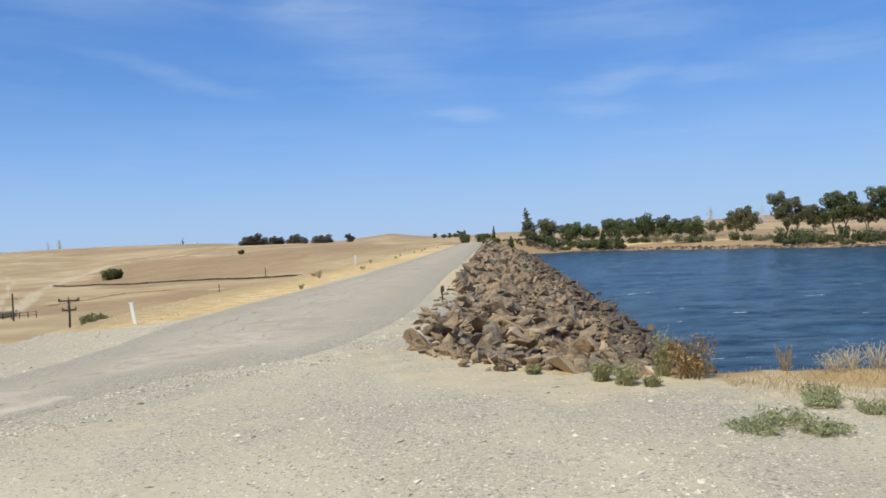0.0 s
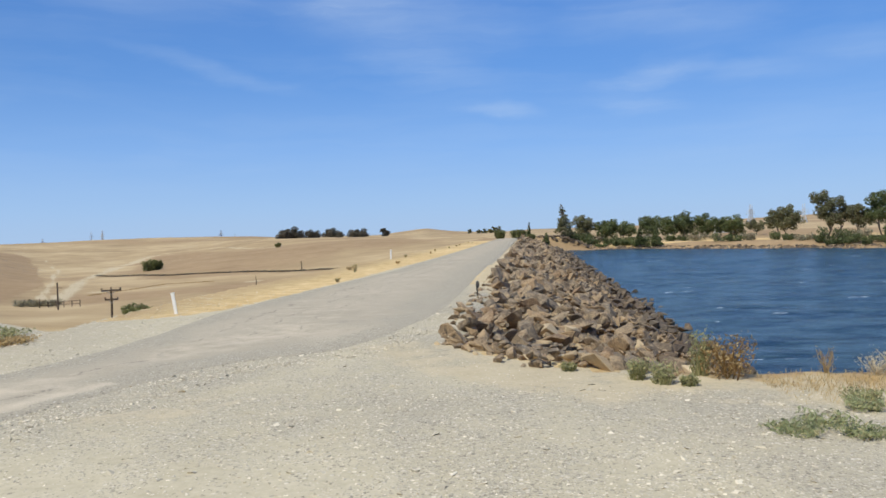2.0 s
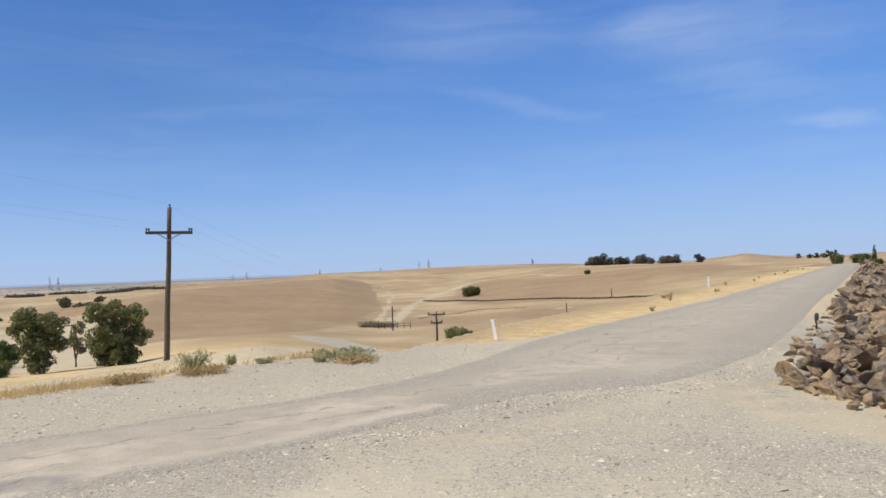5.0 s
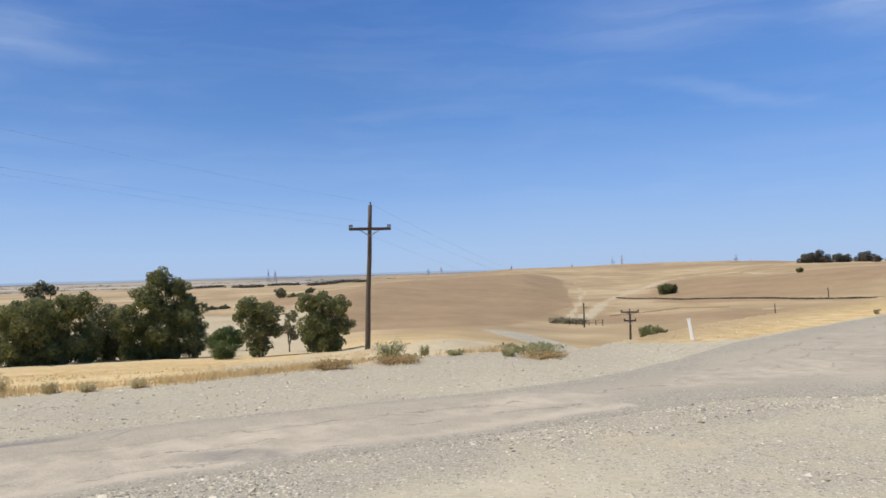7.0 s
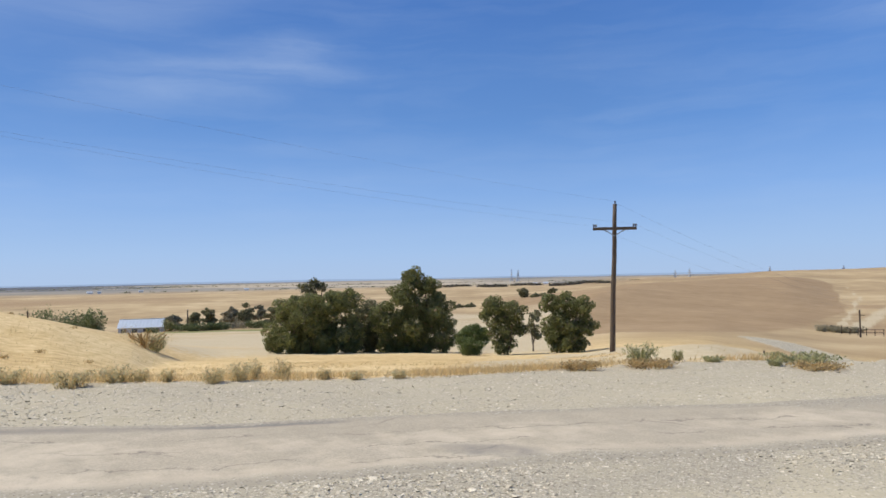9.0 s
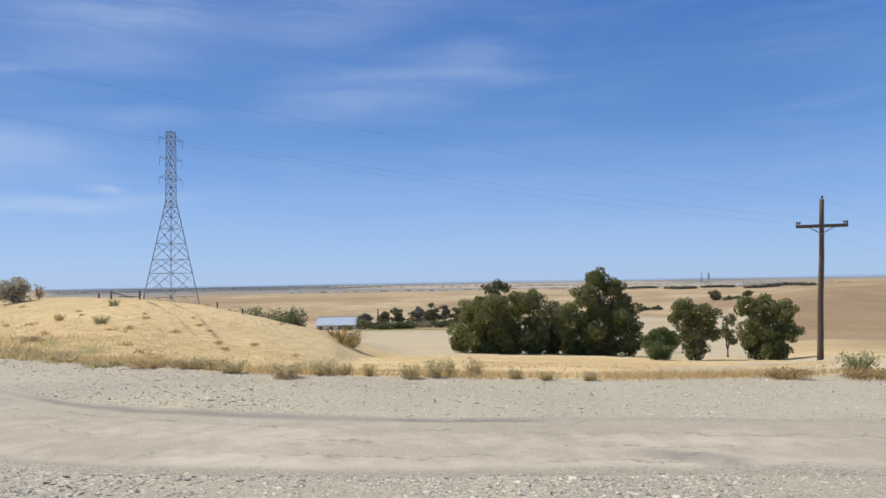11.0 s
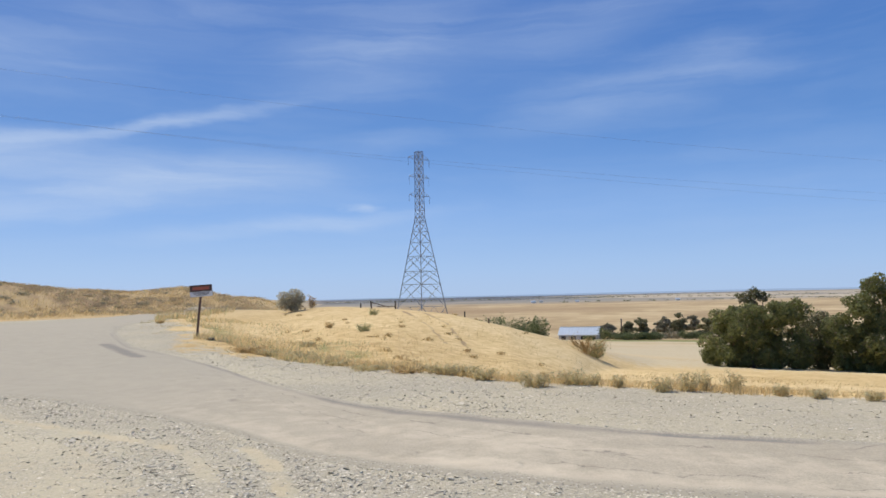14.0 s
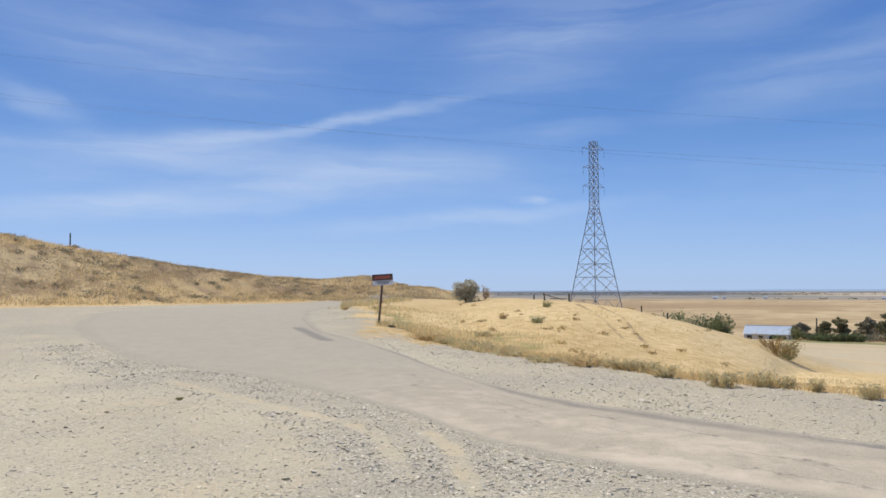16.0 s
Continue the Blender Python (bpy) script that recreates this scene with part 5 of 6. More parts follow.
for h, r, e, w in ((58.2, 240, -2.3, 0.30), (57.3, 244, -2.28, 0.36), (57.7, 246, -2.4, 0.24), (52.3, 262, -1.62, 0.36), (51.7, 268, -1.7, 0.3), (51.0, 300, -1.15, 0.28)):
    lobed_tree("round dusty green bush in the valley", h, r, ((h, e, w), (h + 0.2, e - 0.08, w * 0.7)), M_LEAF_EUC, int(h * 10), leaf=0.2, trunks=1, name="bush", category="bush", group="valley bushes")
x, y = polar(57.6, 50)
bush("bright green low shrub beside the trees", "shrub", x, y, 2.2, 1.2, M_LEAF_OLIVE, 19, count=6000, leaf=0.055, name="shrub")

# ---- farm in the valley ----
def barn(x, y, turn, length, depth, wall_h, rise):
    ob = thing("barn", "low white farm shed with a pale corrugated metal roof", "barn", x, y, turn=turn)
    part("wall", block(length, depth, wall_h, (0, 0, wall_h / 2), 0.03), M_WALL, ob)
    for s in (-1, 1):
        a = math.atan2(rise, depth / 2)
        slope = math.hypot(rise, depth / 2) + 0.4
        bm = bmesh.new()
        n = 26
        for i in range(n + 1):
            for j in range(2):
                for k in range(2):
                    xx = -length / 2 - 0.3 + (length + 0.6) * i / n
                    bm.verts.new((xx, (j - 0.5) * slope, 0.03 * (i % 2) + 0.06 * k))
        bm.verts.ensure_lookup_table()
        for i in range(n):
            q = lambda a, b, c: bm.verts[a * 4 + b * 2 + c]
            for f in ((q(i, 0, 1), q(i + 1, 0, 1), q(i + 1, 1, 1), q(i, 1, 1)), (q(i, 0, 0), q(i, 1, 0), q(i + 1, 1, 0), q(i + 1, 0, 0)),
                      (q(i, 0, 0), q(i + 1, 0, 0), q(i + 1, 0, 1), q(i, 0, 1)), (q(i, 1, 0), q(i, 1, 1), q(i + 1, 1, 1), q(i + 1, 1, 0))):
                bm.faces.new(f)
        bmesh.ops.transform(bm, matrix=Matrix.Translation((0, s * depth / 4, wall_h + rise / 2)) @ Matrix.Rotation(-s * a, 4, "X"), verts=bm.verts[:])
        part("roof_slope", bm, M_ROOF, ob)
    # black panels on the closed wall paint the dark inside of doorways
    for i in range(4):
        xx = -length / 2 + length * (i + 0.5) / 4
        part("doorway", block(1.4, 0.08, wall_h * 0.75, (xx, -depth / 2 - 0.02, wall_h * 0.375), 0.01), M_BLACK, ob, "black panel painted as the shade inside an open doorway")
    return ob


x, y = polar(81.4, 230)
barn(x, y, 74, 11.6, 9.0, 1.5, 2.1)
for i, (h, r, w, ht, m) in enumerate(((79.6, 224, 5.0, 3.4, M_LEAF), (78.6, 223, 6.8, 2.2, M_LEAF_PINE), (77.2, 222, 6.4, 2.4, M_LEAF_PINE), (76.0, 220, 5.5, 2.2, M_LEAF_PINE), (74.8, 226, 7.5, 2.0, M_LEAF_GREY), (73.6, 222, 6, 2.4, M_LEAF_PINE), (80.8, 216, 4.0, 1.5, M_LEAF_PINE), (77.9, 220, 5, 2.0, M_LEAF_PINE), (76.6, 221, 5, 2.2, M_LEAF_PINE), (72.6, 222, 6, 2.2, M_LEAF_PINE))):
    x, y = polar(h, r)
    bush("clipped green hedge shrub beside the farm shed", "shrub", x, y, w, ht, m, 60 + i, count=2000, leaf=0.18, name="shrub", group="farm hedge", stems=10)
for i, (h, r, w, ht) in enumerate(((76.9, 244, 5.4, 6.6), (75.4, 247, 6.6, 6.4), (74.3, 245, 7.0, 7.2), (73.2, 250, 5.6, 6.4), (72.2, 243, 6, 6.4), (79.3, 236, 5.5, 4.6), (77.9, 246, 5, 5.4), (71.4, 238, 8, 6))):
    grove(h, r, "dark tree in the farm's windbreak", ht, w, M_LEAF_GREY if i % 2 else M_LEAF_EUC, 70 + i, count=3000, leaf=0.26, clumps=26, group="farm windbreak")
for i, (h, r, w, ht) in enumerate(((88.1, 112, 4.4, 4.2), (87.2, 110, 4.2, 3.8), (86.2, 108, 4.2, 3.6), (85.2, 106, 3.6, 3.4), (84.5, 104, 2.8, 3.6))):
    x, y = polar(h, r)
    bush("dark green bush below the knoll", "bush", x, y, w, ht + 1.0, M_LEAF_PINE, 80 + i, count=2000, leaf=0.16, group="bushes below the knoll", stems=10)
def far_house(h, r, length, wall_h):
    x, y = polar(h, r)
    ob = thing("farmhouse", "small white far-off farm building on the plain", "house", x, y, turn=h, group="far farm buildings")
    part("wall", block(length, length * 0.5, wall_h, (0, 0, wall_h / 2), 0.05), M_WHITE, ob)
    half = length * 0.3
    vs = [(sx * (length / 2 + 0.3), sy * half, wall_h) for sx in (-1, 1) for sy in (-1, 1)] + [(sx * (length / 2 + 0.3), 0, wall_h + half * 0.6) for sx in (-1, 1)]
    part("roof", mesh_of("roof", (vs, [(0, 1, 4), (2, 5, 3), (0, 4, 5, 2), (1, 3, 5, 4), (0, 2, 3, 1)])), M_ROOF, ob)
    return ob


for h, r, length in ((84.8, 640, 9), (84.2, 650, 6), (81.5, 660, 7), (74.2, 640, 8), (51.5, 560, 8), (52.3, 570, 6)):
    far_house(h, r * 1.35, length * 0.62, 1.5)
x, y = polar(78.35, 232)
ob = thing("farm_pole", "dark wooden pole beside the farm hedge", "pole", x, y)
part("pole", mesh_of("pole", tube([(0, 0, -0.3), (0.02, 0, 3), (0.03, 0, 5.9)], [0.22, 0.2, 0.18], 8), smooth=True), M_POLE, ob)
part("pole_cap", mesh_of("pole_cap", tube([(0.03, 0, 5.9), (0.03, 0, 5.98)], [0.2, 0.16], 8)), M_STEEL, ob)

# ---- trees and bushes on the hills ----
OAKS = (((14.75, 0.08, 0.42), (14.15, 0.2, 0.42), (13.65, 0.02, 0.34)), ((12.85, 0.05, 0.32), (12.4, 0.02, 0.28)), ((11.25, 0.12, 0.38), (10.95, -0.1, 0.36)), ((10.55, -0.02, 0.2), (10.6, -0.25, 0.2)), ((9.45, -0.02, 0.4), (8.95, -0.05, 0.4), (9.2, -0.25, 0.38)), ((8.55, -0.36, 0.2), (8.75, -0.4, 0.16)), ((7.25, 0.2, 0.22), (6.95, 0.05, 0.2), (7.1, -0.1, 0.22)))
for i, lobes in enumerate(OAKS):
    lobed_tree("dark round oak tree on the dry hillside", sum(q[0] for q in lobes) / len(lobes), 462 + 5 * (i % 3), [(h, e + 0.02, w * (1.3 if i < 5 else 1.1)) for h, e, w in lobes], M_LEAF_OAK, 100 + i, leaf=0.34, group="oaks on the hillside", tuck=7)
for i, (h, r, w, ht) in enumerate(((-0.55, 520, 5, 3.6), (-0.95, 530, 6, 4.2), (-1.35, 525, 6, 5.0), (-1.7, 535, 5, 4.6), (0.6, 560, 5, 4), (-0.1, 560, 4, 3.4))):
    grove(h, r, "distant grey-green tree beyond the dam", ht, w, M_LEAF_EUC, 120 + i, count=800, leaf=0.45, clumps=12, group="distant trees", fill=0.4)
for i, (h, r, w, ht) in enumerate(((24.3, 260, 5.8, 3.4), (23.8, 262, 3.6, 2.8), (25.5, 92, 3.6, 1.6), (25.0, 93, 2.6, 1.2), (15.2, 330, 3.0, 1.6), (-1.75, 126, 2.1, 1.3), (-3.1, 128, 3.0, 1.2), (-4.0, 128, 2.2, 0.9))):
    x, y = polar(h, r)
    bush("dark green bush standing alone in dry grass", "bush", x, y, w, ht + 0.3, M_LEAF, 140 + i, count=2200, leaf=0.15 if r < 150 else 0.32, stems=14, fill=0.1)
for i, (h, r) in enumerate(((30.9, 131), (31.3, 132), (31.7, 131), (32.1, 133), (32.5, 131), (30.4, 133))):
    x, y = polar(h, r)
    bush("dark scrub beside the corral", "bush", x, y, 2.4, 1.1, M_LEAF_GREY, 160 + i, count=500, leaf=0.13, group="scrub beside the corral")


def corral(h, r):
    x, y = polar(h, r)
    ob = thing("corral", "weathered wooden cattle pen with dark posts and rails", "corral", x, y, turn=h)
    rng = random.Random(5)
    for i in range(6):
        xx, yy = i * 1.1 - 2.6, rng.uniform(-0.6, 0.6)
        ht = rng.choice((1.0, 1.2, 1.5, 0.9))
        part("post", mesh_of("post", beam((xx, yy, -0.8), (xx + rng.uniform(-0.05, 0.05), yy, ht), 0.11)), M_POLE, ob)
    for zz in (0.4, 0.85):
        part("rail", mesh_of("rail", beam((-2.7, -0.1, zz), (3.0, 0.1, zz + 0.06), 0.07, 0.05)), M_POLE, ob)
    return ob


corral(30.2, 128)
x, y = polar(30.25, 124)
ob = thing("tall_post", "tall dark wooden post beside the cattle pen", "post", x, y)
part("post", mesh_of("post", tube([(0, 0, -0.5), (0, 0, 4.0)], [0.14, 0.11], 8)), M_POLE, ob)
part("brace", mesh_of("brace", beam((0, 0, 3.2), (0.7, 0, 3.2), 0.08)), M_POLE, ob)

# ---- far shore of the lake ----
for i, (h, r, w, ht, sh, m, n) in enumerate((
        (-6.7, 139, 4.2, 6.2, "cone", M_LEAF_EUC, 3000), (-5.25, 132, 1.7, 2.4, "cone", M_LEAF_SHORE, 1000), (-3.95, 150, 1.1, 2.9, "cone", M_LEAF_SHORE, 600),
        (-33.4, 138, 5.2, 7.6, "tall", M_LEAF_EUC, 2200), (-12.2, 135.5, 2.0, 3.4, "cone", M_LEAF_SHORE, 1400), (-13.4, 135, 2.2, 3.2, "cone", M_LEAF_SHORE, 1400))):
    label = {"cone": "dark pointed conifer on the lake shore", "tall": "tall open-crowned gum tree on the lake shore"}.get(sh, "dense dark green shore tree")
    px, py = polar(h, r)
    grove(h, r, label, ht, w * (1.0 if sh == "cone" else 1.35), m, 200 + i, count=int(n * (1 if sh == "cone" else 1.5)), leaf=0.20 if sh != "cone" else 0.15, clumps=34, low=0.05 if sh == "cone" else (0.22 if sh == "tall" else 0.08), shape="round" if sh == "spread" else sh, trunks=2 if sh == "spread" else 1,
          group="shore trees", sparse=0.9 if sh == "tall" else 1.0, lean=-0.1 if h > -7 and sh == "cone" and ht > 5 else 0.0, z=max(soil(px, py), -1.9))
GUMS = ((137, M_LEAF_EUC, ((-24.3, 1.6, 0.46), (-24.6, 0.8, 0.5), (-25.3, 1.25, 0.5), (-25.9, 0.55, 0.5), (-25.1, 0.2, 0.5))), (141, M_LEAF_EUC, ((-26.6, 0.75, 0.4), (-27.0, 0.15, 0.5), (-26.4, 0.1, 0.35))),
        (136, M_LEAF_SHORE, ((-27.8, 1.45, 0.55), (-28.7, 1.3, 0.55), (-28.2, 0.65, 0.7), (-27.5, 0.5, 0.5), (-29.2, 0.6, 0.5))), (139, M_LEAF_EUC, ((-29.8, 0.7, 0.45), (-30.4, 0.35, 0.5), (-29.6, 0.1, 0.35))),
        (138, M_LEAF_SHORE, ((-30.5, 1.6, 0.55), (-31.3, 1.4, 0.6), (-31.0, 0.7, 0.65), (-31.9, 0.6, 0.6))), (142, M_LEAF_EUC, ((-21.6, 0.55, 0.45), (-22.2, 0.75, 0.5), (-22.7, 0.35, 0.45), (-21.3, 0.1, 0.45), (-22.2, 0.0, 0.5))))
SHORE = ((146, M_LEAF_EUC, ((-7.8, 0.65, 0.36), (-8.3, 0.35, 0.38), (-8.0, -0.1, 0.42))), (147, M_LEAF_SHORE, ((-9.4, 0.15, 0.36), (-10.1, 0.2, 0.38), (-9.8, -0.15, 0.45))), (148, M_LEAF_SHORE, ((-10.9, -0.02, 0.38), (-11.5, -0.12, 0.36))),
         (150, M_LEAF_PINE, ((-12.6, 0.42, 0.36), (-13.2, 0.32, 0.38), (-12.9, -0.1, 0.46))), (154, M_LEAF_SHORE, ((-14.1, 0.36, 0.36), (-14.2, -0.1, 0.42))), (155, M_LEAF_PINE, ((-15.2, 0.48, 0.46), (-15.5, 0.02, 0.54))),
         (155, M_LEAF_SHORE, ((-16.6, 0.38, 0.42), (-17.0, 0.0, 0.5))), (158, M_LEAF_PINE, ((-17.9, 0.25, 0.26), (-17.9, -0.1, 0.32))), (156, M_LEAF_SHORE, ((-18.7, 0.2, 0.4), (-18.9, -0.15, 0.45))), (158, M_LEAF_EUC, ((-19.9, -0.02, 0.26), (-20.4, -0.12, 0.3))))
for i, (r, m, lobes) in enumerate(SHORE):
    lobes = [(lh, le - 0.08, lr * 1.45) for lh, le, lr in lobes]
    lobed_tree("dense dark green shore tree", sum(q[0] for q in lobes) / len(lobes), r, lobes, m, 260 + i, leaf=0.15, thick=0.8, group="shore trees", tuck=7)
for i, (r, m, lobes) in enumerate(GUMS):
    lobes = [(lh, le - 0.03, lr * 1.2) for lh, le, lr in lobes]
    lobed_tree("tall open-crowned gum tree on the lake shore", sum(q[0] for q in lobes) / len(lobes), r, lobes, m, 230 + i, leaf=0.15, thick=0.8, group="shore gum trees", tuck=7)
for i in range(22):
    h = -8.3 - i * 1.17 + 0.3 * math.sin(i * 2.1)
    base = float(along(h, -45, 110, -31, 119, -23, 122, -13.5, 133, -6.8, 137))
    x, y = polar(h, base + (9 if h > -24 else 6) + 3 * math.sin(i * 1.3))
    bush("green waterside scrub on the far bank", "scrub", x, y, 3.4 + math.sin(i), (1.3 if h > -24 else 1.9) + 0.3 * math.sin(i * 1.9), (M_LEAF_SHORE, M_LEAF_GREY, M_LEAF_SHORE)[i % 3], 240 + i, count=600, leaf=0.16, group="far bank scrub", stems=8)
for i in range(26):
    h = -7.3 - i * 0.52 if i < 12 else -24.3 - (i - 12) * 0.7
    x, y = polar(h, float(along(h, -45, 110, -31, 119, -23, 122, -13.5, 133, -6.8, 137)) + 3.0 + math.sin(i * 2.7))
    bush("dark low scrub at the water's edge", "scrub", x, y, 2.6 + 0.8 * math.sin(i * 1.9), 1.1 + 0.4 * math.sin(i * 1.3), M_LEAF_SHORE, 280 + i, count=600, leaf=0.15, group="water's edge scrub", stems=8)
places = []
rng = random.Random(33)
for i in range(1500):
    h = rng.uniform(-45, -4.5)
    r = float(along(h, -45, 110, -31, 119, -23, 122, -13.5, 133, -6.8, 137, -4, 139)) + rng.uniform(-0.5, 2.2)
    x, y = polar(h, r)
    s = rng.uniform(0.25, 0.75)
    places.append((rng.randrange(14), 0 if rng.random() < 0.25 else 2, pose(x, y, soil(x, y) + 0.1, rng.uniform(-20, 20), rng.uniform(-20, 20), rng.uniform(0, 360)) @ Matrix.Diagonal((s * 1.3, s, s, 1))))
tagged(new("shore_stones", joined("shore_stones", STONES, [M_STONES, M_STONES_BUFF, M_STONES_WET], places)), "dark and brown boulders along the far waterline", "stones", kind="stuff")
x, y = polar(-18.2, 172)
ob = thing("hut", "low pale hut among the shore trees", "hut", x, y, turn=20)
part("wall", block(4, 3, 1.5, (0, 0, 0.75), 0.02), M_WALL, ob)
bm = block(4.6, 3.6, 0.15, (0, 0, 1.6), 0.03)
part("roof", bm, M_WALL, ob)


# ---- utility poles and wires ----
def insulator():
    prof = ((0.0, 0.016), (0.05, 0.016), (0.06, 0.055), (0.1, 0.05), (0.11, 0.035), (0.13, 0.06), (0.17, 0.045), (0.19, 0.02))
    return mesh_of("insulator", tube([(0, 0, z) for z, r in prof], [r for z, r in prof], 8), smooth=True)


INSULATOR = insulator()


def utility_pole(name, label, h, r, foot, height, arms, turn, lean, thick=0.17, sub=0.0):
    """arms: height of the arm, its length, its tilt in degrees, heights as fractions of nothing but metres."""
    x, y = polar(h, r)
    ob = thing(name, label, "utility pole", x, y, foot, turn=turn, lean=lean)
    n = 9
    part("shaft", mesh_of("shaft", tube([(0.015 * math.sin(i * 1.3), 0.01 * math.cos(i), -0.6 + (height + 0.6) * i / n) for i in range(n + 1)], [thick * (1 - 0.32 * i / n) for i in range(n + 1)], 12), smooth=True), M_POLE, ob)
    for k, (az, length, tilt) in enumerate(arms):
        d = math.tan(radians(tilt)) * length / 2
        arm = part("crossarm", mesh_of("crossarm", beam((-length / 2, -thick, az - d), (length / 2, -thick, az + d), 0.13, 0.17)), M_POLE, ob)
        for s in (-1, 1):
            part("brace", mesh_of("brace", beam((s * length * 0.25, -thick - 0.02, az + s * d * 0.5 - 0.05), (0, -thick * 0.9, az - 0.42), 0.03, 0.05)), M_STEEL, ob)
            for q in (0.96, 0.86):
                pin = part("insulator", INSULATOR, M_GLASS, arm)
                pin.location = (s * length / 2 * q, -thick, az + s * d * q + 0.07)
    top = part("insulator", INSULATOR, M_GLASS, ob)
    top.location = (0.0, 0, height)
    return ob


POLE_X, POLE_Y = polar(46.85, 44)
utility_pole("utility_pole", "tall dark leaning wooden power pole with one crossarm", 46.85, 44, soil(POLE_X, POLE_Y), 5.62 - soil(POLE_X, POLE_Y), [(4.20 - soil(POLE_X, POLE_Y), 2.45, 2.0)], 46.8, (0, 2.6))
x, y = polar(26.9, 85)
low = soil(x, y)
utility_pole("utility_pole", "distant wooden power pole with two crossarms below the dam", 26.9, 85, low, -3.35 - low, [(-0.2 - 3.35 - low, 1.95, 0), (-1.15 - 3.35 - low, 1.3, 0)], 26.9, (0, 0), 0.14)


def wire(a, b, sag, label, thick=0.0021):
    cu = bpy.data.curves.new("wire", "CURVE")
    cu.dimensions, cu.bevel_depth, cu.bevel_resolution = "3D", thick, 1
    sp = cu.splines.new("POLY")
    n = 28
    sp.points.add(n)
    a, b = Vector(a), Vector(b)
    for i in range(n + 1):
        t = i / n
        p = a.lerp(b, t) - Vector((0, 0, 4 * sag * t * (1 - t)))
        sp.points[i].co = (*p, 1)
    cu.materials.append(M_WIRE)
    return tagged(new("power_wire", cu), label, "wire", "power wires")


arm_way = Vector((math.cos(radians(46.8)), math.sin(radians(46.8)), 0))
crown_at = Vector((POLE_X, POLE_Y, 0)) + arm_way * 0.36
NEXT = Vector((-21.0, -44.0, 0))
next_way = Vector((-0.2, 0.98, 0)).cross(Vector((0, 0, 1))).normalized()
wire(crown_at + Vector((0, 0, 5.78)), NEXT + Vector((0, 0, 14.2)), 1.3, "thin dark power wire from the pole's top")
for s in (-1, 1):
    wire(crown_at + arm_way * s * 1.12 + Vector((0, 0, 4.4 + s * 0.04)), NEXT + next_way * s * -1.1 + Vector((0, 0, 12.4)), 1.3, "thin dark power wire from the crossarm")
x2, y2 = polar(26.9, 85)
wire(crown_at + Vector((0, 0, 5.7)), (x2, y2, -2.9), 0.9, "thin dark power wire running down the valley", 0.0026)
wire(crown_at + arm_way * 1.1 + Vector((0, 0, 4.4)), (x2 + 0.8, y2 + 0.4, -3.1), 0.9, "thin dark power wire running down the valley", 0.0026)
wire(crown_at - arm_way * 1.1 + Vector((0, 0, 4.3)), (x2 - 0.8, y2 - 0.4, -3.1), 0.9, "thin dark power wire running down the valley", 0.0026)


# ---- lattice tower ----
def lattice_tower(name, label, x, y, foot, top, waist, half_base, half_top, turn, thick, levels, arms, group=""):
    """Four legs that narrow to a waist, a slim mast above it, bracing panel by panel, short arms."""
    ob = thing(name, label, "pylon", x, y, foot, turn=turn, group=group)
    H, Wz = top - foot, waist - foot

    def half(z):
        return half_base + (half_top - half_base) * z / Wz if z < Wz else half_top * (1 - 0.12 * (z - Wz) / (H - Wz))
    corner = ((-1, -1), (1, -1), (1, 1), (-1, 1))
    for i, j in corner:
        a, b, c = [(i * half(z), j * half(z), z) for z in (0, Wz, H)]
        part("leg", mesh_of("leg", beam(a, b, thick * 1.35), beam(b, c, thick)), M_STEEL_HAZED if group else M_STEEL, ob)
    for k, (z0, z1) in enumerate(zip(levels, levels[1:])):
        bars = []
        a, b = half(z0), half(z1)
        for n in range(4):
            (i0, j0), (i1, j1) = corner[n], corner[(n + 1) % 4]
            p, q, r, s = (i0 * a, j0 * a, z0), (i1 * a, j1 * a, z0), (i0 * b, j0 * b, z1), (i1 * b, j1 * b, z1)
            bars += [beam(p, s, thick * 0.62), beam(q, r, thick * 0.62), beam(r, s, thick * 0.75)]
            if z1 < Wz * 0.75:
                mid = tuple((m + n2) / 2 for m, n2 in zip(r, s))
                bars += [beam(tuple((m + n2) / 2 for m, n2 in zip(p, r)), mid, thick * 0.45), beam(tuple((m + n2) / 2 for m, n2 in zip(q, s)), mid, thick * 0.45)]
        if group:
            tagged(part("bracing", mesh_of("bracing", *bars), M_STEEL_HAZED, ob), kind="stuff")
        else:
            for bar in bars:
                part("brace", mesh_of("brace", bar), M_STEEL, ob)
    for z, reach in arms:
        for s in (-1, 1):
            w = half(z)
            tip = (s * reach, 0, z + 0.25)
            bars = [beam((s * w, j * w, z), tip, thick * 0.6) for j in (-1, 1)] + [beam((s * w, j * w, z + 1.0), tip, thick * 0.5) for j in (-1, 1)]
            arm = part("arm", mesh_of("arm", *bars), M_STEEL_HAZED if group else M_STEEL, ob)
            part("insulator_string", mesh_of("insulator_string", *[tube([(tip[0], 0, z + 0.2 - q * 0.24), (tip[0], 0, z + 0.02 - q * 0.24)], [0.03, 0.045], 6) for q in range(7)]), M_GLASS, arm)
    return ob


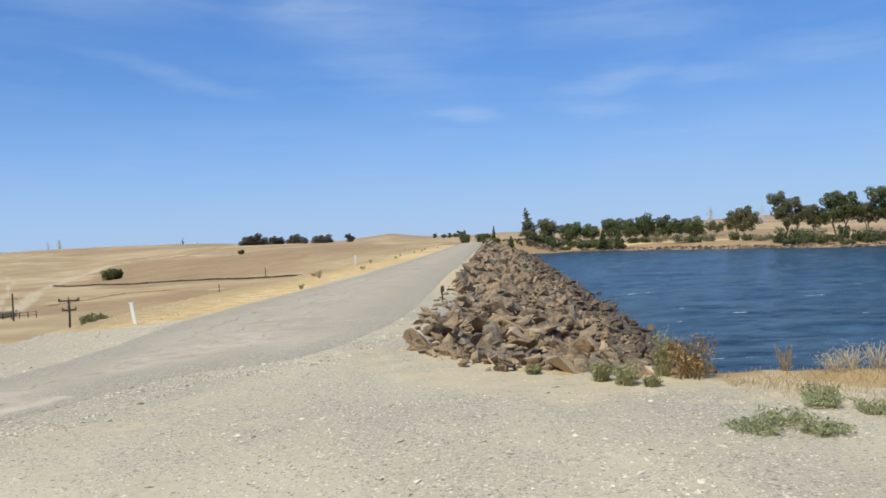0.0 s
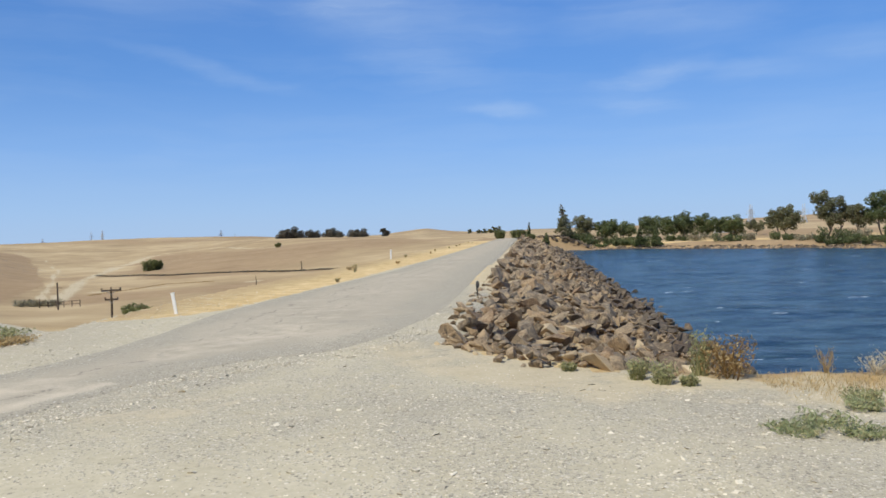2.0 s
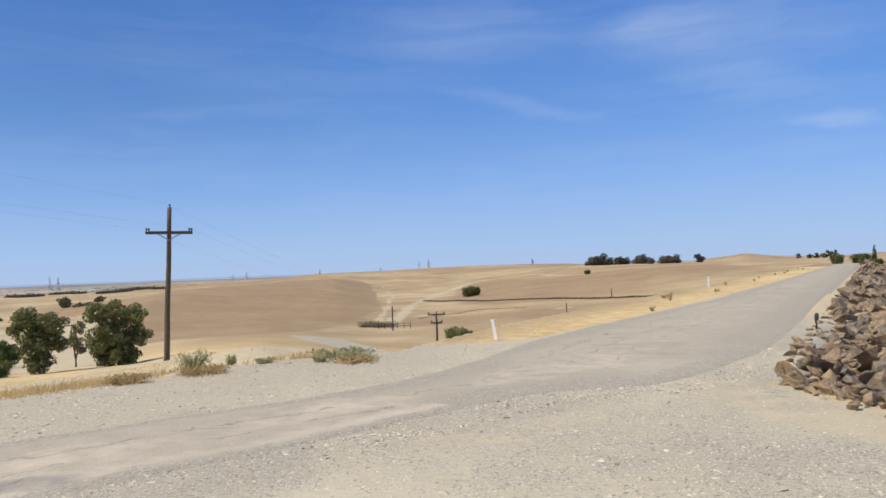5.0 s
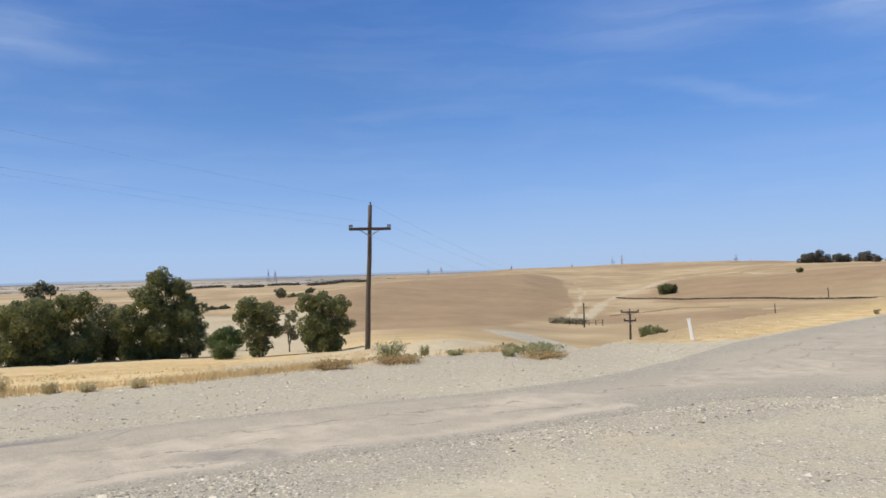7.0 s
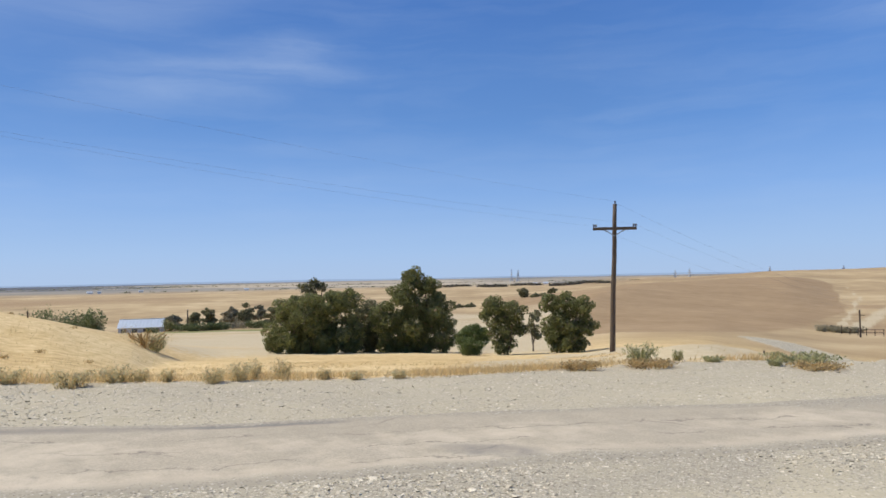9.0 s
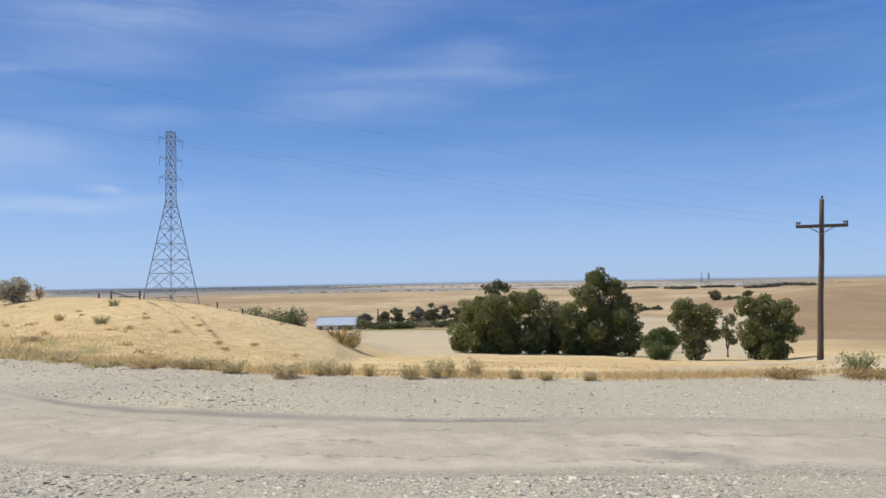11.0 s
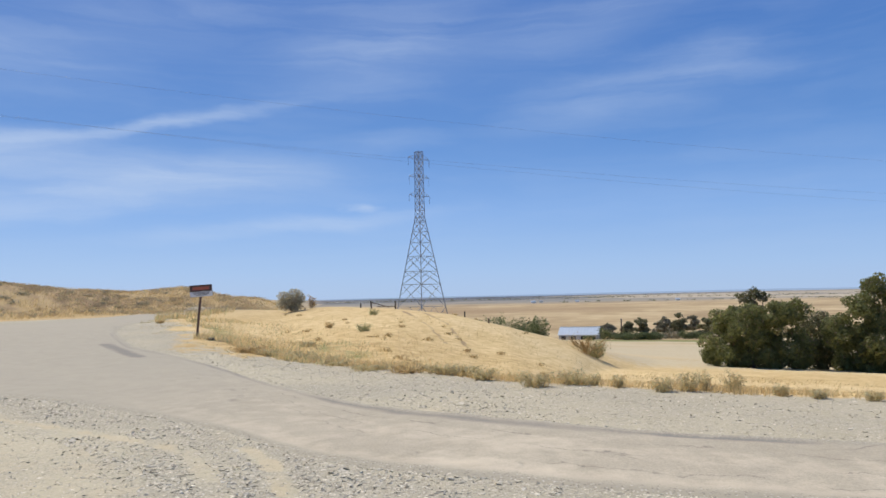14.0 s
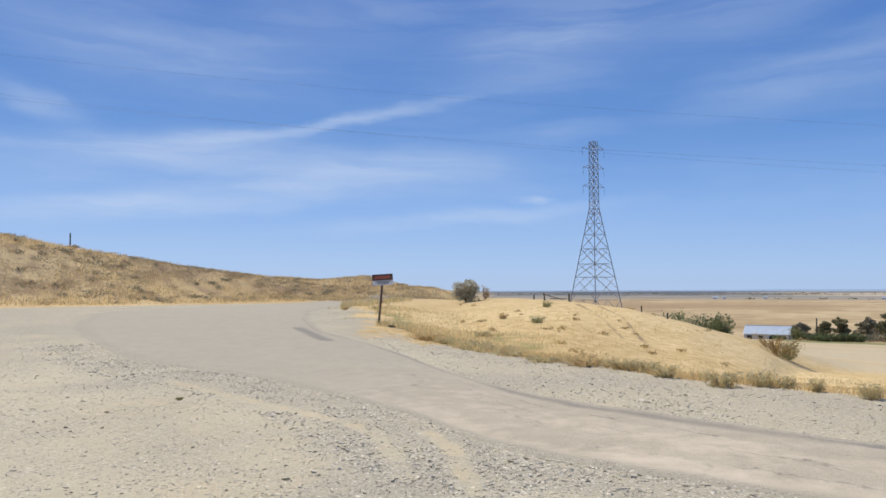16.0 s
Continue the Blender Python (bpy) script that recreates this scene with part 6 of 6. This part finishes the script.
x, y = polar(93.42, 160)
foot = soil(x, y)
lv = [0.0]
for z in (-0.6, 4.2, 7.0, 10.2, 13.2, 15.6, 17.6, 18.7, 20.2, 21.7, 23.2, 24.7, 26.2, 27.7, 29.2, 30.6, 32.0, 33.0):
    lv.append(z - foot)
lattice_tower("lattice_tower", "tall grey galvanised steel lattice transmission tower", x, y, foot, 33.0, 18.7, 3.62 + 0.15 * (-0.6 - foot), 0.72, 93.42 + 45, 0.09, lv, [(31.3 - foot, 3.2), (27.2 - foot, 3.0), (23.2 - foot, 3.1)])
for i, (h, r, ht) in enumerate(((27.3, 1250, 19), (28.0, 1250, 17), (19.3, 1200, 13), (35.6, 1500, 14), (53.6, 1300, 16), (54.1, 1320, 18), (41.0, 1500, 15), (42.0, 1500, 12), (31.0, 1500, 13), (18.3, 1400, 11), (-19.9, 700, 13), (-23.3, 760, 13))):
    x, y = polar(h, r)
    foot = soil(x, y)
    up_z = foot + ht + 4
    lattice_tower("far_tower", "faint distant steel transmission tower on the skyline", x, y, foot, up_z, foot + ht * 0.62, 2.6, 0.9, 30 * i, 0.34, [0, ht * 0.3, ht * 0.6, ht * 0.8, ht], [(ht * 0.7, 4.5), (ht * 0.85, 3.6)], "distant towers")

# ---- sign and marker posts ----
x, y = polar(110.25, 27.2)
sign = thing("warning_sign", "weathered warning sign on a leaning rusty post", "sign", x, y, turn=107, lean=(0, 5))
base = soil(x, y)
top_z = 1.6 + 27.2 * math.tan(radians(1.22)) - base
part("post", mesh_of("post", beam((0, 0, -0.4), (0, 0, top_z - 0.02), 0.075, 0.045)), M_RUST, sign)
board = part("board", block(0.74, 0.025, 0.40, (0, -0.045, top_z - 0.2), 0.006), M_WHITE, sign, "faded white sign board")
board.matrix_local = Matrix.Translation((0, 0, top_z - 0.2)) @ Matrix.Rotation(radians(-8.5), 4, "Y") @ Matrix.Translation((0, 0, 0.2 - top_z))
part("header", block(0.735, 0.006, 0.225, (0, -0.0615, top_z - 0.114), 0.001), M_RUST, board, "dark brown header panel")
part("word_bar", block(0.56, 0.006, 0.105, (0.0, -0.0685, top_z - 0.115), 0.001), M_RED, board, "red header word")
for k, (w, dz) in enumerate(((0.58, 0.26), (0.5, 0.305), (0.36, 0.35))):
    part("print_bar", block(w, 0.004, 0.022, (0, -0.061, top_z - dz), 0.0), M_GREYTEXT, board)
x, y = polar(109.6, 26.4)
ob = thing("stone_pile", "small flat stones lying beside the sign", "stone", x, y)
for k in range(3):
    q = part("stone", STONES[k].copy(), M_STONE, ob)
    q.matrix_local = pose(0.16 * k - 0.2, 0.1 * k, 0.02, 10, 5, 40 * k) @ Matrix.Diagonal((0.24, 0.17, 0.12, 1))

x, y = polar(22.75, 16.7)
post = thing("marker_post", "white leaning roadside marker post", "marker post", x, y, turn=-14, lean=(0, -10))
part("paddle", block(0.085, 0.02, 0.54, (0, 0, 0.18), 0.008), M_WHITE, post)
part("cap", block(0.104, 0.026, 0.02, (0, 0, 0.458), 0.004), M_WHITE, post)
x, y = polar(6.75, 45)
post = thing("marker_post", "white roadside marker post in the dry grass", "marker post", x, y, turn=5)
part("paddle", block(0.10, 0.02, 0.75, (0, 0, 0.2), 0.008), M_WHITE, post)
x, y = polar(0.25, 17.9)
post = thing("bollard_stub", "thin dark bent marker stub at the road's edge", "marker post", x, y, turn=0, lean=(0, 4))
part("stem", mesh_of("stem", tube([(0, 0, -0.05), (0.01, 0, 0.1), (-0.012, 0, 0.17), (0, 0, 0.2)], [0.016, 0.018, 0.02, 0.03], 6), smooth=True), M_BLACK, post)
part("head", mesh_of("head", tube([(0, 0, 0.19), (0.004, 0, 0.23), (0.004, 0, 0.31), (0, 0, 0.35)], [0.03, 0.046, 0.044, 0.02], 8), smooth=True), M_BLACK, post)
x, y = polar(131.68, 80)
ob = thing("bank_post", "lone weathered post on top of the bank", "post", x, y)
part("post", mesh_of("post", tube([(0, 0, -0.3), (0.02, 0, 1.6)], [0.07, 0.06], 8)), M_POLE, ob)
part("stub", mesh_of("stub", beam((0, 0, 1.3), (0.16, 0, 1.3), 0.06)), M_POLE, ob)
for i, (h, r, ht) in enumerate(((98.2, 52, 0.3), (90.3, 47, 0.35), (88.5, 44, 0.3), (36.5, 30, 0.42), (36.7, 30.4, 0.34), (13.5, 190, 2.2), (16.9, 150, 1.8))):
    x, y = polar(h, r)
    ob = thing("fence_post", "weathered wooden fence post in dry grass", "fence post", x, y, lean=(0, 4 * math.sin(i)), group="fence posts")
    part("post", mesh_of("post", tube([(0, 0, -0.2), (0, 0, ht)], [0.025 + 0.0004 * r] * 2, 7)), M_POLE, ob)
    part("top", mesh_of("top", tube([(0, 0, ht), (0, 0, ht + 0.03)], [0.025 + 0.0004 * r, 0.02], 7)), M_POLE, ob)

x, y = polar(96.4, 50)
ob = thing("fence_brace", "weathered wooden fence corner with a slanting brace", "fence", x, y, turn=96.4)
for xx, ht, lean in ((-0.85, 0.52, -0.06), (0.72, 0.5, 0.0)):
    part("post", mesh_of("post", tube([(xx, 0, -0.3), (xx + lean, 0, ht)], [0.055, 0.05], 7)), M_POLE, ob)
part("brace", mesh_of("brace", beam((-0.88, 0, 0.44), (0.3, 0, 0.1), 0.05)), M_POLE, ob)
part("rail", mesh_of("rail", beam((-0.5, 0.05, 0.16), (0.72, 0.05, 0.14), 0.04)), M_POLE, ob)

# ---- shrubs and weeds near the road ----
lobed_tree("round grey-green shrub on the knoll beside the road", 103.4, 56, ((103.9, 0.2, 0.55), (103.2, 0.4, 0.55), (102.8, 0.1, 0.5), (103.4, -0.2, 0.6), (103.0, -0.4, 0.55), (104.0, -0.3, 0.5)), M_SAGE, 301, leaf=0.055, thick=0.5, trunks=1, name="shrub", category="shrub")
x, y = polar(101.9, 55)
bush("small dry shrub beside the round one", "shrub", x, y, 0.9, 1.1, M_WEED_RUST, 302, count=260, leaf=0.06, name="shrub")
x, y = polar(80.5, 45)
bush("small green shrub growing beside the dry one", "shrub", x, y, 1.5, 1.1, M_WEED_GREEN, 304, count=1200, leaf=0.06, name="shrub", stems=10)
x, y = polar(81.2, 44)
bush("sprawling half-dry shrub in the grass", "shrub", x, y, 3.4, 1.4, M_WEED, 303, count=700, leaf=0.045, name="shrub", stems=16, blades=90, blade_mat=M_STRAW)
WEEDS = ((45.2, 14.2, 0.75, 0.62, 0), (42.1, 15.0, 0.22, 0.42, 0), (49.6, 13.3, 0.7, 0.26, 2), (45.0, 13.2, 0.9, 0.30, 2), (40.6, 13.9, 0.36, 0.22, 0), (34.2, 14.6, 1.1, 0.34, 0), (33.2, 14.0, 0.8, 0.26, 2), (36.4, 14.2, 0.26, 0.26, 0),
         (86.2, 13.3, 0.62, 0.42, 1), (82.9, 13.3, 0.56, 0.44, 1), (81.0, 13.4, 0.4, 0.36, 1), (79.6, 13.4, 0.34, 0.44, 1), (77.0, 13.0, 0.55, 0.40, 1), (75.0, 12.9, 0.6, 0.42, 1), (73.2, 12.8, 0.4, 0.36, 1), (71.4, 12.8, 0.5, 0.44, 1), (69.0, 12.6, 0.36, 0.3, 1), (66.8, 12.6, 0.34, 0.26, 1), (63.0, 12.5, 0.3, 0.22, 1),
         (89.0, 14.3, 0.6, 0.36, 1), (91.0, 14.9, 0.7, 0.40, 1), (93.0, 15.4, 0.7, 0.38, 1), (95.2, 16.2, 0.8, 0.36, 2), (97.5, 17.2, 0.8, 0.40, 1), (99.8, 18.4, 0.8, 0.36, 1), (101.6, 19.4, 0.9, 0.42, 1), (103.4, 20.6, 1.0, 0.46, 1), (105.0, 22.0, 0.9, 0.42, 1), (106.4, 23.0, 1.0, 0.40, 2),
         (102.5, 27.0, 0.9, 0.4, 1), (98.6, 33.0, 0.9, 0.46, 0), (100.7, 36.0, 0.7, 0.34, 2), (96.8, 44.0, 1.0, 0.5, 0), (112.5, 38, 0.7, 0.3, 2), (110.8, 40, 0.6, 0.3, 0), (125.2, 11.6, 0.12, 0.05, 0))
for i, (h, r, w, ht, k) in enumerate(WEEDS):
    vary = math.sin(i * 12.9) * 0.5 + 0.5
    x, y = polar(h + 0.5 * math.sin(i * 7.7), r + 0.35 * math.sin(i * 5.1))
    w, ht = w * (0.7 + 0.6 * vary), ht * (1.15 - 0.55 * vary)
    bush(("dusty green roadside weed", "dry half-green weed at the gravel's edge", "low tan dry weed clump")[k], "weed", x, y, w * (0.95 if h < 47 else 1.1), ht * (0.7 if h < 47 else 0.5 + 0.35 * math.sin(i * 3.7) ** 2), (M_WEED_GREEN, M_WEED, M_STRAW)[k], 310 + i, count=int(380 + 420 * w), leaf=0.016 + 0.012 * w, name="weed", group="roadside weeds", stems=14, blades=int(34 + 30 * w), blade_mat=(M_WEED_GREEN, M_WEED, M_STRAW)[k], slim=0.35, fill=0.15)
# beside the riprap and on the near bank
for i, (x, y, w, ht, k) in enumerate(((2.52, 7.75, 0.62, 0.48, 2), (2.3, 7.9, 0.3, 0.50, 1), (1.8, 7.5, 0.34, 0.27, 1), (1.58, 7.7, 0.26, 0.24, 1), (2.02, 7.35, 0.2, 0.12, 1), (0.95, 8.25, 0.22, 0.09, 1),
                                      (2.3, 5.6, 0.5, 0.07, 0), (2.6, 5.78, 0.55, 0.09, 0), (2.75, 5.45, 0.42, 0.09, 0), (3.15, 6.25, 0.42, 0.12, 0), (3.45, 6.0, 0.4, 0.09, 0), (3.5, 5.65, 0.36, 0.09, 0), (3.85, 5.8, 0.42, 0.10, 0), (3.3, 6.6, 0.4, 0.12, 1), (4.2, 6.0, 0.5, 0.15, 0),
                                      (3.55, 7.8, 0.26, 0.3, 3), (4.0, 7.7, 0.4, 0.24, 4), (4.25, 7.8, 0.5, 0.28, 4), (4.55, 7.8, 0.45, 0.30, 4), (4.8, 7.7, 0.4, 0.26, 4)  )):
    bush(("low green weed spreading over gravel", "pale green weed among the rocks", "rust-brown dried dock on the lake bank", "pinkish dry weed on the bank", "pale feathery oat grass above the water")[k], "weed", x, y, w, ht, (M_WEED_FRESH, M_WEED_GREEN, M_WEED_RUST, M_WEED_RUST, M_OAT)[k], 400 + i,
         count=(700, 420, 1100, 200, 420)[k], leaf=(0.018, 0.022, 0.022, 0.012, 0.012)[k], name="weed", stems=12, blades=(14, 70, 6, 6, 10)[k], blade_mat=(M_WEED_FRESH, M_WEED_GREEN, M_WEED_RUST, M_STRAW, M_OAT)[k], slim=0.3)
for i in range(11):
    v = 24 + i * 7.3 + math.sin(i * 2.3)
    x, y = dam(-6.4 - 1.6 * abs(math.sin(i * 1.7)), v)
    bush("small tan weed on the dam's grassy shoulder", "weed", x, y, 0.2 + 0.08 * math.sin(i), 0.17, (M_STRAW, M_WEED)[i % 3 == 0], 500 + i, count=90, leaf=0.04, name="weed", group="shoulder weeds", stems=6)
x, y = polar(9.55, 31)
bush("round olive tumbleweed on the shoulder", "weed", x, y, 0.34, 0.36, M_WEED, 530, count=260, leaf=0.03, name="tumbleweed")


# ---- dry grass ----
def blades(name, label, places, mat, seed):
    """Upright dry blades: places holds x, y, height, width."""
    rng = np.random.default_rng(seed)
    p = np.array(places)
    n = len(p)
    z = land(p[:, 0], p[:, 1])
    a = rng.random(n) * math.pi
    side = np.stack([np.cos(a), np.sin(a), np.zeros(n)], 1) * p[:, 3:4]
    foot = np.stack([p[:, 0], p[:, 1], z - 0.03], 1)
    tilt = np.concatenate([rng.normal(size=(n, 2)) * 0.33 + np.array([0.12, 0.1]), np.ones((n, 1))], 1) * p[:, 2:3]
    v = np.stack([foot - side, foot + side, foot + tilt * 0.6 + side * 0.7, foot + tilt, foot + tilt * 0.6 - side * 0.7], 1).reshape(-1, 3)
    me = bpy.data.meshes.new(name)
    me.from_pydata(v.tolist(), [], np.arange(n * 5).reshape(-1, 5).tolist())
    me.materials.append(mat)
    return tagged(new(name, me), label, "grass", kind="stuff")


rng = np.random.default_rng(77)
n = 60000
h, s = rng.uniform(28, 108, n), rng.exponential(1.9, n)
r = pad_edge(h) - 0.25 + s
x, y = -np.sin(np.radians(h)) * r, np.cos(np.radians(h)) * r
keep = np.flatnonzero(rough2(x, y, 1.3, 61) + rng.uniform(-0.3, 0.5, n) > np.where(h < 47, 0.62, 0.12))[:13000]
fringe = np.stack([x, y, rng.uniform(0.04, 0.20, n) * np.where(s < 2, 1.0, 0.7), 0.003 + 0.00022 * r], 1)[keep].tolist()
h = rng.uniform(46, 108, 30000)
r = pad_edge(h) + 0.6 + 26 * rng.random(30000) ** 1.5
x, y = -np.sin(np.radians(h)) * r, np.cos(np.radians(h)) * r
keep = np.flatnonzero(rough2(x, y, 2.2, 67) + rng.uniform(-0.4, 0.4, 30000) > -0.05)
field = np.stack([x, y, rng.uniform(0.04, 0.14, 30000), 0.003 + 0.00025 * r], 1)[keep].tolist()
for k in range(500):
    v = 16 + 40 * rng.random() ** 1.8
    x, y = dam(-5.75 - 3.6 * rng.random(), v)
    field.append((x, y, rng.uniform(0.03, 0.09), 0.003 + 0.0002 * v))
n = 6000
h = rng.uniform(105, 142, n)
r = along(h, 104, 66, 118, 60, 126, 54, 140, 50) + 3 + 24 * rng.random(n)
x, y = -np.sin(np.radians(h)) * r, np.cos(np.radians(h)) * r
keep = np.flatnonzero(rough2(x, y, 6, 64) + rng.uniform(-0.3, 0.3, n) > 0.05)
w = rng.uniform(0.2, 0.75, n)
scrub = leaves(rng, np.stack([x, y, land(x, y) + 0.08], 1)[keep], np.stack([w, w, w * 0.3], 1)[keep], 52000, 0.062, 0.4, -0.5, 0.1)
scrub.materials.append(M_SCRUB)
tagged(new("bank_scrub", scrub), "brown dry scrub on the cut bank", "scrub", kind="stuff")
n = 52000
h = rng.uniform(104, 142, n)
r = along(h, 104, 66, 118, 60, 126, 54, 140, 50) + 1 + 27 * rng.random(n)
x, y = -np.sin(np.radians(h)) * r, np.cos(np.radians(h)) * r
keep = np.flatnonzero(rough2(x, y, 4.5, 65) - 0.5 * rough2(x, y, 6, 64) + rng.uniform(-0.4, 0.4, n) > 0.0)
bank_blades = np.stack([x, y, rng.uniform(0.08, 0.34, n), 0.012 + 0.010 * rng.random(n)], 1)[keep].tolist()
n = 14000
h, s = rng.uniform(82, 113, n), rng.exponential(1.5, n)
r = pad_edge(h) + 0.1 + s * np.where(h > 97, 1.5, 0.8)
x, y = -np.sin(np.radians(h)) * r, np.cos(np.radians(h)) * r
keep = np.flatnonzero(rough2(x, y, 1.5, 66) + rng.uniform(-0.3, 0.4, n) > np.where(h > 107, 0.45, 0.15))
verge_weeds = np.stack([x, y, rng.uniform(0.05, 0.24, n), 0.003 + 0.00025 * r], 1)[keep].tolist()
n = 22000
h = rng.uniform(93, 110.5, n)
r = np.minimum(pad_edge(h), 27) - 0.8 + 22 * rng.random(n) ** 1.6
x, y = -np.sin(np.radians(h)) * r, np.cos(np.radians(h)) * r
keep = np.flatnonzero(rough2(x, y, 2.4, 68) + rng.uniform(-0.3, 0.3, n) > 0.26 - 0.16 * ease(99, 102, h) + 0.35 * ease(0.5, -1.5, r - np.minimum(pad_edge(h), 27)) + 0.9 * ease(99, 94, h) + 0.03 * np.maximum(r - pad_edge(h) - 4, 0) * (h < 104))
verge_weeds += np.stack([x, y, 0.05 + 0.22 * rng.random(n) ** 1.8, 0.003 + 0.0003 * r], 1)[keep].tolist()
n = 2600
h = rng.uniform(107.5, 113, n)
r = along(h, 106, 72, 110, 58.5, 112.9, 46.7, 114.8, 38.6) - 0.4 - rng.exponential(1.6, n)
x, y = -np.sin(np.radians(h)) * r, np.cos(np.radians(h)) * r
keep = np.flatnonzero(rough2(x, y, 2.0, 69) + rng.uniform(-0.3, 0.3, n) > -0.1)
verge_weeds += np.stack([x, y, rng.uniform(0.12, 0.48, n), 0.006 + 0.0003 * r], 1)[keep].tolist()
n = 9000
h = rng.uniform(102.5, 114, n)
r = along(h, 102, 19, 106, 19, 110, 24, 114, 28) + 24 * rng.random(n)
x, y = -np.sin(np.radians(h)) * r, np.cos(np.radians(h)) * r
keep = np.flatnonzero(rough2(x, y, 1.6, 70) + rng.uniform(-0.35, 0.35, n) > 0.28)
verge_weeds += np.stack([x, y, 0.02 + 0.08 * rng.random(n), 0.003 + 0.0003 * r], 1)[keep].tolist()
blades("bank_straw", "golden dry grass over the cut bank", bank_blades[::2], M_STRAW, 11)
blades("bank_pale_grass", "bleached dry grass over the cut bank", bank_blades[1::2], M_STRAW_PALE, 12)
blades("verge_weeds", "mixed tan and olive dry weeds on the road's verge", verge_weeds[::3], M_WEED, 5)
blades("verge_greens", "dusty olive weeds among the dry grass of the verge", verge_weeds[1::6], M_WEED_GREEN, 7)
blades("verge_grass", "pale dry grass mixed into the weeds on the verge", verge_weeds[2::3] + verge_weeds[4::6], M_STRAW_PALE, 6)
blades("grass_fringe", "tan dry grass fringe along the gravel's edge", fringe, M_STRAW_PALE, 1)
blades("dry_grass", "straw-coloured dry grass on the slopes", field, M_STRAW_PALE, 2)
bank = []
for k in range(7500):
    x, y = rng.uniform(2.75, 7.5), 7.35 + rng.normal() * 0.28
    bank.append((x, y, rng.uniform(0.03, 0.085), 0.0035))
for k in range(900):
    x, y = rng.uniform(3.0, 6.5), 6.7 + rng.normal() * 0.3
    bank.append((x, y, rng.uniform(0.05, 0.12), 0.0035))
knoll = []
for k in range(30):
    h, s = rng.uniform(84, 106), rng.uniform(2, 34)
    knoll.append(polar(h, float(pad_edge(h)) + s))


def low_growth(name, label, places, wide, tall, count, leaf, mat, seed):
    """A joined strip of small clumps: places holds x, y."""
    rng = np.random.default_rng(seed)
    p = np.array(places)
    w = wide * rng.uniform(0.5, 1.2, len(p))
    me = leaves(rng, np.stack([p[:, 0], p[:, 1], land(p[:, 0], p[:, 1]) + tall * 0.35], 1), np.stack([w, w, np.full(len(p), tall)], 1), count, leaf, 0.4, -0.2, 0.1)
    me.materials.append(mat)
    return tagged(new(name, me), label, "scrub", kind="stuff")


ditch = [polar(9 + 0.16 * i, float(along(9 + 0.16 * i, 9, 176, 14.8, 189, 23.4, 221, 27.8, 252))) for i in range(118)]
ditch_two = [polar(20 + 0.12 * i, float(along(20 + 0.12 * i, 19.9, 176, 23.4, 181, 28.3, 156))) for i in range(70)]
# dark clumps added in place of the first ditch's shaded bank
low_growth("ditch_scrub", "dark clumps standing in for the ditch's shaded bank", ditch, 1.1, 0.30, 9000, 0.15, M_LEAF_OAK, 8)
low_growth("ditch_weeds", "thin brown weeds along a second ditch", ditch_two, 0.9, 0.12, 1500, 0.12, M_WEED_RUST, 18)
low_growth("knoll_tufts", "small dry tufts scattered over the grassy knoll", knoll, 0.25, 0.10, 1500, 0.05, M_STRAW, 10)
rows = []
for h0, h1, r0, n in ((45, 66, 900, 60), (50, 74, 1300, 70), (60, 97, 1700, 90), (70, 100, 2300, 110), (66, 84, 860, 24), (84, 98, 3000, 80), (76, 101, 1500, 160), (78, 101, 2000, 200)):
    for i in range(n):
        rows.append(polar(h0 + (h1 - h0) * (i + rng.uniform(-0.8, 0.8)) / n, r0 * rng.uniform(0.94, 1.06)))
low_growth("far_trees", "dark lines of far-off trees on the plain", rows[::2], 8.0, 1.2, 9000, 1.0, M_LEAF_EUC, 9)
bushes = []
for k in range(170):
    h = rng.uniform(106, 140)
    bushes.append(polar(h, float(along(h, 104, 66, 118, 60, 126, 54, 140, 50)) + rng.uniform(2, 22)))
low_growth("bank_bushes", "dull brown and grey bushes on the cut bank", bushes[::2], 0.75, 0.22, 9000, 0.07, M_LEAF_GREY, 20)
low_growth("bank_olive_bushes", "faded olive bushes on the cut bank", bushes[1::2], 0.7, 0.2, 7000, 0.07, M_SCRUB, 22)
belt = [polar(47 + 14 * i / 90 + 0.06 * math.sin(i * 3.1), 700 + 30 * math.sin(i * 0.2)) for i in range(90) if math.sin(i * 0.37) + 0.6 * math.sin(i * 1.31) > -0.3]
low_growth("tree_belt", "dark belt of orchard trees across the plain", belt, 7.0, 1.6, 9000, 0.9, M_LEAF_OAK, 19)
blades("bank_grass", "pale dry grass along the lake bank", bank, M_STRAW, 3)

# ---- the farthest hills ----
# a glowing strip that stands in for hazy hills
fh = np.arange(-70, 120, 0.5)
fx, fy = -np.sin(np.radians(fh)) * 4650, np.cos(np.radians(fh)) * 4650
height = -3 + 9 * rough2(fh, fh * 0 + 3, 14, 71) + along(fh, -70, 6, 40, 2, 55, 6, 75, 0, 120, 0)
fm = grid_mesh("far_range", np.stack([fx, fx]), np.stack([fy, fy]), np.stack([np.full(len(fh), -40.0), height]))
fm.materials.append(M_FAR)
tagged(new("backdrop", fm), "glowing backdrop strip for the hazy blue far hills", "hills", kind="structure")
